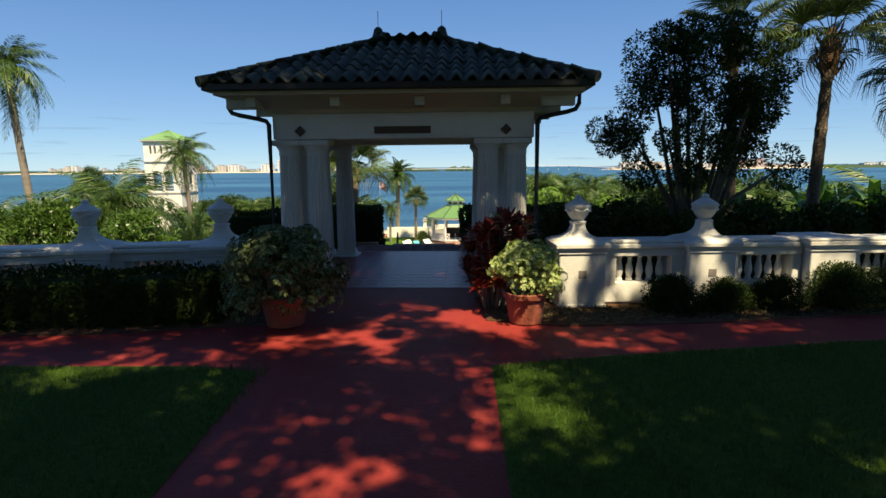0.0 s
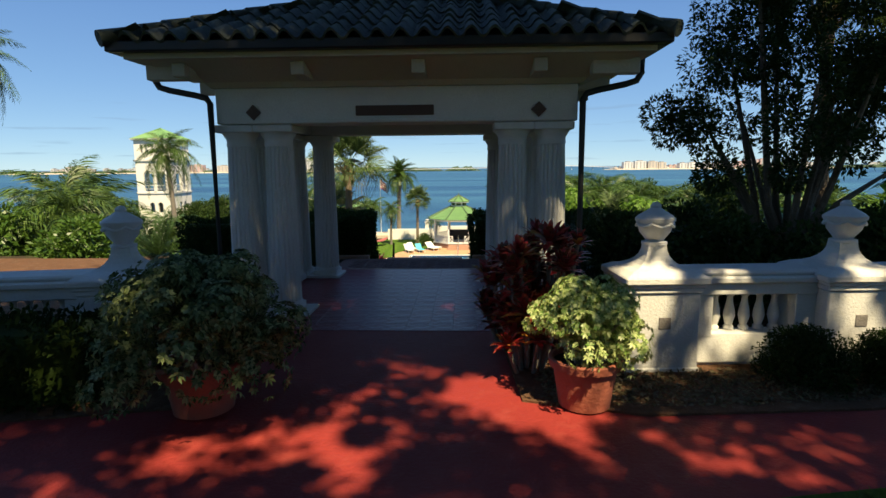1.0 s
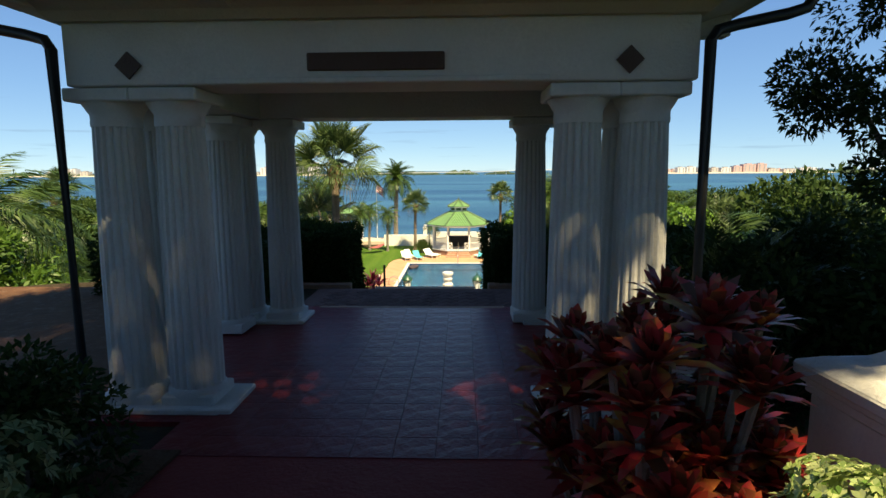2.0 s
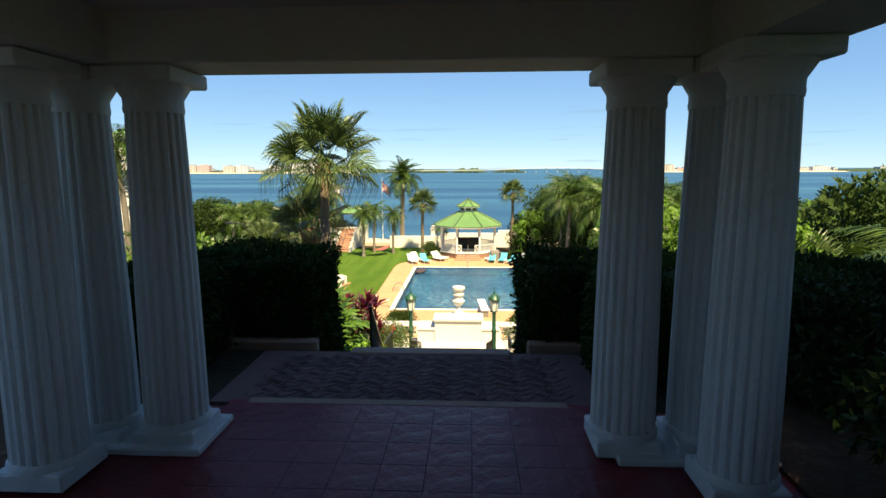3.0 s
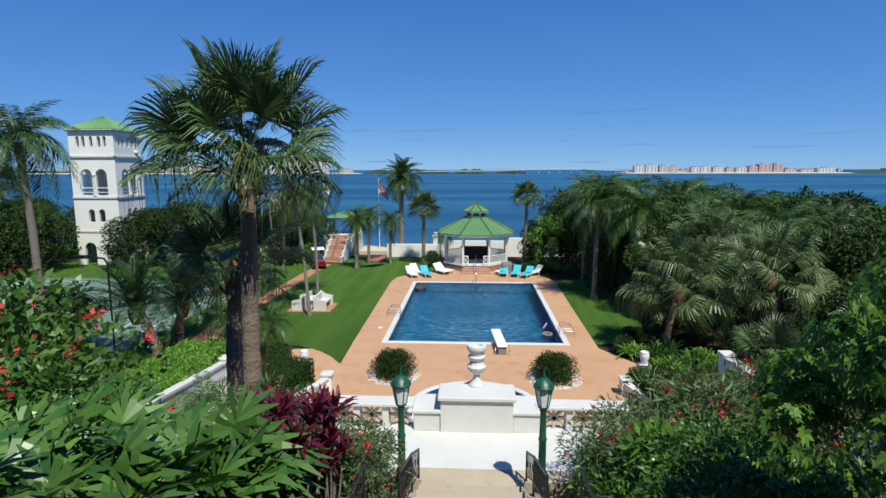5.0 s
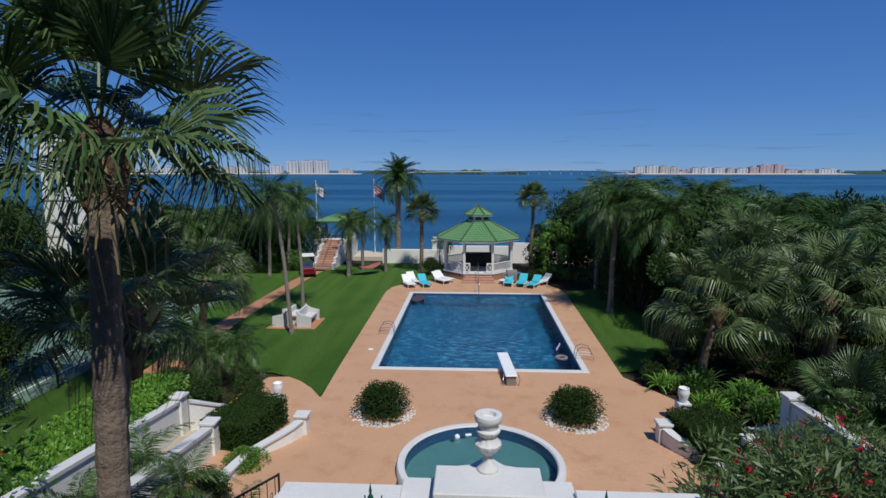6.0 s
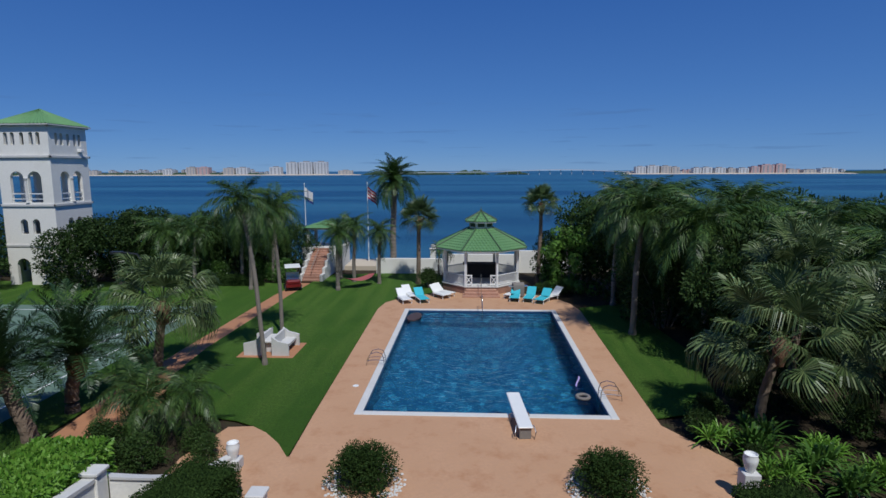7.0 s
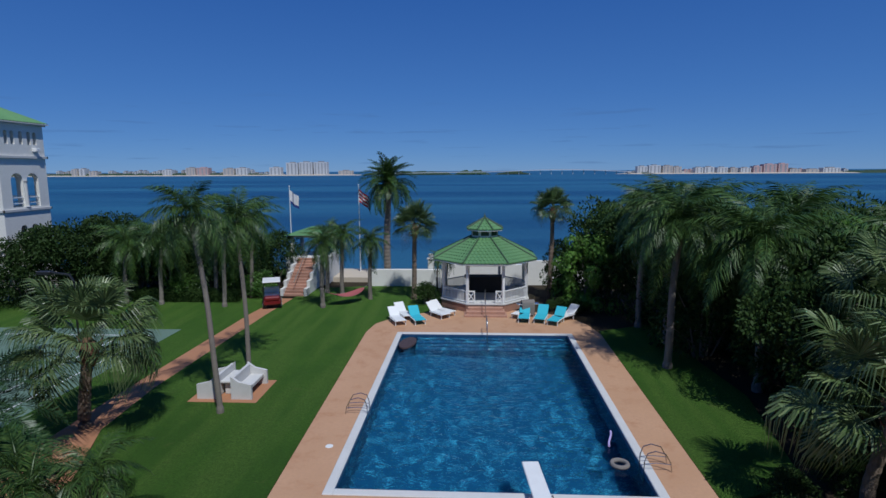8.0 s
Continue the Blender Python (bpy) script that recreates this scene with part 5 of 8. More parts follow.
def diving_board():
    d = thing("diving_board", (1.28, 42.75, DECK), 4.5, "white diving board on low steel stand", "diving board")
    part("board", Geo().box(-0.25, 0.25, -0.05, 2.95, 0.40, 0.46, 0.02), PLAIN_WHITE, d)
    part("base_box", Geo().box(-0.2, 0.2, 0.02, 0.3, 0.0, 0.40, 0.01), FABRIC_GREY, d)
    for sx in (-1, 1):
        part("stand", Geo().tube([(sx * 0.3, 0.0, 0.0), (sx * 0.36, 0.0, 0.25), (sx * 0.3, 0.15, 0.42), (sx * 0.2, 0.2, 0.42)], 0.02, 8), STEEL, d, "", True)
        part("stand", Geo().tube([(sx * 0.28, 1.35, 0.0), (sx * 0.36, 1.35, 0.25), (sx * 0.3, 1.2, 0.42), (sx * 0.2, 1.15, 0.42)], 0.02, 8), STEEL, d, "", True)


diving_board()


def pool_ladder(x, y, turn):
    l = thing("pool_ladder", (x, y, DECK), turn, "polished steel pool ladder rails", "pool ladder", "pool ladders")
    l.scale = (0.85, 0.85, 0.8)
    for s in (-0.27, 0.27):
        part("rail", Geo().tube([(-0.75, s, 0.0), (-0.7, s, 0.35), (-0.5, s, 0.72), (-0.15, s, 0.82), (0.12, s, 0.72), (0.22, s, 0.4), (0.25, s, -0.9)], 0.022, 8), STEEL, l, "", True)
        part("brace", Geo().tube([(-0.72, s, 0.3), (-0.2, s, 0.35), (0.22, s, 0.3)], 0.016, 6), STEEL, l)
    for zz in (-0.3, -0.6):
        part("rung", Geo().tube([(0.24, -0.27, zz), (0.24, 0.27, zz)], 0.025, 6), STEEL, l)


pool_ladder(POOL[0] + 0.12, 49.9, 0)
pool_ladder(POOL[1] - 0.12, 46.3, 180)


def lounger(x, y, turn, mt, label, z=DECK):
    l = thing("sun_lounger", (x, y, z), turn, label, "sun lounger", "sun loungers")
    part("seat", Geo().box(-0.32, 0.32, 0, 1.25, 0.28, 0.34, 0.015), mt, l)
    b = part("backrest", Geo().box(-0.32, 0.32, 0, 0.72, 0, 0.06, 0.015), mt, l)
    b.matrix_basis = pose(0, 1.25, 0.29, 42)
    part("side_rail", Geo().tube([(-0.34, 0, 0.28), (-0.34, 1.3, 0.28)], 0.025, 6), PLAIN_WHITE, l)
    part("side_rail", Geo().tube([(0.34, 0, 0.28), (0.34, 1.3, 0.28)], 0.025, 6), PLAIN_WHITE, l)
    for sx in (-0.31, 0.31):
        for yy in (0.12, 1.2):
            part("leg", Geo().box(sx - 0.025, sx + 0.025, yy - 0.025, yy + 0.025, 0, 0.28), PLAIN_WHITE, l)


for x, y, a in ((2.35, 62.5, -8), (3.25, 62.4, -16), (3.95, 62.0, -28)):
    lounger(x, y, a, TURQUOISE, "turquoise cushioned sun lounger on the pool deck")
lounger(-3.75, 61.9, 22, TURQUOISE, "turquoise cushioned sun lounger on the pool deck")
for x, y, a in ((-4.9, 61.7, 25), (-4.55, 62.9, 30), (-2.3, 63.3, 40), (-1.95, 63.9, 48), (1.95, 63.4, -30), (4.35, 63.0, -50)):
    lounger(x, y, a, PLAIN_WHITE, "white plastic sun lounger on the pool deck")


def grill():
    g = thing("grill_cart", (2.75, 64.2, DECK), 10, "covered barbecue grill cart with grey hood", "grill")
    part("cabinet", Geo().box(-0.4, 0.4, -0.25, 0.25, 0.1, 0.8, 0.02), FABRIC_GREY, g)
    part("hood", Geo().tube([(-0.4, 0, 0.82), (0.4, 0, 0.82)], 0.24, 14), FABRIC_GREY, g, "", True)
    part("side_shelf", Geo().box(-0.7, 0.7, -0.22, 0.22, 0.78, 0.82, 0.01), STEEL, g)


grill()


def handrail():
    h = thing("pool_handrail", (0.1, 59.2, DECK - 1.2), 0, "steel pool handrail post at the steps", "handrail")
    part("rail", Geo().tube([(0, 0.0, 0), (0, 0.0, 2.0), (0, 0.1, 2.12), (0, 1.3, 2.2), (0, 1.6, 2.1), (0, 1.65, 1.2)], 0.025, 8), STEEL, h, "", True)


handrail()


def step_rail():
    h = thing("step_handrail", (0.1, 63.7, DECK), 0, "slim steel handrail up the gazebo steps", "handrail")
    part("rail", Geo().tube([(0, 0, 0), (0, 0, 0.86), (0, 0.08, 0.93), (0, 1.35, 1.46), (0, 1.42, 1.4), (0, 1.42, 0.5)], 0.025, 8), STEEL, h, "", True)


step_rail()


def pool_noodle():
    n = thing("pool_noodle", (4.15, 48.3, -7.29), 0, "pale violet foam noodle floating by the pool wall", "pool float")
    part("foam", Geo().tube([(0.16 * math.sin(a * 1.3) - 0.1, 0.55 * a, 0.02) for a in [-1 + i / 6 for i in range(13)]], 0.035, 8), NOODLE, n, "", True)
    l = thing("skimmer_lid", (-5.45, 47.2, DECK), 0, "round white skimmer lid set in the deck", "lid")
    part("disc", Geo().lathe([(0.13, -0.02), (0.13, 0.008), (0.11, 0.014), (0.0, 0.014)], 20, caps=False), PLAIN_WHITE, l)


pool_noodle()


def bench_set():
    pad = structure("bench_pad", Geo().box(-12.05, -9.25, 50.5, 52.9, DECK - 0.02, DECK + 0.02), CLAY_PATH, "clay pad under the garden benches", "pad")
    for x, sx in ((-11.35, 1), (-9.95, -1)):
        b = thing("garden_bench", (x, 51.7, DECK + 0.02), 0, "white masonry garden bench with sloping arm panels", "bench", "garden benches")
        part("seat", Geo().box(-0.28, 0.28, -0.8, 0.8, 0.30, 0.45, 0.02), STONE_WHITE, b)
        part("backrest", Geo().box(*sorted((sx * 0.281, sx * 0.40)), -0.78, 0.78, 0, 0.92, 0.03), STONE_WHITE, b)
        for yy in (-0.85, 0.85):
            xa, xb, xc = -sx * 0.42, sx * 0.1, sx * 0.42
            part("arm_panel", Geo().ribbon([(xa, yy - 0.06), (xb, yy - 0.06), (xc, yy - 0.06)], [(xa, yy + 0.06), (xb, yy + 0.06), (xc, yy + 0.06)], [0.6, 0.72, 0.95], [0, 0, 0]), STONE_WHITE, b)
    t = thing("garden_table", (-10.65, 51.8, DECK + 0.02), 0, "white masonry garden table between the benches", "table")
    part("tabletop", Geo().box(-0.3, 0.3, -0.65, 0.65, 0.52, 0.62, 0.02), STONE_WHITE, t)
    for yy in (-0.4, 0.4):
        part("leg", Geo().box(-0.2, 0.2, yy - 0.08, yy + 0.08, 0, 0.52, 0.02), STONE_WHITE, t)


bench_set()


def hammock():
    h = thing("hammock", (0, 0, 0), 0, "faded red fabric hammock slung between palm trunks", "hammock")
    a, b = Vector((-10.7, 66.0, -6.05)), Vector((-8.05, 68.4, -6.05))
    d = (b - a)
    s = Vector((-d.y, d.x, 0)).normalized()
    rows = []
    for k in range(13):
        u = k / 12
        p = a.lerp(b, 0.12 + 0.76 * u) - Vector((0, 0, 0.62 * math.sin(math.pi * (0.12 + 0.76 * u))))
        w = 0.1 + 0.5 * math.sin(math.pi * u) ** 0.6
        rows += [p - s * w + Vector((0, 0, 0.12 * w)), p, p + s * w + Vector((0, 0, 0.12 * w))]
    g = Geo().add(rows, [(3 * k + i, 3 * k + i + 1, 3 * k + 4 + i, 3 * k + 3 + i) for k in range(12) for i in (0, 1)])
    part("bed", g, HAMMOCK, h)
    part("rope", Geo().tube([a, rows[1]], 0.012, 5), FABRIC_GREY, h)
    part("rope", Geo().tube([b, rows[-2]], 0.012, 5), FABRIC_GREY, h)


hammock()


def golf_cart():
    c = thing("golf_cart", (-14.35, 66.4, DECK), 200, "dark red golf cart with white roof", "golf cart")
    part("body", Geo().box(-0.55, 0.55, -1.1, 1.1, 0.28, 0.62, 0.06).box(-0.5, 0.5, 0.7, 1.15, 0.55, 0.85, 0.08), CART_RED, c)
    part("seat", Geo().box(-0.5, 0.5, -0.5, 0.0, 0.62, 0.82, 0.05).box(-0.5, 0.5, -0.6, -0.48, 0.8, 1.2, 0.04), PLAIN_WHITE, c)
    part("roof", Geo().box(-0.58, 0.58, -0.9, 0.75, 1.72, 1.8, 0.03), PLAIN_WHITE, c)
    for sx in (-0.52, 0.52):
        for y0, y1 in ((0.85, 0.65), (-0.8, -0.8)):
            part("roof_post", Geo().tube([(sx, y0, 0.7), (sx, y1, 1.74)], 0.02, 6), BLACK_IRON, c)
        for yy in (-0.75, 0.75):
            w = part("wheel", Geo().lathe([(0.1, -0.1), (0.23, -0.1), (0.23, 0.1), (0.1, 0.1)], 18), RUBBER, c)
            w.matrix_basis = pose(sx, yy, 0.23, 0, 90)
            part("rim", Geo().lathe([(0.0, -0.11), (0.12, -0.11), (0.12, 0.11), (0.0, 0.11)], 14), PLAIN_WHITE, w)


golf_cart()


def raft(x, y, turn, mt, rx, ry, label):
    r = thing("pool_float", (x, y, -7.3), turn, label, "pool float")
    g = Geo()
    g.lathe([(0.0, 0.02), (1.0, 0.02), (1.0, 0.10), (0.9, 0.12), (0.0, 0.09)], 28)
    q = part("raft", g, mt, r, "", True)
    q.scale = (rx, ry, 1)


raft(-4.15, 58.6, -8, RATTAN, 0.42, 0.95, "dark oval pool float drifting by the pool edge")


def ring_float():
    r = thing("ring_float", (3.95, 46.6, -7.28), 0, "grey ring float on the pool water", "pool float")
    part("ring", Geo().tube([(0.24 * math.cos(a), 0.24 * math.sin(a), 0.02) for a in [2 * math.pi * i / 24 for i in range(25)]], 0.07, 8), FABRIC_GREY, r, "", True)


ring_float()


def sea_wall():
    for xa, xb, y, z1 in ((-9.0, -3.2, 73.0, -5.85), (3.6, 9.5, 74.2, -5.3), (-3.2, 3.6, 74.0, -5.6)):
        w = structure("wall_bay", Geo().box(xa, xb, y, y + 0.25, -7.4, z1, 0.02), STUCCO_TOWER, "low cream garden wall towards the bay", "wall")
    structure("shore_bank", Geo().prism([(-12.5, 75), (14, 75), (14, 79.2), (-12.5, 79.2)], -9.4, -6.9), SAND, "pale sandy bank along the shore", "beach")
    for xa, xb in ((-70, -12.5), (14, 70)):
        structure("shore_bank", Geo().prism([(xa, 75), (xb, 75), (xb, 79.2), (xa, 79.2)], -9.4, -7.0), GRASS, "rough green bank along the shore", "bank")
    g = thing("sea_gate_pier", (-4.0, 73.6, DECK), 0, "tall white gate pier beside the low wall", "pier")
    part("shaft", Geo().box(-0.25, 0.25, -0.25, 0.25, 0, 2.1, 0.02), STUCCO, g)
    part("cap", Geo().box(-0.32, 0.32, -0.32, 0.32, 2.1, 2.22, 0.02).lathe([(0.15, 2.22), (0.2, 2.3), (0.24, 2.5), (0.2, 2.52)], 16), STONE_WHITE, g)


sea_wall()


def beach_house():
    s = thing("stair_flight", (-13.8, 69.2, DECK), 0, "brick garden steps between white stepped side walls", "steps")
    for k in range(13):
        part("step", Geo().box(-0.75, 0.75, 0.32 * k, 0.32 * (k + 1) + 0.02, 0, 0.17 * (k + 1), 0.01), BRICK, s)
    for sx in (-1, 1):
        xa, xb = sorted((sx * 0.75, sx * 1.0))
        for k in range(5):
            part("side_wall", Geo().box(xa, xb, 0.84 * k, 0.84 * (k + 1), 0, 0.55 + 0.45 * k, 0.02), STUCCO, s)
    part("hand_rail", Geo().tube([(0, 0.2, 1.0), (0, 4.1, 3.1)], 0.03, 6), FABRIC_GREY, s)
    h = thing("beach_pavilion", (-14.0, 75.5, DECK), 0, "small white beach pavilion with green roof", "pavilion")
    part("terrace", Geo().box(-1.7, 1.7, -2.2, 1.8, 0, 2.2, 0.02), STUCCO, h)
    for x in (-1.4, 1.4):
        for y in (-1.3, 1.4):
            part("post", Geo().box(x - 0.14, x + 0.14, y - 0.14, y + 0.14, 2.2, 3.75, 0.02), STUCCO, h)
    part("beam", Geo().box(-1.6, 1.6, -1.5, 1.6, 3.75, 3.95, 0.02), STUCCO, h)
    part("roof", Geo().add([(-1.9, -1.8, 3.95), (1.9, -1.8, 3.95), (1.9, 1.9, 3.95), (-1.9, 1.9, 3.95), (0, 0, 4.55)], [(0, 1, 4), (1, 2, 4), (2, 3, 4), (3, 0, 4), (3, 2, 1, 0)]), ROOF_GREEN, h)
    d = thing("dock_house", (-27, 84, -9.0), 0, "flat-roofed white boat shelter on the dock", "boat shelter")
    part("roof", Geo().box(-2, 2, -2, 2, 2.4, 2.6, 0.03), PLAIN_WHITE, d)
    for x in (-1.8, 1.8):
        for y in (-1.8, 1.8):
            part("post", Geo().box(x - 0.1, x + 0.1, y - 0.1, y + 0.1, -1.4, 2.4), FABRIC_GREY, d)


beach_house()


def flag(at, hgt, us):
    f = thing("flagpole", at, 0, "white flagpole with a striped flag" if us else "white flagpole with a white flag", "flagpole", "flagpoles")
    part("pole", Geo().lathe([(0.06, 0), (0.03, hgt), (0.05, hgt + 0.02), (0.05, hgt + 0.1), (0.0, hgt + 0.14)], 8), PLAIN_WHITE, f)

    def cloth(x0, x1, z0, z1, mt, nm):
        vs, n = [], 8
        for k in range(n + 1):
            x = x0 + (x1 - x0) * k / n
            for z in (z0, z1):
                vs.append((x * 0.52, 0.20 * math.sin(x * 6) * x, hgt - 1.35 + z * 0.9 - 0.42 * x))
        part(nm, Geo().add(vs, [(2 * k, 2 * k + 2, 2 * k + 3, 2 * k + 1) for k in range(n)]), mt, f)
    if us:
        for k in range(7):
            cloth(0.05, 1.9, 0.17 * k, 0.17 * (k + 1), FLAG_RED if k % 2 == 0 else FLAG_CLOTH, "stripe")
    else:
        cloth(0.05, 1.6, 0.25, 1.25, FLAG_CLOTH, "cloth")
        cloth(0.05, 1.6, 0.0, 0.25, FLAG_BLUE, "band")
    return f


flag((-16.7, 78.0, -7.0), 7.5, False)
flag((-10.6, 78.0, -7.0), 7.6, True)


def dock():
    d = thing("boat_dock", (34, 92, -9.0), 0, "weathered grey boat docks with pilings out in the bay", "dock")
    part("planking", Geo().box(-9, 6, -0.8, 0.8, 0.9, 1.05), FABRIC_GREY, d)
    part("shelter_roof", Geo().box(-5, 0, -2.2, 2.2, 2.7, 2.9), PLAIN_WHITE, d)
    for k in range(14):
        part("piling", Geo().lathe([(0.13, -2), (0.13, 1.4 + 1.4 * random.random())], 8), FABRIC_GREY, d).location = (-9 + k * 1.15, random.choice((-1.3, 1.3)), 0)
    for k in range(4):
        part("shelter_post", Geo().lathe([(0.1, 0), (0.1, 2.7)], 8), FABRIC_GREY, d).location = (-4.8 + 1.55 * k, -2.0, 0)


dock()

# ---------------------------------------------------------------- far shore


FAR = 1300.0


def far_building(x, w, h, mt, y=FAR, bands=6):
    b = thing("far_building", (x, y, -9.0), 0, {TOWN_WHITE: "white high-rise on the far shore", TOWN_TAN: "tan apartment block on the far shore", TOWN_PINK: "pink hotel block on the far shore"}[mt], "building", "far skyline")
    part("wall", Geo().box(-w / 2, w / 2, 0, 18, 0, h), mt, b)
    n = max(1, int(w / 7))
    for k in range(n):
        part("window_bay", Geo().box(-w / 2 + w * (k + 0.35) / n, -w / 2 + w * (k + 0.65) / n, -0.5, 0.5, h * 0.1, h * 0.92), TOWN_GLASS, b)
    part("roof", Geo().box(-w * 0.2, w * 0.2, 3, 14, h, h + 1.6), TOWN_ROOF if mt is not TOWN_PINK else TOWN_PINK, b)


def px(u):
    return (u - 836) / 990 * FAR


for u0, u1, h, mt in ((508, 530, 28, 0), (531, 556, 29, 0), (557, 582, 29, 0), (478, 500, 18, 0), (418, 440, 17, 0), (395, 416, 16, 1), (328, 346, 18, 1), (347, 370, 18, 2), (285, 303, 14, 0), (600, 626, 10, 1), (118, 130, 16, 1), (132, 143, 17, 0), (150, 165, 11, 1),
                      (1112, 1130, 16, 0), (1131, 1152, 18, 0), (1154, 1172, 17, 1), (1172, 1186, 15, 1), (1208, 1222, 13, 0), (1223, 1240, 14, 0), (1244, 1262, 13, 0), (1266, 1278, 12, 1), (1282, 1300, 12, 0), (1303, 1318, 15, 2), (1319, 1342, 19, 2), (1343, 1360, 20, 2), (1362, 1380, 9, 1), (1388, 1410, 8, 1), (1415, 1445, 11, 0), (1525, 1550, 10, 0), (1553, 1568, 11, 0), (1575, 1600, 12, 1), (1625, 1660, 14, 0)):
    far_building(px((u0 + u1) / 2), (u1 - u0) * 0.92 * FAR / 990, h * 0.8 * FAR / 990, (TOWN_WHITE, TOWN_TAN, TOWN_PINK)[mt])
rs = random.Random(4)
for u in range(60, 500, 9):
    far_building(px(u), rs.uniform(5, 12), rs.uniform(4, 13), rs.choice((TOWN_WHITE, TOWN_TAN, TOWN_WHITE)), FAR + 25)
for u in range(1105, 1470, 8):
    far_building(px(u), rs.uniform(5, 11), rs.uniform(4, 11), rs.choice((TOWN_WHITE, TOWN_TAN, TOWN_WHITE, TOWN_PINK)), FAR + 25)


def far_land(u0, u1, h, y, mt, label, name, seed):
    """A low strip of land with an uneven top."""
    r = random.Random(seed)
    h, y = h * FAR / 3000, y * FAR / 3000
    x0, x1 = px(u0) * y / FAR, px(u1) * y / FAR
    n = max(8, int((x1 - x0) / 6))
    vs, fs = [], []
    for k in range(n + 1):
        x = x0 + (x1 - x0) * k / n
        e = min(1.0, k / 4, (n - k) / 4)
        hh = h * (0.6 + 0.5 * r.random()) * e
        for dy, z in ((-15, -10), (0, -9 + hh), (60, -9 + hh), (80, -10)):
            vs.append((x, y + dy, z))
    for k in range(n):
        for i in range(3):
            fs.append((4 * k + i, 4 * k + 4 + i, 4 * k + 5 + i, 4 * k + 1 + i))
    structure(name, Geo().add(vs, fs), mt, label, "shore")


far_land(0, 640, 5, 2960, SAND, "low pale shoreline across the bay", "far_shore", 1)
far_land(1085, 1480, 5, 2960, SAND, "low pale beach across the bay", "far_shore", 2)
far_land(60, 480, 14, 3020, L_FAR, "belt of dark trees along the far shore", "far_woods", 3)
far_land(640, 800, 20, 3000, L_FAR, "wooded dark green island in the bay", "far_woods", 4)
far_land(800, 868, 24, 3000, L_FAR, "wooded dark green island in the bay", "far_woods", 5)
far_land(874, 935, 18, 3000, L_FAR, "wooded dark green island in the bay", "far_woods", 6)
far_land(1455, 1900, 15, 2980, L_FAR, "belt of dark trees along the far shore", "far_woods", 7)
far_land(-700, 60, 16, 3000, L_FAR, "belt of dark trees along the far shore", "far_woods", 8)


def bridge():
    b = thing("far_bridge", (0, FAR * 0.985, -9), 0, "long low concrete bridge arching over the bay", "bridge")
    pts = []
    for u in range(690, 1104, 6):
        s = (u - 985) / 130
        z = 3.2 + 7.2 * math.exp(-s * s * 1.6) + 2.2 * math.exp(-((u - 800) / 90) ** 2)
        pts.append((px(u), 0, z))
    g = Geo().ribbon([(p[0], -5) for p in pts], [(p[0], 5) for p in pts], [p[2] + 0.7 for p in pts], [p[2] - 0.7 for p in pts])
    part("road_deck", g, TOWN_WHITE, b)
    for p in pts[25::3]:
        part("pillar", Geo().box(p[0] - 0.6, p[0] + 0.6, -2, 2, -2, p[2] - 0.7), TOWN_WHITE, b)


bridge()

# ---------------------------------------------------------------- planting: kinds


def fan_leaf(rng, petiole, blade, droop, mt, n=54, split=0.52, width=0.0165, sweep=104, crease=0.42):
    """A palmate palm leaf along +x: stalk, arched midrib and folded blade with free drooping tips."""
    quads = []
    base = np.array([0.0, 0.0, 0.0])
    hub = np.array([petiole, 0.0, -0.08 * petiole])
    w = 0.018
    quads.append([base + (0, w, 0), base - (0, w, 0), hub - (0, w * 0.6, 0), hub + (0, w * 0.6, 0)])
    up = np.array([0, 0, 1.0])
    for k in range(n):
        v = -1 + 2 * (k + 0.5) / n
        a = radians(sweep * v) + rng.normal(0, 0.03)
        rib = 0.26 * blade * (1 - abs(v)) ** 1.3
        p0 = hub + np.array([rib, 0, -0.35 * droop * rib * rib / blade - 0.05 * rib])
        ln = (blade - rib * 0.55) * (1.0 - 0.22 * abs(v) ** 3) * rng.uniform(0.88, 1.06)
        d = np.array([math.cos(a), math.sin(a), 0.0])
        s = np.array([-math.sin(a), math.cos(a), 0.0])
        dr = droop * rng.uniform(0.7, 1.35) * (0.8 + 0.4 * (1 - abs(v)))
        fold = crease * abs(math.sin(a))
        p1 = p0 + d * ln * split + up * (fold * ln * split + (0.015 if k % 2 else -0.015) - dr * 0.06 * ln)
        p2 = p0 + d * ln * 0.76 + up * (fold * ln * 0.6 - dr * 0.30 * ln)
        p3 = p0 + d * ln * (0.93 - dr * 0.18) + up * (fold * ln * 0.5 - dr * 0.95 * ln)
        w1 = width * ln * 1.15
        tw = up * w1 * (0.5 if k % 2 else -0.5)
        quads.append([p0 + s * 0.007, p0 - s * 0.007, p1 - s * w1 - tw, p1 + s * w1 + tw])
        quads.append([p1 + s * w1 + tw, p1 - s * w1 - tw, p2 - s * w1 * 0.6 - tw, p2 + s * w1 * 0.6 + tw])
        quads.append([p2 + s * w1 * 0.6 + tw, p2 - s * w1 * 0.6 - tw, p3 - s * 0.003, p3 + s * 0.003])
    return quads_mesh("fan_leaf", np.array(quads), mt)


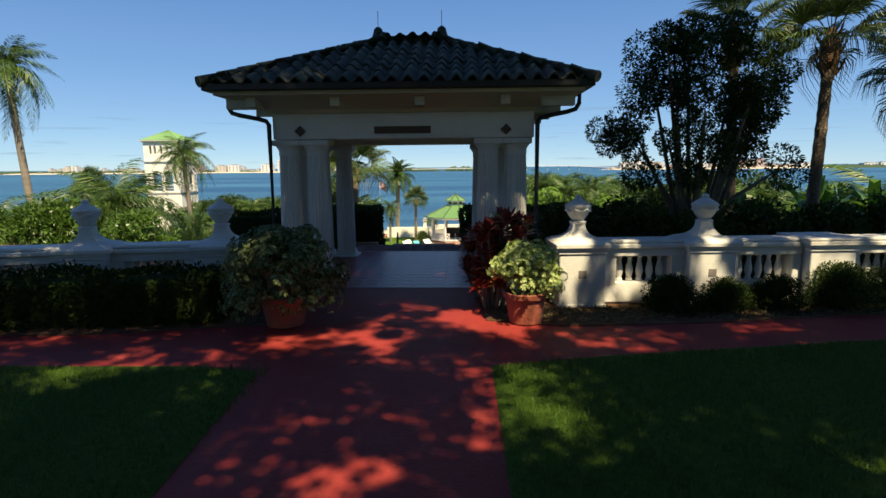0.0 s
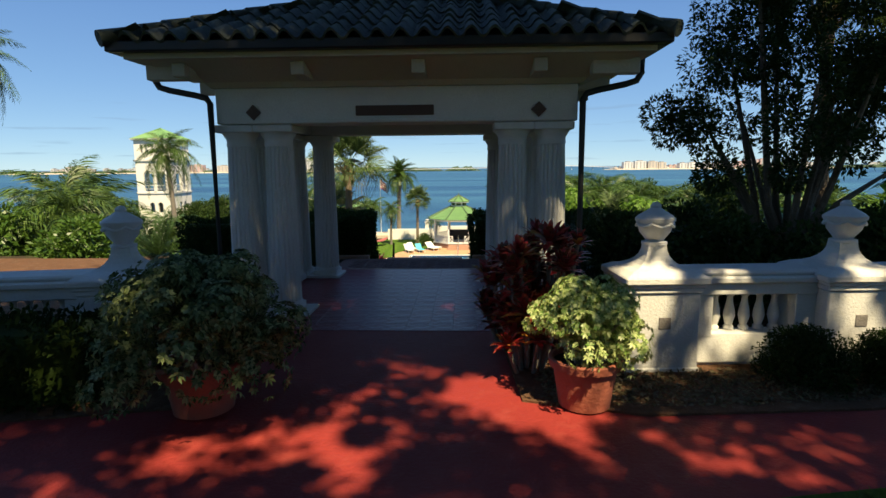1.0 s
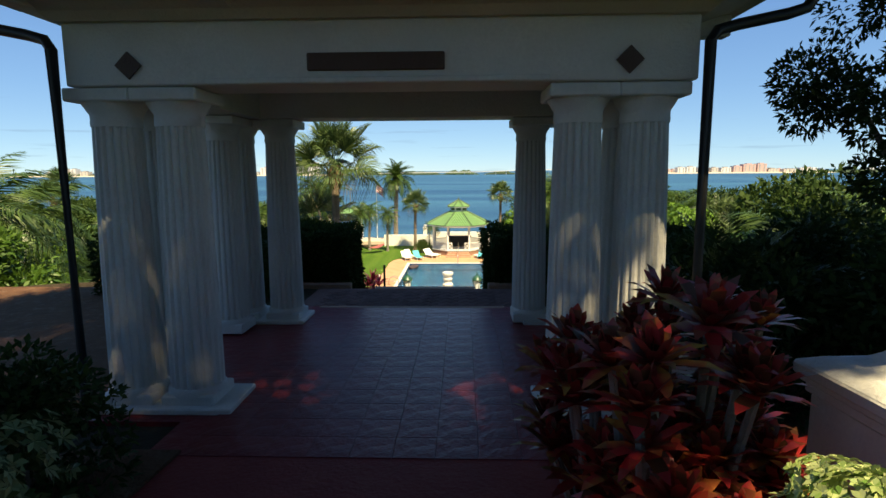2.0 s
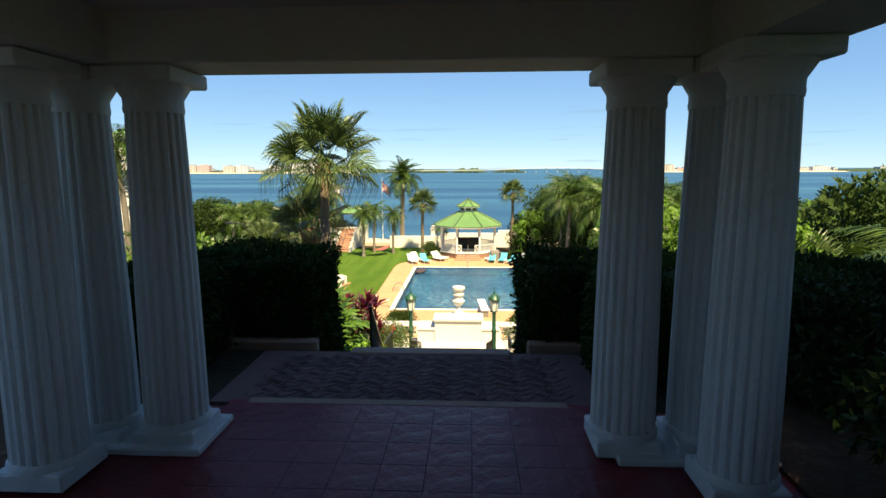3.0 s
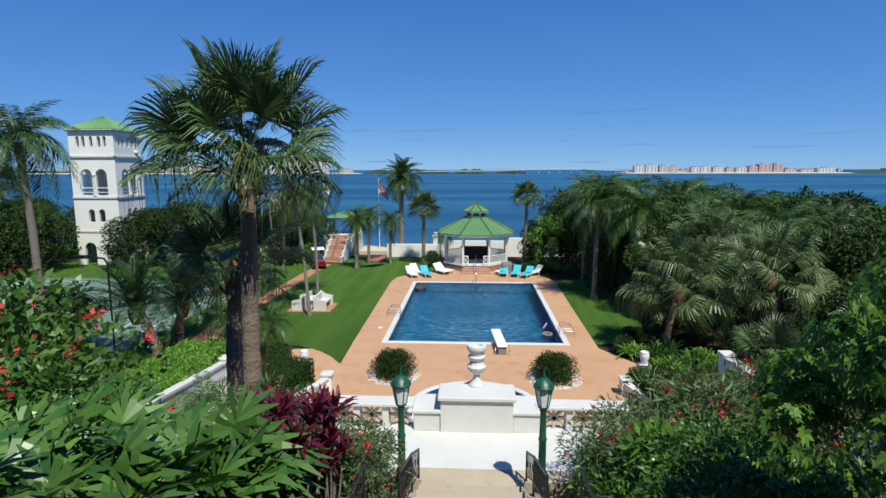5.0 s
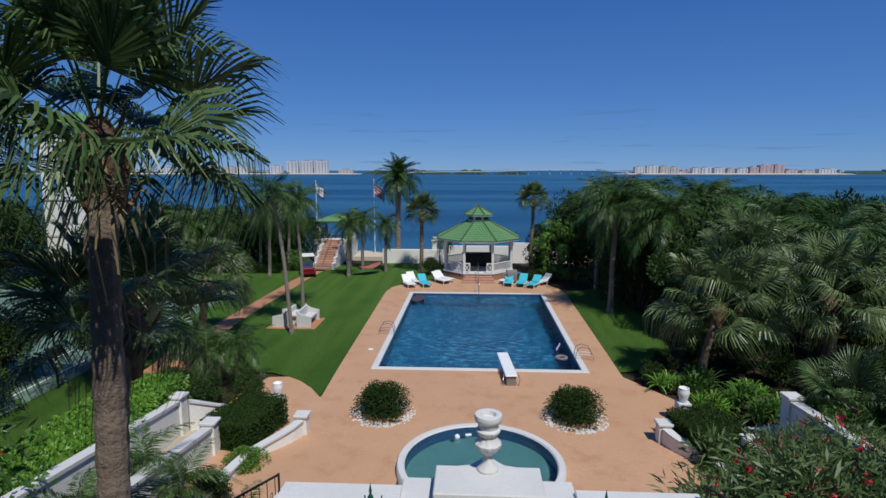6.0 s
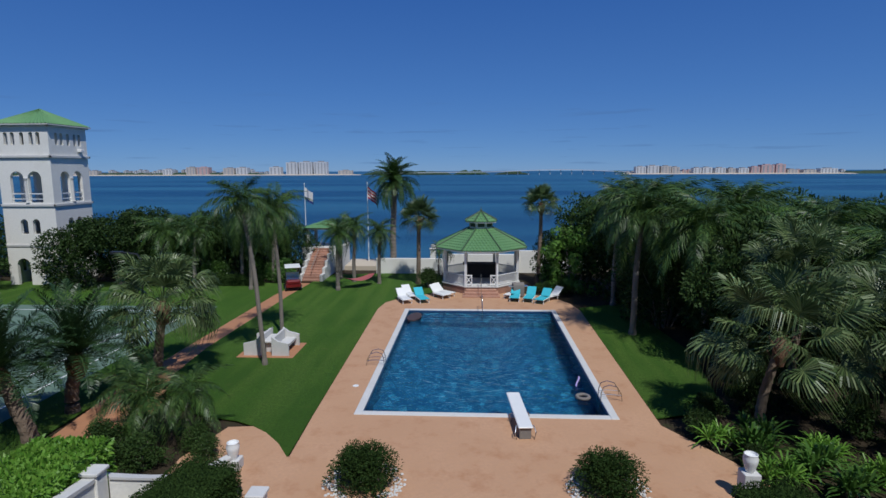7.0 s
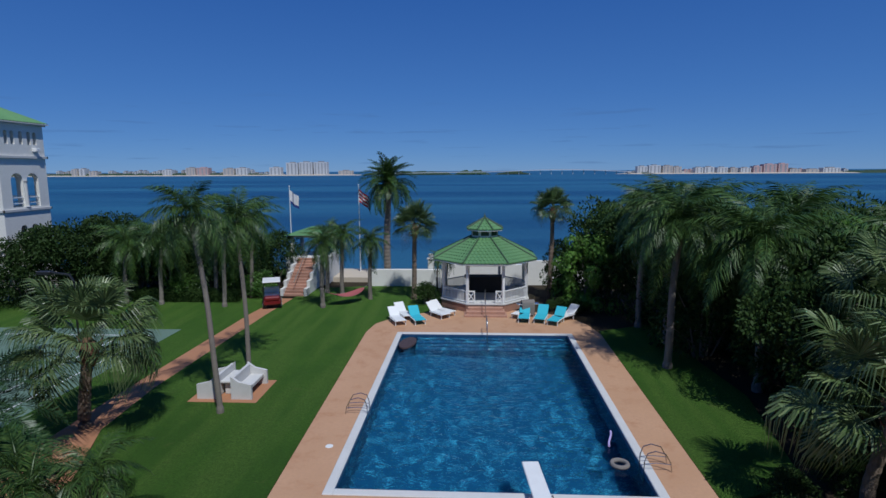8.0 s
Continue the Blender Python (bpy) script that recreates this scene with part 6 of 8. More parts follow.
def feather_leaf(rng, ln, arch, leaflet, mt, n=46, hang=0.5, rise=0.35, wd=0.028, stiff=False):
    """A pinnate palm frond along +x that rises and then arches down."""
    quads = []
    pts = []
    for k in range(n + 1):
        u = k / n
        pts.append(np.array([ln * (u - 0.12 * arch * u ** 3), 0.0, ln * (rise * u - arch * 0.62 * u ** 2.2)]))
    for k in range(0, n - 3, 4):
        a, b = pts[k], pts[k + 4 if k + 4 <= n else n]
        w = 0.02 * (1 - k / n) + 0.004
        quads.append([a + (0, w, 0), a - (0, w, 0), b - (0, w * 0.8, 0), b + (0, w * 0.8, 0)])
    for k in range(4, n + 1):
        u = k / n
        t = unit(pts[k] - pts[k - 1])
        l2 = leaflet * (math.sin(math.pi * min(1, 0.12 + u * 0.9)) ** 0.6) * rng.uniform(0.85, 1.1)
        for s in (-1, 1):
            out = unit(np.array([0, s * 1.0, 0]) + t * (0.55 if not stiff else 0.75) + np.array([0, 0, (0.15 if not stiff else 0.35) - hang * 0.35]) + rng.normal(0, 0.2, 3))
            m = pts[k] + out * l2 * 0.5
            e = pts[k] + out * l2 * 0.95 + np.array([0, 0, -hang * l2 * rng.uniform(0.3, 0.6)])
            quads.append([pts[k] - t * 0.006, m - t * wd * 0.5, e, m + t * wd * 0.5])
    return quads_mesh("frond", np.array(quads), mt)


RG = np.random.default_rng(11)
FAN = [fan_leaf(RG, 0.95, 0.98, d, L_PALM) for d in (0.10, 0.28, 0.62)]
RG2 = np.random.default_rng(91)
ARECA = [feather_leaf(RG2, 1.9, a, 0.5, L_PALM_PALE, 40, 0.55, 0.35, 0.026) for a in (0.6, 0.9, 1.2)]
FAN_OLD = fan_leaf(RG, 0.9, 0.85, 1.5, L_PALM_OLD, 18)
FAN_BIG = [fan_leaf(RG, 1.6, 1.12, d, L_PALM_PALE, 44, 0.5, 0.023, 112, 0.3) for d in (0.35, 0.7, 1.05)]
FEATH = [feather_leaf(RG, 2.6, a, 0.62, L_FEATHER, 60, h, 0.3, 0.05) for a, h in ((1.35, 1.0), (1.8, 1.2), (2.2, 1.3))]
DATE = [feather_leaf(RG, 2.7, a, 0.5, L_FEATHER, 60, 0.3, 0.35, 0.07, True) for a in (0.9, 1.2, 1.5)]
SAGO = [feather_leaf(RG, 2.1, a, 0.34, L_SAGO, 60, 0.1, 0.5, 0.03, True) for a in (0.5, 0.8, 1.1)]


def trunk_geo(h, r0, r1, lean, rings=0.0, n=12, wob=0.02, seed=0):
    rr = random.Random(seed)
    pts, rs = [], []
    m = max(8, int(h / 0.16)) if rings else 10
    for k in range(m + 1):
        u = k / m
        x = lean[0] * (u ** 1.6) + wob * math.sin(u * 9 + seed)
        y = lean[1] * (u ** 1.6) + wob * math.cos(u * 7 + seed)
        pts.append((x, y, h * u - (0.4 if k == 0 else 0)))
        rs.append((r0 + (r1 - r0) * u) * (1 + (rings if k % 2 else -rings) * rr.uniform(0.6, 1.3)) * (1.25 if u < 0.04 else 1))
    return Geo().tube(pts, rs, n)


def palm(kind, at, h, lean=(0, 0), scale=1.0, count=34, seed=0, label="", r=0.15, bark=None):
    """A palm tree: trunk and single leaves as parts."""
    rr = random.Random(seed * 7 + 3)
    lab = label or {"fan": "sabal palm with grey trunk and round crown of fan leaves", "feather": "queen palm with drooping feathery fronds", "date": "date palm with stiff arching fronds", "sago": "old sago cycad with stiff dark fronds", "areca": "young areca palm with pale arching fronds"}[kind]
    p = thing("palm_tree", at, rr.uniform(0, 360), lab, "palm tree")
    c, s = math.cos(-p.rotation_euler.z), math.sin(-p.rotation_euler.z)
    lean = (lean[0] * c - lean[1] * s, lean[0] * s + lean[1] * c)
    part("trunk", trunk_geo(h, r * 1.1, r * 0.85, lean, 0.05 if kind != "feather" else 0.015, 12, 0.02, seed), bark or (BARK if kind in ("fan", "sago") else BARK_GREY), p)
    top = Vector((lean[0], lean[1], h))
    if kind in ("fan", "date", "sago"):
        part("boot", Geo().lathe([(r * 0.9, -0.8), (r * 1.5, -0.45), (r * 1.6, -0.1), (r * 0.6, 0.25)], 14), BARK_RED, p, "brown fibrous leaf bases").location = top
        if kind == "fan":
            for k in range(12):
                a, z0 = k * 2.4, -0.75 + 0.065 * k
                ca, sa = math.cos(a), math.sin(a)
                part("leaf_stub", Geo().tube([(r * 1.0 * ca, r * 1.0 * sa, z0), (r * 1.9 * ca, r * 1.9 * sa, z0 + 0.16), (r * 2.5 * ca, r * 2.5 * sa, z0 + 0.36)], [0.04, 0.03, 0.012], 5), BARK_RED, p).location = top
    leafset = {"fan": FAN if scale < 1.3 else FAN_BIG, "feather": FEATH, "date": DATE, "sago": SAGO, "areca": ARECA}[kind]
    sc = scale if not (kind == "fan" and scale >= 1.3) else scale / 1.45
    for k in range(count):
        u = (k + 0.5) / count
        az = k * 137.508 + rr.uniform(-12, 12)
        if kind == "fan":
            el = 84 - 108 * u ** 0.9 + rr.uniform(-9, 9)
        elif kind == "sago":
            el = 60 - 80 * u + rr.uniform(-6, 6)
        else:
            el = 72 - 112 * u + rr.uniform(-8, 8)
        me = leafset[min(2, int(u * 3))]
        if kind == "fan" and u > 0.93:
            me = FAN_OLD if scale < 1.3 else me
        q = new("fan_leaf" if kind == "fan" else "frond", me)
        q.parent = p
        z = sc * rr.uniform(0.85, 1.12)
        q.matrix_basis = Matrix.Translation(top + Vector((0, 0, 0.1 * (1 - u)))) @ pose(0, 0, 0, rr.uniform(-14, 14) + (rr.uniform(-42, 42) if kind == "fan" else 0), -el, az) @ Matrix.Diagonal((z, z, z, 1))
    return p



def bush_proto(name, seed, rx, ry, h, n_lumps, size, per, ln, wd, mt, flowers=None, stems=None, n_fl=60, spread=cloud):
    """A shrub prototype: crown leaves, a few stems, flowers if it has them."""
    rng = np.random.default_rng(seed)
    lumps = lump_set(rng, n_lumps, rx, ry, h, size)
    data = {"crown": quads_mesh("crown", spread(rng, lumps, per, ln, wd), mt)}
    g = Geo()
    for x, y, z, *_ in lumps[: min(12, len(lumps))]:
        g.tube([(x * 0.1, y * 0.1, -0.3), (x * 0.45, y * 0.45, z * 0.55), (x, y, z)], [0.035, 0.024, 0.01], 6)
    data["branchwork"] = g.mesh("branchwork", stems or BARK_GREY)
    if flowers:
        tops = []
        for _ in range(n_fl):
            x, y, z, sx, sy, sz = lumps[rng.integers(len(lumps))]
            d = unit(rng.normal(0, 1, 3) + np.array([0, -0.2, 0.8]))
            c = np.array([x, y, z]) + d * np.array([sx, sy, sz]) * 1.05
            tops.append(np.repeat((c + rng.normal(0, 0.03, 3))[None], 6, 0) + rng.normal(0, 0.035, (6, 3)))
        tops = np.concatenate(tops)
        data["blossom"] = quads_mesh("blossom", leaves(rng, tops, unit(rng.normal(0, 1, tops.shape)), 0.07, 0.07), flowers)
    return name, data


def put_bush(proto, at, label, category="shrub", scale=1.0, turn=None, group="", sz=None):
    name, data = proto
    b = thing(name, at, 0, label, category, group)
    t = random.uniform(0, 360) if turn is None else turn
    for nm, me in data.items():
        q = new(nm, me)
        q.parent = b
        q.matrix_basis = pose(0, 0, 0, 0, 0, t) @ Matrix.Diagonal((scale, scale, sz or scale, 1))
    return b


B_DARK = [bush_proto("shrub", 20 + i, 0.9, 0.9, 1.5, 26, 0.38, 150, 0.13, 0.055, L_DARK) for i in range(2)]
B_MID = [bush_proto("shrub", 30 + i, 1.0, 1.0, 1.6, 26, 0.42, 150, 0.17, 0.07, L_MID) for i in range(3)]
B_BIGLEAF = [bush_proto("shrub", 40 + i, 1.0, 1.0, 1.5, 22, 0.42, 120, 0.24, 0.10, L_BROAD) for i in range(2)]
B_BRIGHT = bush_proto("shrub", 50, 1.0, 1.0, 0.9, 22, 0.4, 170, 0.13, 0.06, L_BRIGHT)
B_BRIGHTMID = [bush_proto("shrub", 54 + i, 0.9, 0.9, 1.9, 28, 0.36, 190, 0.15, 0.045, L_PHIL) for i in range(2)]
B_GROUND = bush_proto("ground_cover", 52, 1.2, 1.0, 0.5, 26, 0.32, 150, 0.11, 0.06, L_BRIGHT)
B_OLE = [bush_proto("oleander", 60 + i, 1.2, 1.2, 2.0, 30, 0.42, 110, 0.20, 0.035, L_OLEANDER, L_FLOWER, None, 26) for i in range(2)]
B_RED = bush_proto("flowering_shrub", 63, 1.4, 1.4, 2.2, 36, 0.42, 130, 0.13, 0.055, L_MID, L_FLOWER, None, 55)
B_WHITE = bush_proto("flowering_shrub", 64, 1.2, 1.2, 1.5, 26, 0.42, 130, 0.13, 0.055, L_MID, L_WHITEFL, None, 50)
B_BALL = bush_proto("clipped_bush", 70, 0.82, 0.82, 1.25, 120, 0.27, 100, 0.085, 0.038, L_HEDGE)
B_TREE = [bush_proto("broadleaf_tree", 80 + i, 1.75, 1.75, 3.3, 48, 0.42, 480, 0.095, 0.040, L_BROAD, spread=whorls) for i in range(2)]
B_DTREE = [bush_proto("broadleaf_tree", 84 + i, 1.8, 1.8, 3.6, 50, 0.6, 200, 0.17, 0.075, L_DARK) for i in range(2)]
B_VAR = bush_proto("variegated_plant", 90, 0.40, 0.40, 0.68, 60, 0.14, 300, 0.036, 0.018, L_VARIEG, spread=whorls)
B_SCH = bush_proto("potted_shrub", 91, 0.62, 0.58, 0.82, 90, 0.17, 300, 0.040, 0.018, L_SCHEFF, spread=whorls)
B_YELLOW = bush_proto("croton", 93, 0.6, 0.6, 1.3, 26, 0.25, 60, 0.16, 0.06, L_VARIEG)


def rosette(name, mt, seed, n, ln, wd, el0, el1, droop):
    """Strap leaves that spring from one point: ti plants, lilies, bromeliads."""
    rng = np.random.default_rng(seed)
    quads = []
    for k in range(n):
        a = k * 2.4 + rng.normal(0, 0.2)
        el = radians(el0 + (el1 - el0) * (k / n)) + rng.normal(0, 0.08)
        d = np.array([math.cos(a) * math.cos(el), math.sin(a) * math.cos(el), math.sin(el)])
        s = np.array([-math.sin(a), math.cos(a), 0])
        l2 = ln * rng.uniform(0.75, 1.15)
        w = wd * rng.uniform(0.8, 1.2)
        p = [np.array([0, 0, 0.0]), d * l2 * 0.35, d * l2 * 0.7 + np.array([0, 0, -droop * 0.25 * l2]), d * l2 * 0.95 + np.array([0, 0, -droop * 0.7 * l2])]
        ws = [w * 0.35, w, w * 0.8, 0.004]
        for i in range(3):
            quads.append([p[i] + s * ws[i] / 2, p[i] - s * ws[i] / 2, p[i + 1] - s * ws[i + 1] / 2, p[i + 1] + s * ws[i + 1] / 2])
    return quads_mesh(name, np.array(quads), mt)


R_TI = rosette("leaf_tuft", L_TI, 1, 24, 0.75, 0.075, 86, 25, 0.4)
R_LILY = rosette("leaf_tuft", L_MID, 2, 30, 0.9, 0.07, 85, 25, 0.5)
R_BRIGHT = rosette("leaf_tuft", L_BRIGHT, 3, 30, 0.8, 0.05, 80, 10, 0.5)
R_BANANA = rosette("leaf_blade", L_BANANA, 4, 9, 1.6, 0.34, 78, 15, 0.65)
R_CROTON = rosette("leaf_tuft", L_CROTON, 6, 30, 0.27, 0.062, 88, 5, 0.3)


def split_leaf_tuft(seed, n=15):
    """A philodendron head: long stalks, each with one deeply fingered blade."""
    rng = np.random.default_rng(seed)
    quads = []
    for k in range(n):
        a, el = k * 2.4 + rng.normal(0, 0.2), radians(72 - 66 * k / n) + rng.normal(0, 0.1)
        d = np.array([math.cos(a) * math.cos(el), math.sin(a) * math.cos(el), math.sin(el)])
        side = np.array([-math.sin(a), math.cos(a), 0.0])
        up = np.cross(side, -d)
        hub = d * rng.uniform(0.35, 0.6)
        quads.append([side * 0.008, side * -0.008, hub - side * 0.006, hub + side * 0.006])
        ax = unit(d * 0.75 - np.array([0, 0, 0.45]))
        ln = rng.uniform(0.36, 0.5)
        for i in range(13):
            v = -1 + 2 * i / 12
            b = radians(125 * v)
            f = unit(ax * math.cos(b) + side * math.sin(b) + up * 0.12)
            w = unit(np.cross(f, up)) * 0.034
            l2 = ln * (1 - 0.35 * abs(v) ** 1.5) * rng.uniform(0.9, 1.08)
            root = hub + ax * ln * 0.28 * (1 - abs(v))
            mid, tip = root + f * l2 * 0.55, root + f * l2 - np.array([0, 0, 0.16 * l2])
            quads.append([root + w * 0.5, root - w * 0.5, mid - w, mid + w])
            quads.append([mid + w, mid - w, tip - w * 0.15, tip + w * 0.15])
    return quads_mesh("leaf_blade", np.array(quads), L_PHIL)


R_SPLIT = split_leaf_tuft(5)


def tuft_plant(name, me, at, stems, h, spread, label, category, scale=1.0, seed=0, bark=None):
    rr = random.Random(seed)
    p = thing(name, at, 0, label, category)
    for k in range(stems):
        x, y, z = rr.uniform(-spread, spread), rr.uniform(-spread, spread), h * rr.uniform(0.45, 1.0)
        if z > 0.15:
            part("stem", Geo().tube([(x * 0.3, y * 0.3, -0.2), (x, y, z)], [0.03 * scale, 0.02 * scale], 6), bark or BARK_GREY, p)
        q = new(me.name, me)
        q.parent = p
        s = scale * rr.uniform(0.8, 1.2)
        q.matrix_basis = pose(x, y, z, rr.uniform(-12, 12), rr.uniform(-12, 12), rr.uniform(0, 360)) @ Matrix.Diagonal((s, s, s, 1))
    return p


def hedge(at, sx, sy, h, label, mt=None, seed=0, turn=0.0, per_m2=900, ln=0.075):
    """A clipped hedge: an inner mass of twigs and a coat of leaves with an uneven face."""
    rng = np.random.default_rng(seed)
    e = thing("hedge", at, turn, label, "hedge")
    faces = (((-sx / 2, -sy / 2, h), (sx, 0, 0), (0, sy, 0), (0, 0, 1)), ((-sx / 2, -sy / 2, 0), (sx, 0, 0), (0, 0, h), (0, -1, 0)), ((-sx / 2, sy / 2, 0), (sx, 0, 0), (0, 0, h), (0, 1, 0)), ((-sx / 2, -sy / 2, 0), (0, sy, 0), (0, 0, h), (-1, 0, 0)), ((sx / 2, -sy / 2, 0), (0, sy, 0), (0, 0, h), (1, 0, 0)))
    pts, outs = [], []
    for o, a, b, nv in faces:
        o, a, b, nv = (np.array(q, float) for q in (o, a, b, nv))
        n = int(np.linalg.norm(a) * np.linalg.norm(b) * per_m2) + 20
        uv = rng.random((n, 2))
        p = o + uv[:, :1] * a + uv[:, 1:] * b
        wave = 0.035 * np.sin(p[:, 0] * 5 + p[:, 2] * 4 + seed) + 0.03 * np.sin(p[:, 1] * 6 + p[:, 0] * 2.3) + rng.normal(0, 0.03, n)
        pts.append(p + nv * wave[:, None])
        outs.append(np.repeat(nv[None], n, 0) + np.array([0, 0, 0.3]))
    pts, outs = np.concatenate(pts), np.concatenate(outs)
    part("foliage", quads_mesh("foliage", leaves(rng, pts, outs, ln, ln * 0.5), mt or L_HEDGE), None, e)
    part("core", Geo().box(-sx / 2 + 0.06, sx / 2 - 0.06, -sy / 2 + 0.06, sy / 2 - 0.06, -0.1, h - 0.06, 0.05), L_HEDGE if mt is None else mt, e)
    return e


# ---------------------------------------------------------------- planting: terrace
def flower_pot(at, r, h, label):
    p = thing("flower_pot", at, 0, label, "flower pot")
    part("body", Geo().lathe([(r * 0.72, 0), (r * 0.78, h * 0.3), (r * 0.9, h * 0.8)], 28), TERRACOTTA, p, "", True)
    part("rim", Geo().lathe([(r * 0.9, h * 0.79), (r, h * 0.82), (r * 1.03, h * 0.97), (r * 1.0, h), (r * 0.92, h), (r * 0.9, h * 0.88)], 28, caps=False), TERRACOTTA, p, "", True)
    part("potting_soil", Geo().lathe([(r * 0.9, h * 0.84), (r * 0.9, h * 0.88)], 24), SOIL, p)


flower_pot((1.82, 7.2, 0.01), 0.30, 0.42, "large terracotta pot on the mulch beside the path")
put_bush(B_VAR, (1.82, 7.2, 0.40), "yellow-green variegated arboricola in a terracotta pot", "plant", 1.06)
flower_pot((-1.42, 7.05, 0.01), 0.34, 0.42, "large terracotta pot in the shade beside the path")
put_bush(B_SCH, (-1.42, 7.05, 0.28), "dark arboricola shrub with cream leaf edges", "plant", 1.28)
for k, (x, y, n, h) in enumerate(((1.45, 8.2, 16, 1.22), (1.72, 8.6, 14, 1.3), (1.35, 8.75, 9, 0.95))):
    tuft_plant("croton", R_CROTON, (x, y, 0.0), n, h, 0.34, "tall croton with red, orange and yellow leaves", "plant", 1.0, k + 90)
    tuft_plant("croton", R_CROTON, (x, y - 0.12, 0.0), n, h * 0.55, 0.34, "low croton shoots with red and orange leaves", "plant", 0.9, k + 95)
put_bush(B_DARK[0], (-2.2, 8.9, 0), "dark shrub beside the pavilion columns", "shrub", 0.6)
for k, (x, y, s) in enumerate(((3.95, 7.72, 0.42), (4.75, 7.75, 0.38), (5.55, 7.85, 0.40), (6.5, 7.95, 0.52), (7.6, 8.2, 0.5), (8.6, 8.4, 0.5))):
    put_bush(B_BALL, (x, y, 0.0), "small clipped dark shrub before the balustrade", "shrub", s, None, "low shrubs")
hedge((-4.9, 7.0, 0), 5.0, 0.65, 0.68, "clipped dark hedge before the balustrade", None, 3, 9)
hedge((-9.9, 6.3, 0), 5.0, 0.65, 0.68, "clipped dark hedge before the balustrade", None, 4, 9)
# beyond the terrace walls, right
tx = thing("dark_tree", (5.65, 11.2, 0), 0, "dark dense oleander tree with many upright stems", "tree")
rng = np.random.default_rng(5)
lumps = [(x * 1.0, y, z + 1.7, s, s, s) for x, y, z, s, *_ in lump_set(rng, 100, 1.95, 1.4, 3.2, 0.36, 0.0)]
part("crown", quads_mesh("crown", cloud(rng, [(x, y, z, s * 0.8, s * 0.8, s * 0.8) for x, y, z, s, *_ in lumps], 380, 0.085, 0.034), L_DARK), None, tx)
for k in range(16):
    x, y, z, *_ = lumps[k * 4]
    part("limb", Geo().tube([(0.06 * k - 0.4, 0.03 * k - 0.2, 0), (x * 0.4, y * 0.4, 1.4), (x * 0.9, y * 0.9, max(z, 2))], [0.07, 0.05, 0.02], 7), BARK, tx)
palm("fan", (8.45, 12.0, 0), 4.6, (0.15, 0.1), 0.72, 30, 1, "tall washingtonia palm with dark hanging leaves", 0.12)
palm("fan", (7.0, 12.6, 0), 4.9, (-0.1, 0.1), 0.7, 26, 2, "tall washingtonia palm with dark hanging leaves", 0.11)
palm("fan", (11.8, 13.0, 0), 4.0, (0.2, 0.1), 1.1, 30, 3, "tall washingtonia palm with dark hanging leaves", 0.16)
for k, (x, y, h) in enumerate(((9.3, 13.2, 0.9), (10.4, 12.4, 1.0), (8.0, 14.4, 0.5), (11.6, 12.0, 1.1), (7.1, 13.6, 0.3))):
    tuft_plant("banana_plant", R_BANANA, (x, y, 0), 2, h, 0.3, "banana plant with broad torn green leaves", "banana plant", 1.0, k)
for k, (x, y, s) in enumerate(((3.2, 10.6, 0.85), (4.2, 10.2, 0.9), (5.3, 9.9, 0.8), (6.5, 10.4, 0.95), (7.7, 10.3, 0.9), (9.0, 10.8, 1.0), (10.3, 11.2, 1.0), (3.3, 12.2, 0.8), (4.6, 12.6, 0.9), (6.2, 13.9, 1.0), (3.2, 13.8, 0.7), (11.8, 10.8, 1.1))):
    put_bush((B_DARK + B_BIGLEAF)[(0, 1, 0, 1, 1, 0, 0, 1, 1, 0, 0, 1)[k]], (x, y, 0), "dark leafy shrub in the bed behind the balustrade", "shrub", s)
palm("sago", (3.0, 10.9, 0), 0.5, (0, 0), 0.55, 20, 21, "small cycad in the bed behind the balustrade", 0.12)
# hedges on low stone planters at the head of the stairs
for sx, x0, x1, hz in ((-1, -3.05, -1.43, 0.92), (1, 1.0, 2.0, 0.86)):
    cx, wd = (x0 + x1) / 2, x1 - x0
    structure("planter_wall", Geo().box(x0 - 0.02, x1 + 0.02, 15.25, 15.4, -0.7, 0.0, 0.02), BRICK, "low brick planter wall at the head of the stairs", "planter")
    hedge((cx, 15.93, -0.9), wd, 1.04, hz + 0.9, "dense dark clipped hedge at the stair head", None, 9 + sx, 0, 1500)
    hedge(((-3.85 if sx < 0 else 3.05), 14.72, -0.2), 2.9, 0.9, 1.08 if sx < 0 else 1.18, "dense dark clipped hedge along the terrace edge", None, 12 + sx, 0, 1200)
hedge((6.2, 15.1, -0.3), 3.1, 1.0, 0.9, "dense dark clipped hedge along the terrace edge", None, 16, 0, 700)

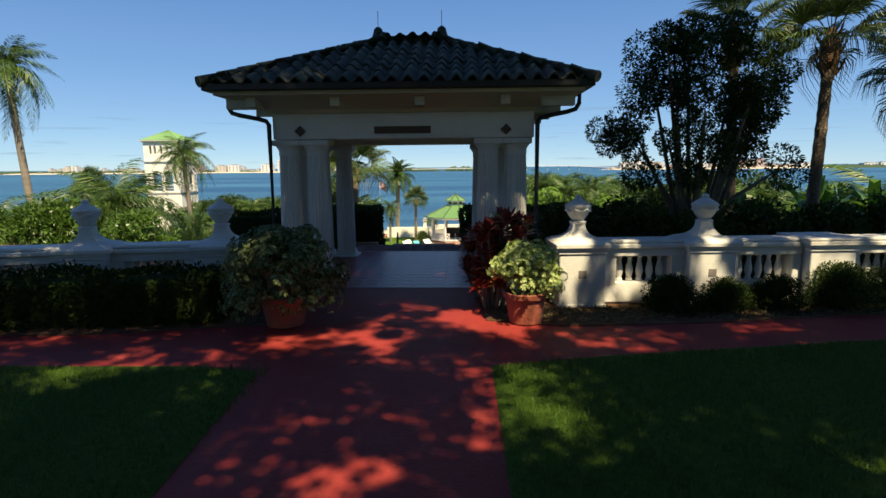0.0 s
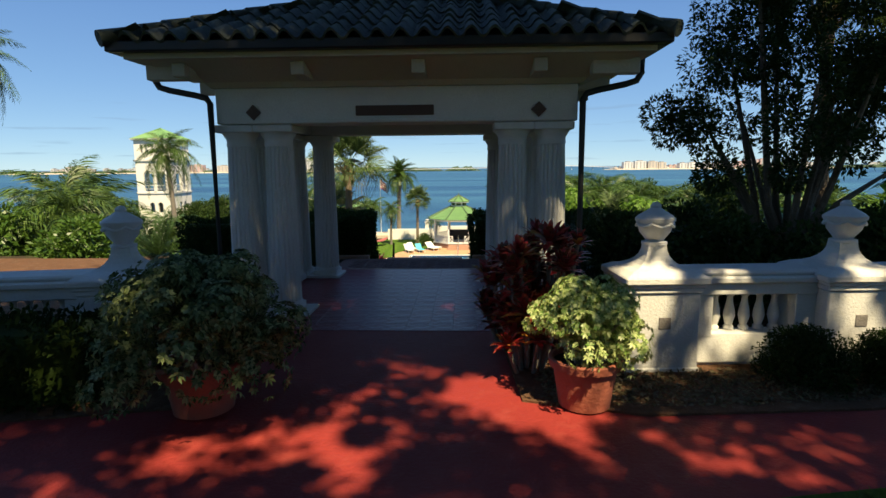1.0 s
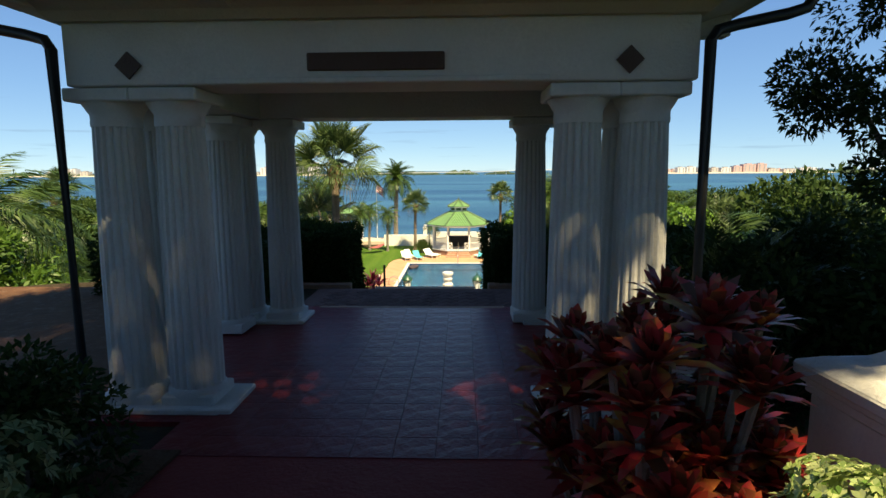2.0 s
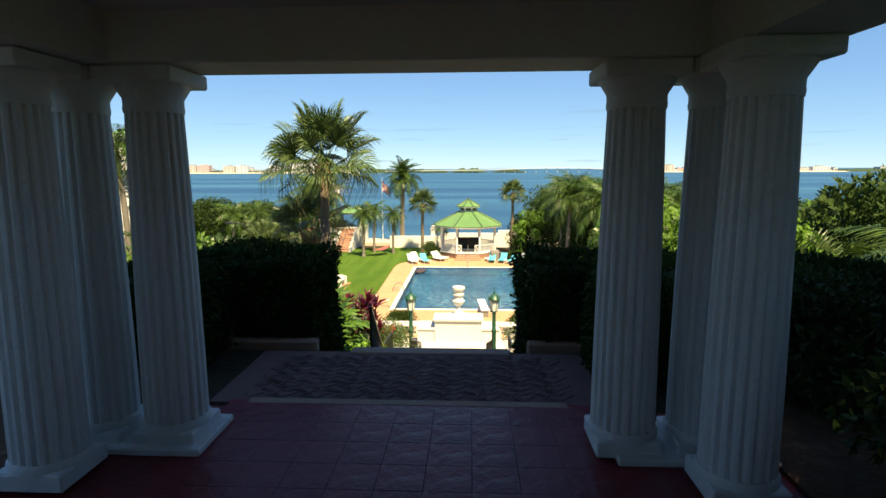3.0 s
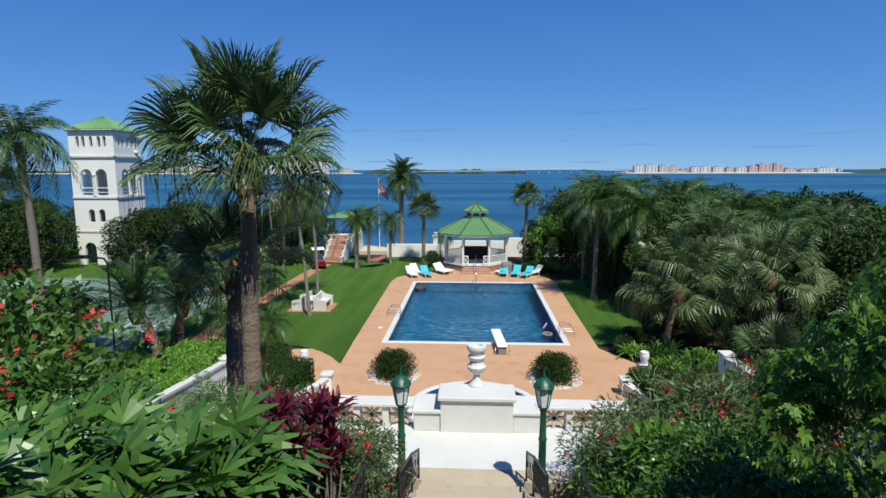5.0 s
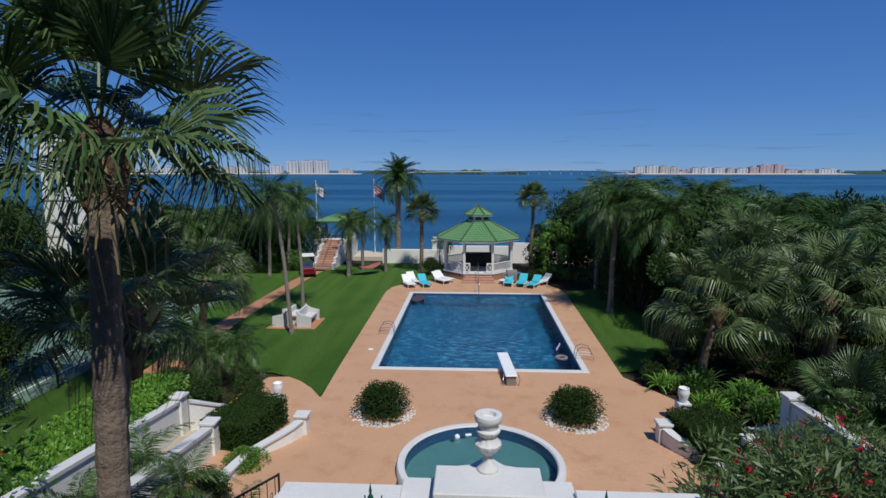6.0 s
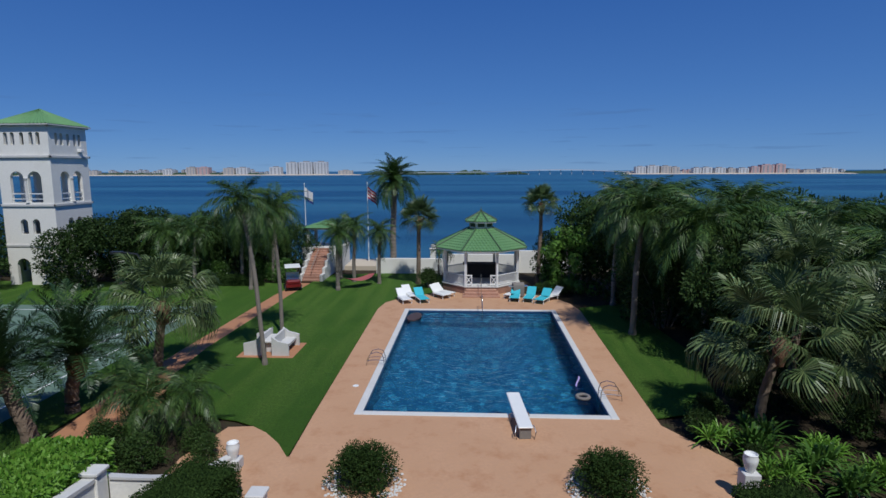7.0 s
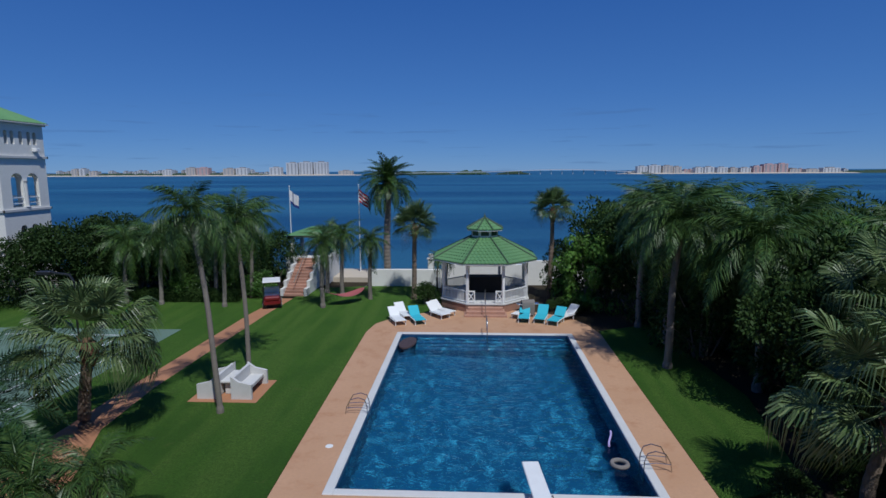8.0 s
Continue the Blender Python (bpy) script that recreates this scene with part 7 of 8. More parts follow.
# trees over the terrace, whose shade falls on the path
# openings in the oaks' leaf roof, given by the sunlit spots below them (x, y, radius)
GAPS = ((1.85, 7.2, 0.6), (1.75, 7.65, 0.6), (-1.9, 7.1, 0.3), (2.5, 8.55, 0.42), (2.95, 8.0, 0.3), (3.5, 8.5, 0.5), (4.6, 8.6, 0.4), (5.3, 8.3, 0.6), (6.9, 8.6, 0.45), (1.45, 8.6, 0.3), (1.75, 10.5, 0.12), (-2.35, 10.45, 0.06),
        (-1.4, 6.36, 0.3), (-1.5, 5.9, 0.25), (-0.78, 7.16, 0.16), (0.19, 6.92, 0.22), (0.65, 7.62, 0.2), (0.78, 9.06, 0.12), (0.1, 6.13, 0.33), (1.12, 7.08, 0.2), (1.67, 6.73, 0.22), (2.12, 6.65, 0.2), (2.56, 6.41, 0.22),
        (3.4, 6.63, 0.25), (2.95, 6.12, 0.2), (-0.37, 8.36, 0.08), (-0.44, 6.51, 0.15), (-0.16, 3.36, 0.2), (-0.48, 4.28, 0.18), (0.44, 3.94, 0.15), (0.48, 3.3, 0.14), (-0.93, 3.65, 0.14), (1.76, 4.26, 0.3))
GAPS += ((1.67, 5.29, 0.2), (-3.27, 5.24, 0.2), (-2.25, 5.59, 0.2), (-1.35, 4.82, 0.2), (-4.41, 6.38, 0.15), (4.7, 6.8, 0.3))


def shade_tree(at, reach, h, r, lumps_n, seed):
    """A live oak whose crown reaches over the terrace; reach: the crown's middle from the trunk."""
    t = thing("oak_tree", at, 0, "spreading live oak that shades the terrace", "tree", "terrace oaks")
    g = np.random.default_rng(seed)
    cx, cy = reach
    part("trunk", Geo().tube([(0, 0, -0.2), (cx * 0.05, cy * 0.05, h * 0.3), (cx * 0.08, cy * 0.06, h * 0.62), (cx * 0.14, cy * 0.1, h * 0.9)], [0.45, 0.36, 0.27, 0.14], 14), BARK, t)
    lm = []
    for k in range(lumps_n):
        a, q = g.uniform(0, 2 * math.pi), math.sqrt(g.random())
        z = h * (1.0 + 0.16 * (1 - q * q)) + g.uniform(-0.7, 0.6)
        s = g.uniform(0.32, 0.7)
        x, y = cx + math.cos(a) * q * r, cy + math.sin(a) * q * r
        gx, gy = at[0] + x - SUN_TO.x / SUN_TO.z * z, at[1] + y - SUN_TO.y / SUN_TO.z * z
        if any(math.hypot(gx - fx, gy - fy) < fr + s * 0.56 for fx, fy, fr in GAPS):
            if g.random() < 0.85:
                continue
            s *= 0.4
        lm.append((x, y, z, s, s, s * 0.6))
    part("crown", quads_mesh("crown", cloud(g, lm, 150, 0.16, 0.09, 0.8), L_OAK), None, t)
    for k in range(5 if h < 11 else 1):
        x, y, z, *_ = lm[k * 5]
        way = [(cx * 0.07 + (x - cx * 0.07) * u + g.uniform(-0.7, 0.7) * (u < 1), cy * 0.06 + (y - cy * 0.06) * u + g.uniform(-0.7, 0.7) * (u < 1), h * 0.6 + (z - h * 0.6) * u ** 0.6) for u in (0.0, 0.15, 0.3, 0.45, 0.6, 0.8, 1.0)]
        part("limb", Geo().tube(way, [0.10, 0.07, 0.055, 0.045, 0.035, 0.025, 0.015], 8), BARK, t)


for at, reach, h, r, n, sd in (((-6.5, -4.0, 0), (5.2, 4.8), 9.0, 4.3, 450, 1), ((5.5, -6.0, 0), (-0.7, 6.6), 9.2, 4.6, 760, 2), ((-10.5, 0.5, 0), (3.0, 2.0), 9.8, 4.6, 400, 3), ((12.5, -1.5, 0), (-3.0, 4.0), 9.8, 4.8, 800, 4),
                               ((1.5, -9.5, 0), (0.0, 3.5), 9.0, 5.5, 620, 5), ((-4.5, -7.5, 0), (5.0, 12.8), 12.0, 3.8, 400, 6), ((6.0, -8.0, 0), (-1.2, 13.6), 12.0, 3.8, 400, 7), ((14.5, -5.0, 0), (-4.0, 12.5), 12.5, 4.4, 130, 8), ((11.5, 2.5, 0), (-9.6, 7.6), 11.2, 3.1, 250, 9)):
    shade_tree(at, reach, h, r, n, sd)

# ---------------------------------------------------------------- planting: garden slope
palm("fan", (-3.93, 25.3, -4.2), 6.2, (-0.1, 0.45), 0.97, 38, 31, "tall sabal palm with ringed trunk and green fan leaves", 0.15)
palm("fan", (-4.85, 26.4, -4.5), 4.3, (-0.1, 0.9), 0.82, 22, 32, "sabal palm with dark trunk and drooping fan leaves", 0.17)


def on_slope(x, y):
    return (x, y, ground_z(x, y) - 0.05)


rr = random.Random(17)
SLOPE = []
for k in range(60):
    y = rr.uniform(16.2, 28.5)
    x = rr.uniform(2.7, 11.5)
    SLOPE.append((-x if k % 2 else x, y))
for k, (x, y) in enumerate(SLOPE):
    if x < 0 and (y < 19 or (y < 25.0 and x > -8.5)):
        continue
    pr = (B_MID + B_BIGLEAF + B_DARK)[(0, 3, 1, 5, 4, 2, 6, 3, 0, 1)[k % 10]]
    pr = B_DARK[k % 2] if y < 20 else pr
    put_bush(pr, on_slope(x, y), "leafy green shrub on the garden slope", "shrub", rr.uniform(0.65, 1.05))
for x, y, s in ((-4.6, 16.6, 0.6), (3.4, 17.4, 0.9)):
    put_bush(B_DARK[0], on_slope(x, y), "dense dark shrub below the terrace hedge", "shrub", s)
for x, y in ((-2.7, 18.4), (-3.7, 18.8), (-2.8, 19.4), (-4.6, 19.0), (-3.8, 19.8), (-2.8, 20.4), (-4.8, 20.0), (-3.7, 20.8), (-2.7, 21.3)):
    put_bush(B_GROUND, (x, y, ground_z(x, y) + 0.05), "low bright green ground cover beside the stairs", "ground cover", 1.0)
for k, (x, y, z) in enumerate(((-2.75, 23.9, -3.6), (-2.45, 24.5, -3.8), (-3.2, 24.3, -3.7))):
    tuft_plant("ti_plant", R_TI, (x, y, z), 8, 1.95, 0.32, "ti plant with dark crimson strap leaves", "ti plant", 0.72, k + 3)
put_bush(B_OLE[0], (-2.15, 25.2, -4.2), "oleander with pink-red flowers beside the stairs", "shrub", 0.78)
put_bush(B_OLE[1], (-2.6, 26.4, -4.6), "oleander with pink-red flowers beside the stairs", "shrub", 0.8)
put_bush(B_OLE[0], (2.35, 26.2, -4.5), "oleander with pink-red flowers beside the stairs", "shrub", 0.85)
put_bush(B_OLE[1], (3.1, 27.2, -4.9), "oleander with pink-red flowers beside the stairs", "shrub", 0.95)
put_bush(B_OLE[1], (-3.75, 25.0, -3.9), "oleander with pink-red flowers beside the stairs", "shrub", 1.02)
for k, (x, y, sc) in enumerate(((-3.6, 22.4, 1.0), (-4.7, 22.2, 1.15), (-5.8, 22.5, 1.2), (-6.9, 22.9, 1.25), (-3.9, 23.4, 1.0), (-5.2, 23.5, 1.15), (-6.4, 24.0, 1.2), (-7.7, 23.6, 1.2), (-5.7, 21.2, 1.1), (-4.9, 24.6, 1.0), (-7.4, 21.6, 1.2))):
    tuft_plant("philodendron", R_SPLIT, on_slope(x, y), 3, 0.75, 0.45, "split-leaf philodendron with broad glossy leaves", "philodendron", sc * 1.35, k + 30)
for k, (x, y, s) in enumerate(((-2.75, 25.7, 0.8), (-3.5, 26.3, 0.75), (2.45, 25.5, 0.85), (3.2, 24.9, 0.95), (3.6, 26.2, 0.8), (2.5, 23.6, 0.75), (2.3, 26.4, 0.55))):
    put_bush((B_MID + B_BIGLEAF)[k % 5], (x, y, ground_z(x, y) + 0.1), "leafy green shrub beside the landing", "shrub", s)
put_bush(B_YELLOW, (-6.9, 25.2, -4.1), "yellow-green croton on the slope", "shrub", 0.9)
for x, y, s in ((-12.8, 30.5, 1.9), (-14.6, 29.0, 1.7), (-8.6, 25.4, 1.8), (-10.9, 26.2, 1.75), (-7.2, 24.0, 1.2)):
    put_bush(B_RED, (x, y, -6.9 if y > 29 else ground_z(x, y)), "tall spreading shrub with many red flowers", "shrub", s)
for x, y, s in ((-9.2, 24.5, 1.3), (-8.0, 22.4, 1.1)):
    put_bush(B_WHITE, on_slope(x, y), "shrub with small white flowers", "shrub", s)
palm("sago", (-15.5, 41.9, -7.25), 2.4, (-1.0, 0.1), 1.4, 58, 41, "", 0.24)
palm("sago", (-15.7, 44.2, -7.25), 2.1, (0.2, 0.2), 1.45, 60, 42, "", 0.24)
hedge((-21.0, 67.6, -7.22), 7.5, 0.9, 0.8, "low clipped hedge at the end of the lawn", None, 28, 0, 300, 0.12)
hedge((-11.5, 33.6, -7.25), 2.0, 10.4, 1.75, "long clipped bright green hedge above the garden wall", L_BRIGHT, 20, 0, 420, 0.17)
hedge((10.9, 33.5, -7.25), 1.6, 9.0, 1.9, "long loose green hedge above the garden wall", L_MID, 21, 0, 300, 0.16)
for sx in (-1, 1):
    hedge((AX + sx * (7.95 if sx < 0 else 7.35), 38.0 if sx < 0 else 37.6, -7.25), 1.7, 2.4, 1.02, "clipped dark hedge inside the curved wall", None, 24 + sx, sx * 12, 1100, 0.07)
    put_bush(B_BRIGHT, (AX + sx * 7.2, 36.0, -7.2), "low green shrubs inside the kerb wall", "shrub", 0.55)
    put_bush(B_DARK[0], (AX + sx * 7.3, 34.2, -7.2), "low dark shrub inside the kerb wall", "shrub", 0.6)


def ball_bush(x, y, s, label):
    put_bush(B_BALL, (x, y, DECK), label, "shrub", s, None, "clipped bushes on the deck", s * 0.86)
    g = Geo()
    rr2 = random.Random(int(x * 10))
    for k in range(280):
        a, q = rr2.uniform(0, 6.28), rr2.uniform(0.8, 1.2)
        px_, py_, h = x + math.cos(a) * q, y + math.sin(a) * q, rr2.uniform(0.03, 0.06)
        g.lathe([(h * 0.9, 0), (h, h * 0.4), (h * 0.5, h * 0.8)], 5, (px_, py_, DECK - 0.005))
    tagged(part("gravel_ring", g, STONE_WHITE), "ring of pale pebbles round a clipped bush", "gravel", "", "stuff")


ball_bush(-3.65, 39.85, 1.06, "clipped round bush in a ring of pebbles on the deck")
ball_bush(3.35, 39.75, 1.06, "clipped round bush in a ring of pebbles on the deck")
# right of the steps: oleanders, big broadleaf shrub, spiky plants
for k, (x, y, z, s) in enumerate(((4.7, 30.6, -7.2, 1.5), (5.6, 31.4, -7.2, 1.6), (6.3, 30.2, -7.0, 1.7), (7.2, 31.6, -7.2, 1.55), (8.9, 32.2, -7.2, 1.65), (8.4, 30.2, -7.0, 1.6), (3.5, 26.8, -5.2, 1.0), (9.0, 34.6, -7.0, 1.1), (7.4, 33.6, -7.2, 1.1))):
    put_bush(B_OLE[k % 2], (x, y, z), "loose oleander with red flowers", "shrub", s)
put_bush(B_TREE[0], (4.3, 21.5, -2.6), "large glossy broadleaf shrub", "tree", 0.9, None, "", 1.17)
put_bush(B_TREE[1], (6.6, 21.0, -2.5), "large glossy broadleaf shrub", "tree", 0.9, None, "", 1.05)
for k, (x, y, s) in enumerate(((2.3, 24.0, 0.85), (2.9, 23.2, 0.9), (2.6, 25.0, 0.8), (3.4, 24.4, 0.95), (2.5, 22.2, 0.75), (3.5, 22.4, 0.8))):
    put_bush(B_BRIGHTMID[k % 2], (x, y, ground_z(x, y) - 0.1), "feathery bright green shrub beside the stairs", "shrub", s)
for k, (x, y, z) in enumerate(((2.3, 22.2, -2.7), (2.6, 24.2, -3.6), (2.2, 20.4, -2.0))):
    tuft_plant("spiky_plant", R_BRIGHT, (x, y, z), 4, 0.7, 0.3, "spiky strap-leaved plant beside the stairs", "plant", 0.6, k + 60)
palm("fan", (5.2, 20.2, -2.2), 0.7, (0, 0), 1.0, 16, 51, "low fan palm on the slope", 0.13)
palm("areca", (3.15, 19.2, ground_z(3.15, 19.2)), 0.75, (0, 0), 0.62, 15, 63, "young areca palm with pale arching fronds", 0.06)
palm("areca", (4.3, 19.0, ground_z(4.3, 19.0)), 0.8, (0, 0), 0.6, 13, 64, "young areca palm with pale arching fronds", 0.06)
for k, (x, y, s) in enumerate(((1.75, 17.3, 0.5), (2.6, 17.5, 0.62), (3.5, 17.5, 0.7), (2.1, 18.4, 0.6), (4.5, 17.6, 0.75), (5.5, 18.2, 0.85))):
    put_bush((B_MID[0], B_BIGLEAF[0])[k % 2], (x, y, ground_z(x, y) - 0.05), "low glossy green shrub below the stair-head hedge", "shrub", s, 70.0 * k)
palm("fan", (7.2, 20.8, -2.4), 1.1, (0, 0), 1.1, 18, 52, "low fan palm on the slope", 0.13)
palm("feather", (-7.4, 29.4, -6.6), 1.4, (0.2, 0.2), 0.62, 18, 53, "young feather palm on the slope", 0.07)
palm("feather", (-9.3, 33.6, -7.0), 0.9, (0.2, 0.2), 0.6, 18, 56, "young feather palm between the garden walls", 0.07)
palm("feather", (-7.9, 33.2, -7.2), 0.8, (0.1, 0.2), 0.55, 16, 57, "young feather palm between the garden walls", 0.07)
palm("feather", (-9.2, 31.2, -6.9), 1.0, (0.1, 0.2), 0.6, 16, 58, "young feather palm between the garden walls", 0.07)
palm("feather", (-5.6, 30.8, -7.2), 1.2, (0.2, 0.2), 0.55, 16, 54, "young feather palm at the foot of the slope", 0.07)
palm("feather", (-10.2, 26.8, -5.0), 1.6, (0.2, 0.2), 0.7, 18, 55, "young feather palm on the slope", 0.07)

for k, (x, y, h, sc) in enumerate(((-10.8, 18.2, 2.0, 0.9), (-12.5, 21.5, 3.0, 0.95), (-15.5, 24.0, 3.6, 1.0), (-12.0, 25.8, 3.2, 0.9), (-18.0, 28.0, 3.0, 1.0), (-14.0, 17.5, 1.0, 0.9), (-17.0, 20.0, 1.6, 1.0), (7.5, 17.5, 0.8, 0.8), (10.5, 19.0, 1.2, 0.9), (9.0, 22.5, 1.8, 0.9), (12.5, 21.5, 2.2, 1.0), (14.0, 17.5, 1.5, 1.0))):
    palm("feather", on_slope(x, y), h, (0.1, 0.1), sc, 24, 160 + k, "arching feather palm on the garden slope", 0.1)
for k, (x, y, s) in enumerate(((-9.0, 16.6, 1.0), (-11.5, 16.5, 1.1), (-14.5, 16.5, 1.1), (-17.5, 17.5, 1.3), (6.0, 16.6, 0.9), (9.0, 16.6, 1.1), (12.0, 16.5, 1.2), (15.5, 17.5, 1.4), (-20.5, 21.0, 1.6), (-24.0, 24.0, 1.9))):
    put_bush((B_MID + B_TREE)[k % 5] if k % 5 < 3 else B_MID[k % 3], on_slope(x, y), "leafy green shrub below the terrace", "shrub", s)
# ---------------------------------------------------------------- planting: lower garden
palm("fan", (-14.6, 48.2, -7.2), 3.1, (0.4, 0.0), 1.42, 46, 61, "stocky sabal palm with grey-green fan leaves", 0.2)
palm("feather", (-10.28, 49.6, -7.2), 7.5, (-1.0, 0.7), 0.80, 24, 62, "slender leaning queen palm on the lawn", 0.10)
palm("feather", (-11.0, 54.2, -7.2), 6.9, (-0.3, 0.2), 0.85, 26, 63, "slender queen palm on the lawn", 0.10)
for k, (x, y, h) in enumerate(((-10.75, 65.95, 4.3), (-10.2, 69.3, 4.5), (-8.0, 68.5, 4.1), (-11.6, 70.5, 4.3))):
    palm("feather", (x, y, -7.2), h, (0.1, 0), 0.68, 26, 64 + k, "small cabbage palm near the hammock", 0.14)
palm("fan", (-4.85, 68.6, -7.2), 5.2, (0.1, 0), 0.92, 40, 69, "sabal palm beside the gazebo", 0.17)
palm("date", (-8.0, 76.6, -7.0), 7.7, (0.2, 0), 1.1, 60, 70, "tall date palm behind the garden wall", 0.28)
palm("fan", (4.75, 68.9, -7.2), 6.3, (0.1, 0), 0.88, 38, 71, "sabal palm behind the gazebo", 0.16)
palm("feather", (-3.4, 71.2, -7.2), 2.4, (0.1, 0), 0.4, 16, 72, "small feather palm beside the gazebo", 0.07)
palm("feather", (-2.7, 71.5, -7.2), 2.2, (0.1, 0), 0.4, 16, 73, "small feather palm beside the gazebo", 0.07)
put_bush(B_DARK[1], (-3.9, 67.2, -7.2), "round dark shrub beside the gazebo", "shrub", 1.0)
# feathery low palms at the corner of the lawn
for k, (x, y) in enumerate(((-11.3, 41.6), (-10.2, 42.3), (-12.2, 42.4))):
    palm("feather", (x, y, -7.2), 1.5, (0.1, 0.1), 0.62, 20, 80 + k, "clump of low feathery pygmy palms", 0.08)
for x, y, s in ((-9.6, 41.6, 0.55), (-9.0, 41.0, 0.5), (-10.6, 40.4, 0.7), (-11.8, 40.6, 0.8), (-12.4, 41.4, 0.7)):
    put_bush(B_DARK[0], (x, y, -7.2), "low dark shrub behind the curved wall", "shrub", s)
# west: tennis court edge, tower trees
palm("feather", (-17.9, 38.0, -7.2), 10.1, (-0.3, 0), 0.95, 26, 90, "", 0.16)
palm("feather", (-22.8, 30.0, -6.5), 14.0, (-0.7, 0), 1.1, 28, 92, "tall queen palm with long bare trunk", 0.2)
palm("fan", (-42.0, 62.0, -7.2), 6.5, (0.3, 0), 1.0, 34, 93)
palm("fan", (-44.0, 66.0, -7.2), 7.6, (0.3, 0), 1.1, 34, 94)
for x, y, s in ((-38.6, 62.6, 1.7), (-41.2, 64.2, 1.8), (-44.5, 61.5, 1.7), (-39.5, 73.0, 1.6), (-44.0, 70.0, 1.7)):
    put_bush(B_DTREE[0], (x, y, -7.2), "dense dark broadleaf tree beyond the court", "tree", s)
for k, (x, y, s) in enumerate(((-31.2, 66.6, 1.45), (-28.6, 67.4, 1.6), (-26.0, 70.2, 1.5), (-23.0, 69.8, 1.5), (-30.0, 73.0, 1.6), (-20.8, 71.2, 1.35), (-18.4, 72.0, 1.3), (-24.5, 73.0, 1.5), (-16.6, 73.6, 1.2))):
    put_bush(B_DTREE[k % 2], (x, y, -7.2), "dense dark broadleaf tree near the shore", "tree", s)
for k, (x, y, h) in enumerate(((-24.8, 66.6, 4.2), (-22.2, 66.5, 4.4), (-19.2, 68.4, 5.0), (-17.0, 69.5, 5.6), (-17.5, 66.0, 5.4))):
    palm("feather", (x, y, -7.2), h, (0.3, 0), 0.9, 22, 96 + k, "", 0.13)
for k, (x, y) in enumerate(((-19, 71.0), (-21.5, 68.2), (-16.5, 69.6))):
    put_bush(B_MID[k % 3], (x, y, -7.2), "green shrub at the edge of the lawn", "shrub", 1.1)
for k, (x, y, s) in enumerate(((-16.5, 33.0, 1.2), (-18.5, 35.0, 1.5), (-17.5, 30.0, 1.6), (-20.5, 31.5, 1.8), (-15.5, 27.5, 1.5), (-18.0, 25.5, 1.7), (-13.5, 24.0, 1.4), (-22.5, 27.0, 2.0))):
    put_bush((B_DTREE + B_TREE)[k % 4], (x, y, ground_z(x, y)), "dense shrubbery west of the slope", "tree", s * 0.7)
for x, y, s in ((-18.8, 37.6, 1.0), (-19.9, 41.6, 0.95), (-20.6, 38.6, 1.1)):
    put_bush(B_DTREE[1], (x, y, -7.2), "dense dark shrub beside the court", "tree", s)
for k, (x, y) in enumerate(((-9.6, 20.5), (-11.5, 22.5), (-12.5, 19.0), (-15.5, 20.0))):
    palm("sago", (x, y, ground_z(x, y)), 0.9, (0.2, 0.1), 1.0, 30, 110 + k, "broad cycad palm below the terrace", 0.2)
# east: palms and dark woodland
for k, (x, y, h, kd, sc, n) in enumerate(((9.5, 43.9, 3.2, "fan", 1.55, 34), (12.6, 47.6, 4.6, "fan", 1.5, 32), (13.8, 42.2, 4.0, "fan", 1.45, 32), (8.9, 62.0, 6.6, "feather", 0.95, 26), (9.5, 59.0, 6.9, "feather", 0.95, 28), (8.3, 55.2, 6.6, "feather", 0.95, 28),
                                           (11.2, 52.8, 6.0, "feather", 1.05, 28), (13.8, 55.5, 6.4, "feather", 1.1, 28), (16.0, 51.5, 5.9, "feather", 1.1, 28), (12.0, 61.0, 6.8, "feather", 1.0, 26), (15.5, 60.0, 6.2, "feather", 1.0, 26), (19.5, 56.0, 5.6, "feather", 1.1, 28), (16.5, 47.0, 5.2, "feather", 1.1, 28), (18.6, 64.0, 6.0, "feather", 1.1, 26), (20.0, 49.0, 4.8, "fan", 1.3, 34))):
    palm(kd, (x, y, -7.2), h, (rr.uniform(-0.4, 0.4), rr.uniform(-0.3, 0.3)), sc * (1.0 if kd == "fan" else 1.12), n if kd == "fan" else n + 10, 120 + k, "spreading fan palm with broad drooping leaves" if kd == "fan" else "", 0.16)
for k, (x, y, s) in enumerate(((6.9, 66.5, 1.15), (8.5, 68.0, 1.5), (10.5, 65.5, 1.6), (12.5, 67.0, 1.5), (10.6, 57.2, 1.3), (12.0, 58.5, 1.5), (14.5, 63.5, 1.5), (11.5, 49.8, 1.15), (13.4, 51.8, 1.45), (15.5, 56.5, 1.6), (17.5, 53.5, 1.5), (18.5, 59.8, 1.6), (21.5, 60.5, 1.5), (22.0, 53.0, 1.6), (16.5, 66.5, 1.4), (20.5, 68.0, 1.4), (25.0, 57.0, 1.5), (26.0, 64.0, 1.5), (24.0, 48.0, 1.4), (6.3, 69.6, 0.9), (28, 52, 1.5), (31, 60, 1.5), (19.0, 45.0, 1.3), (22.0, 41.0, 1.4), (17.5, 38.5, 1.3), (14.5, 36.5, 1.1), (20.0, 35.0, 1.4), (12.9, 31.0, 1.2), (15.5, 28.0, 1.4), (12.5, 25.5, 1.3), (18.5, 30.0, 1.5))):
    put_bush(B_DTREE[k % 2] if k % 3 else B_TREE[k % 2], (x, y, ground_z(x, y)), "dense dark woodland tree beside the pool garden", "tree", s * 1.12, None, "", s * 1.32)
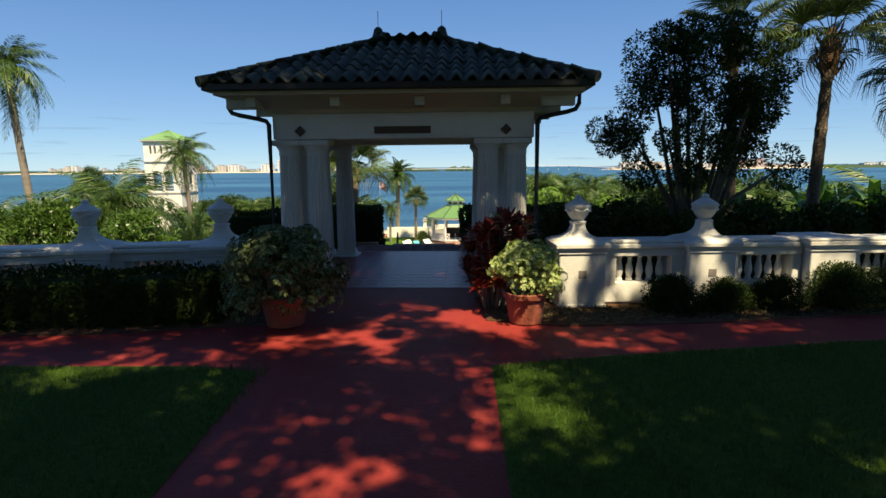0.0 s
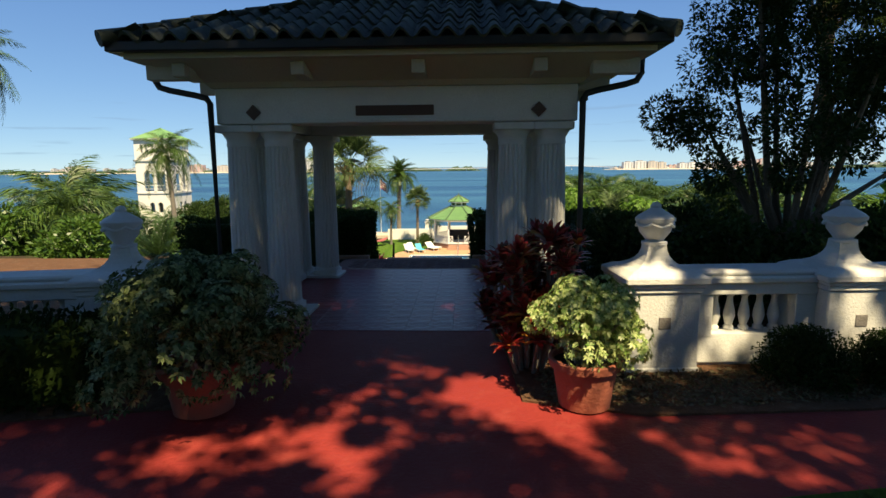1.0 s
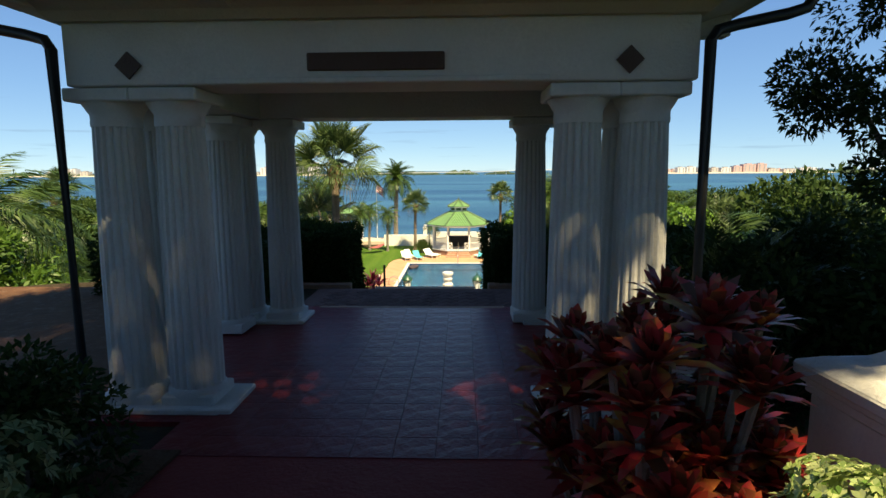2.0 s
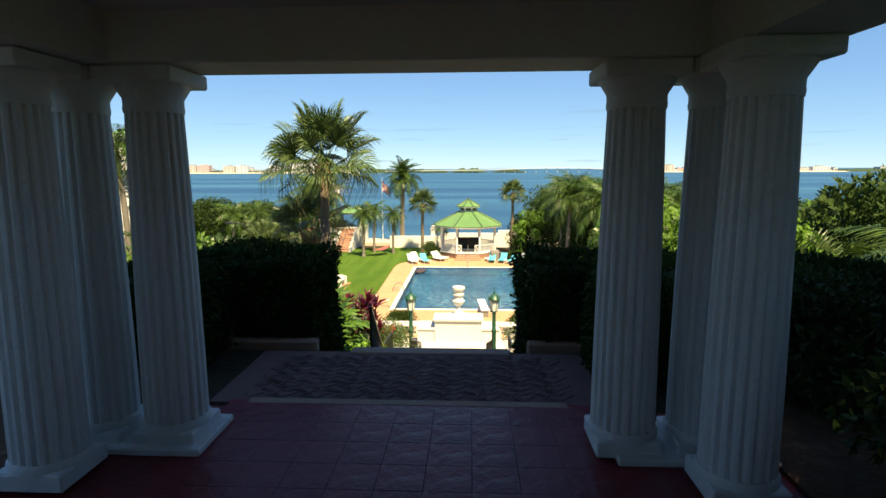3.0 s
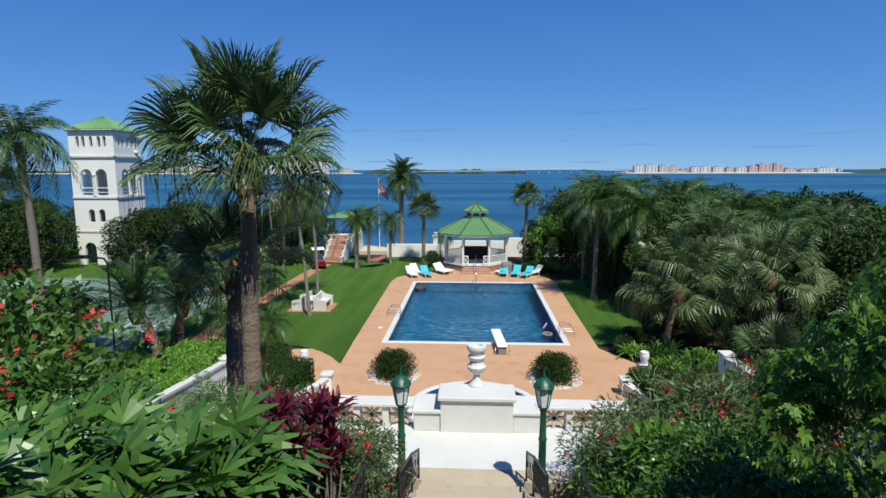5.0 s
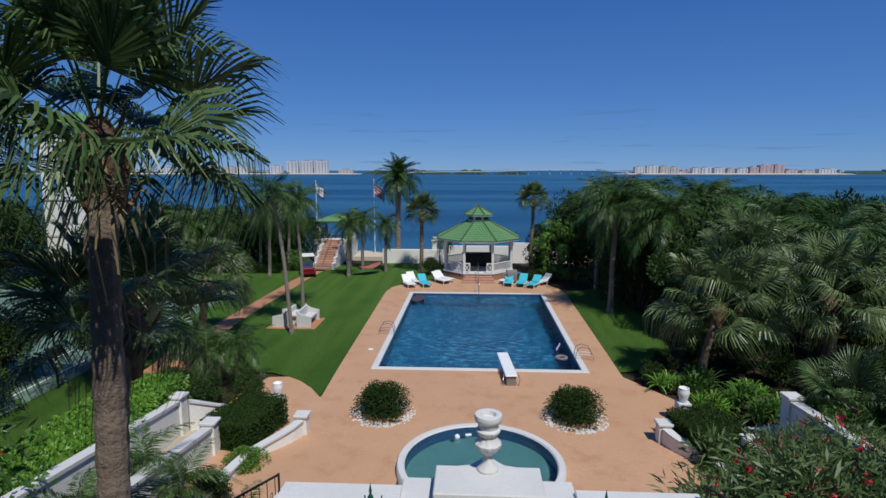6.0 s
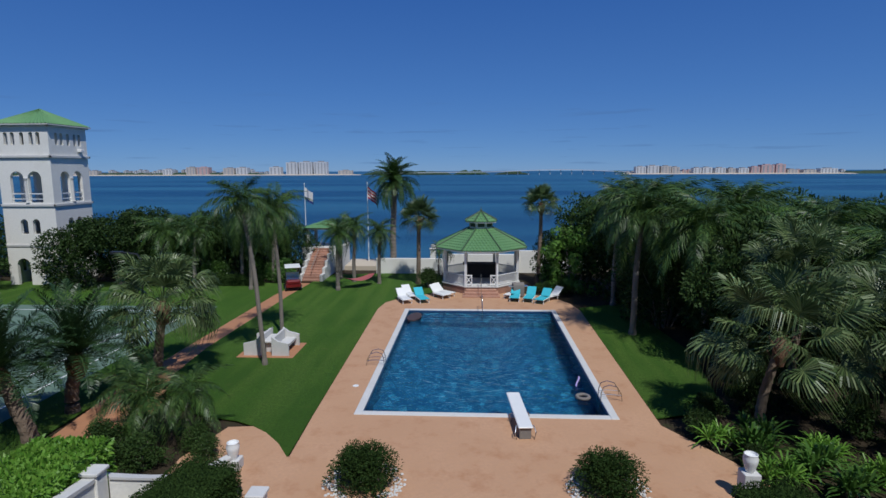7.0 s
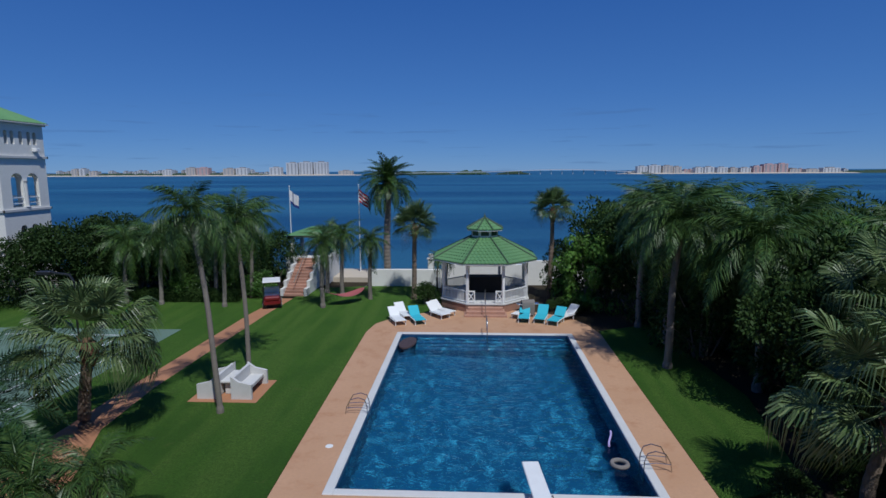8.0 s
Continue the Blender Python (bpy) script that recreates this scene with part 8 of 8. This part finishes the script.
for k, (x, y) in enumerate(((7.6, 42.6), (8.6, 41.8), (8.4, 40.4), (9.6, 40.9), (10.6, 41.8), (9.9, 39.6), (11.2, 40.4), (11.6, 38.8), (12.4, 40.2), (9.0, 42.9))):
    tuft_plant("lily_clump", R_LILY if k % 2 else R_BRIGHT, (x, y, -7.2), 4, 0.3, 0.4, "clump of strap-leaved spider lilies", "lily", 1.2, k + 70)
for x, y, s in ((12.6, 43.6, 0.9), (14.0, 41.2, 1.0), (11.9, 45.6, 0.85), (13.6, 38.6, 1.0), (15.6, 43.5, 1.1), (7.3, 43.3, 0.6), (8.0, 44.6, 0.65), (9.9, 45.4, 0.8), (10.6, 47.0, 0.9), (8.2, 41.4, 0.45), (5.0, 66.0, 0.5), (5.9, 65.2, 0.6), (4.4, 65.8, 0.45)):
    put_bush(B_DARK[1], (x, y, -7.2), "low dark shrub at the edge of the deck", "shrub", s)
palm("fan", (10.8, 36.5, -7.0), 1.6, (0, 0), 1.0, 18, 140, "young fan palm beside the garden wall", 0.13)
palm("fan", (13.0, 34.0, -6.9), 2.6, (0, 0), 1.2, 26, 141, "young fan palm beside the garden wall", 0.15)


def court_lamp(x, y):
    l = thing("court_lamp", (x, y, DECK), 0, "black court lamp post with a bent arm", "lamp post", "court lamps")
    part("pole", Geo().tube([(0, 0, 0), (0, 0, 4.6), (-0.15, 0, 4.85), (-1.0, 0, 4.95)], 0.05, 8), BLACK_IRON, l, "", True)
    part("lamp_head", Geo().box(-1.5, -0.9, -0.15, 0.15, 4.85, 5.0, 0.03), BLACK_IRON, l)


court_lamp(-17.4, 41.5)
court_lamp(-17.4, 52.0)


def lawn_blades():
    rng = np.random.default_rng(77)
    for sx, name in ((-1, "west"), (1, "east")):
        n = 42000
        x = rng.uniform(0.0, 8.0, n) ** 1.0
        y = rng.uniform(1.5, 6.6, n)
        if sx < 0:
            X = -1.06 - x
            keep = y < 5.36 + 0.05 * np.sin(X * 3) - 0.02 * np.maximum(0, -X - 4)
        else:
            X = 1.3 + x
            keep = y < 5.5 + 0.195 * (X - 1.28) + 0.04 * np.sin(X * 4)
        at = np.stack([X, y, np.full(n, -0.005)], 1)[keep]
        m = len(at)
        d = unit(np.stack([rng.normal(0, 0.45, m), rng.normal(0, 0.45, m), np.ones(m)], 1))
        s = unit(np.cross(d, rng.normal(0, 1, (m, 3))))
        ln = rng.uniform(0.03, 0.075, m)[:, None]
        w = 0.004
        q = np.stack([at - s * w, at + s * w, at + d * ln + s * w * 0.4, at + d * ln - s * w * 0.4], 1)
        tagged(new("grass_" + name, quads_mesh("grass", q, L_GRASS)), "short grass blades of the terrace lawn", "grass", "", "stuff")


lawn_blades()


def litter():
    """Fallen leaves and bark chips on the mulch beside the pier."""
    rng = np.random.default_rng(5)
    n = 6500
    x = rng.uniform(1.5, 7.5, n)
    y = 7.15 + 0.12 * np.maximum(0, x - 3) + rng.random(n) * 0.8
    at = np.stack([x, y, np.full(n, 0.02)], 1)
    q = leaves(rng, at, np.array([[0, 0, 0.15]]) + rng.normal(0, 1, (n, 3)) * np.array([1, 1, 0.15]), 0.06, 0.025)
    tagged(new("leaf_litter", quads_mesh("leaf_litter", q, L_PALM_OLD)), "dry brown leaves scattered over the mulch", "leaf litter", "", "stuff")


litter()
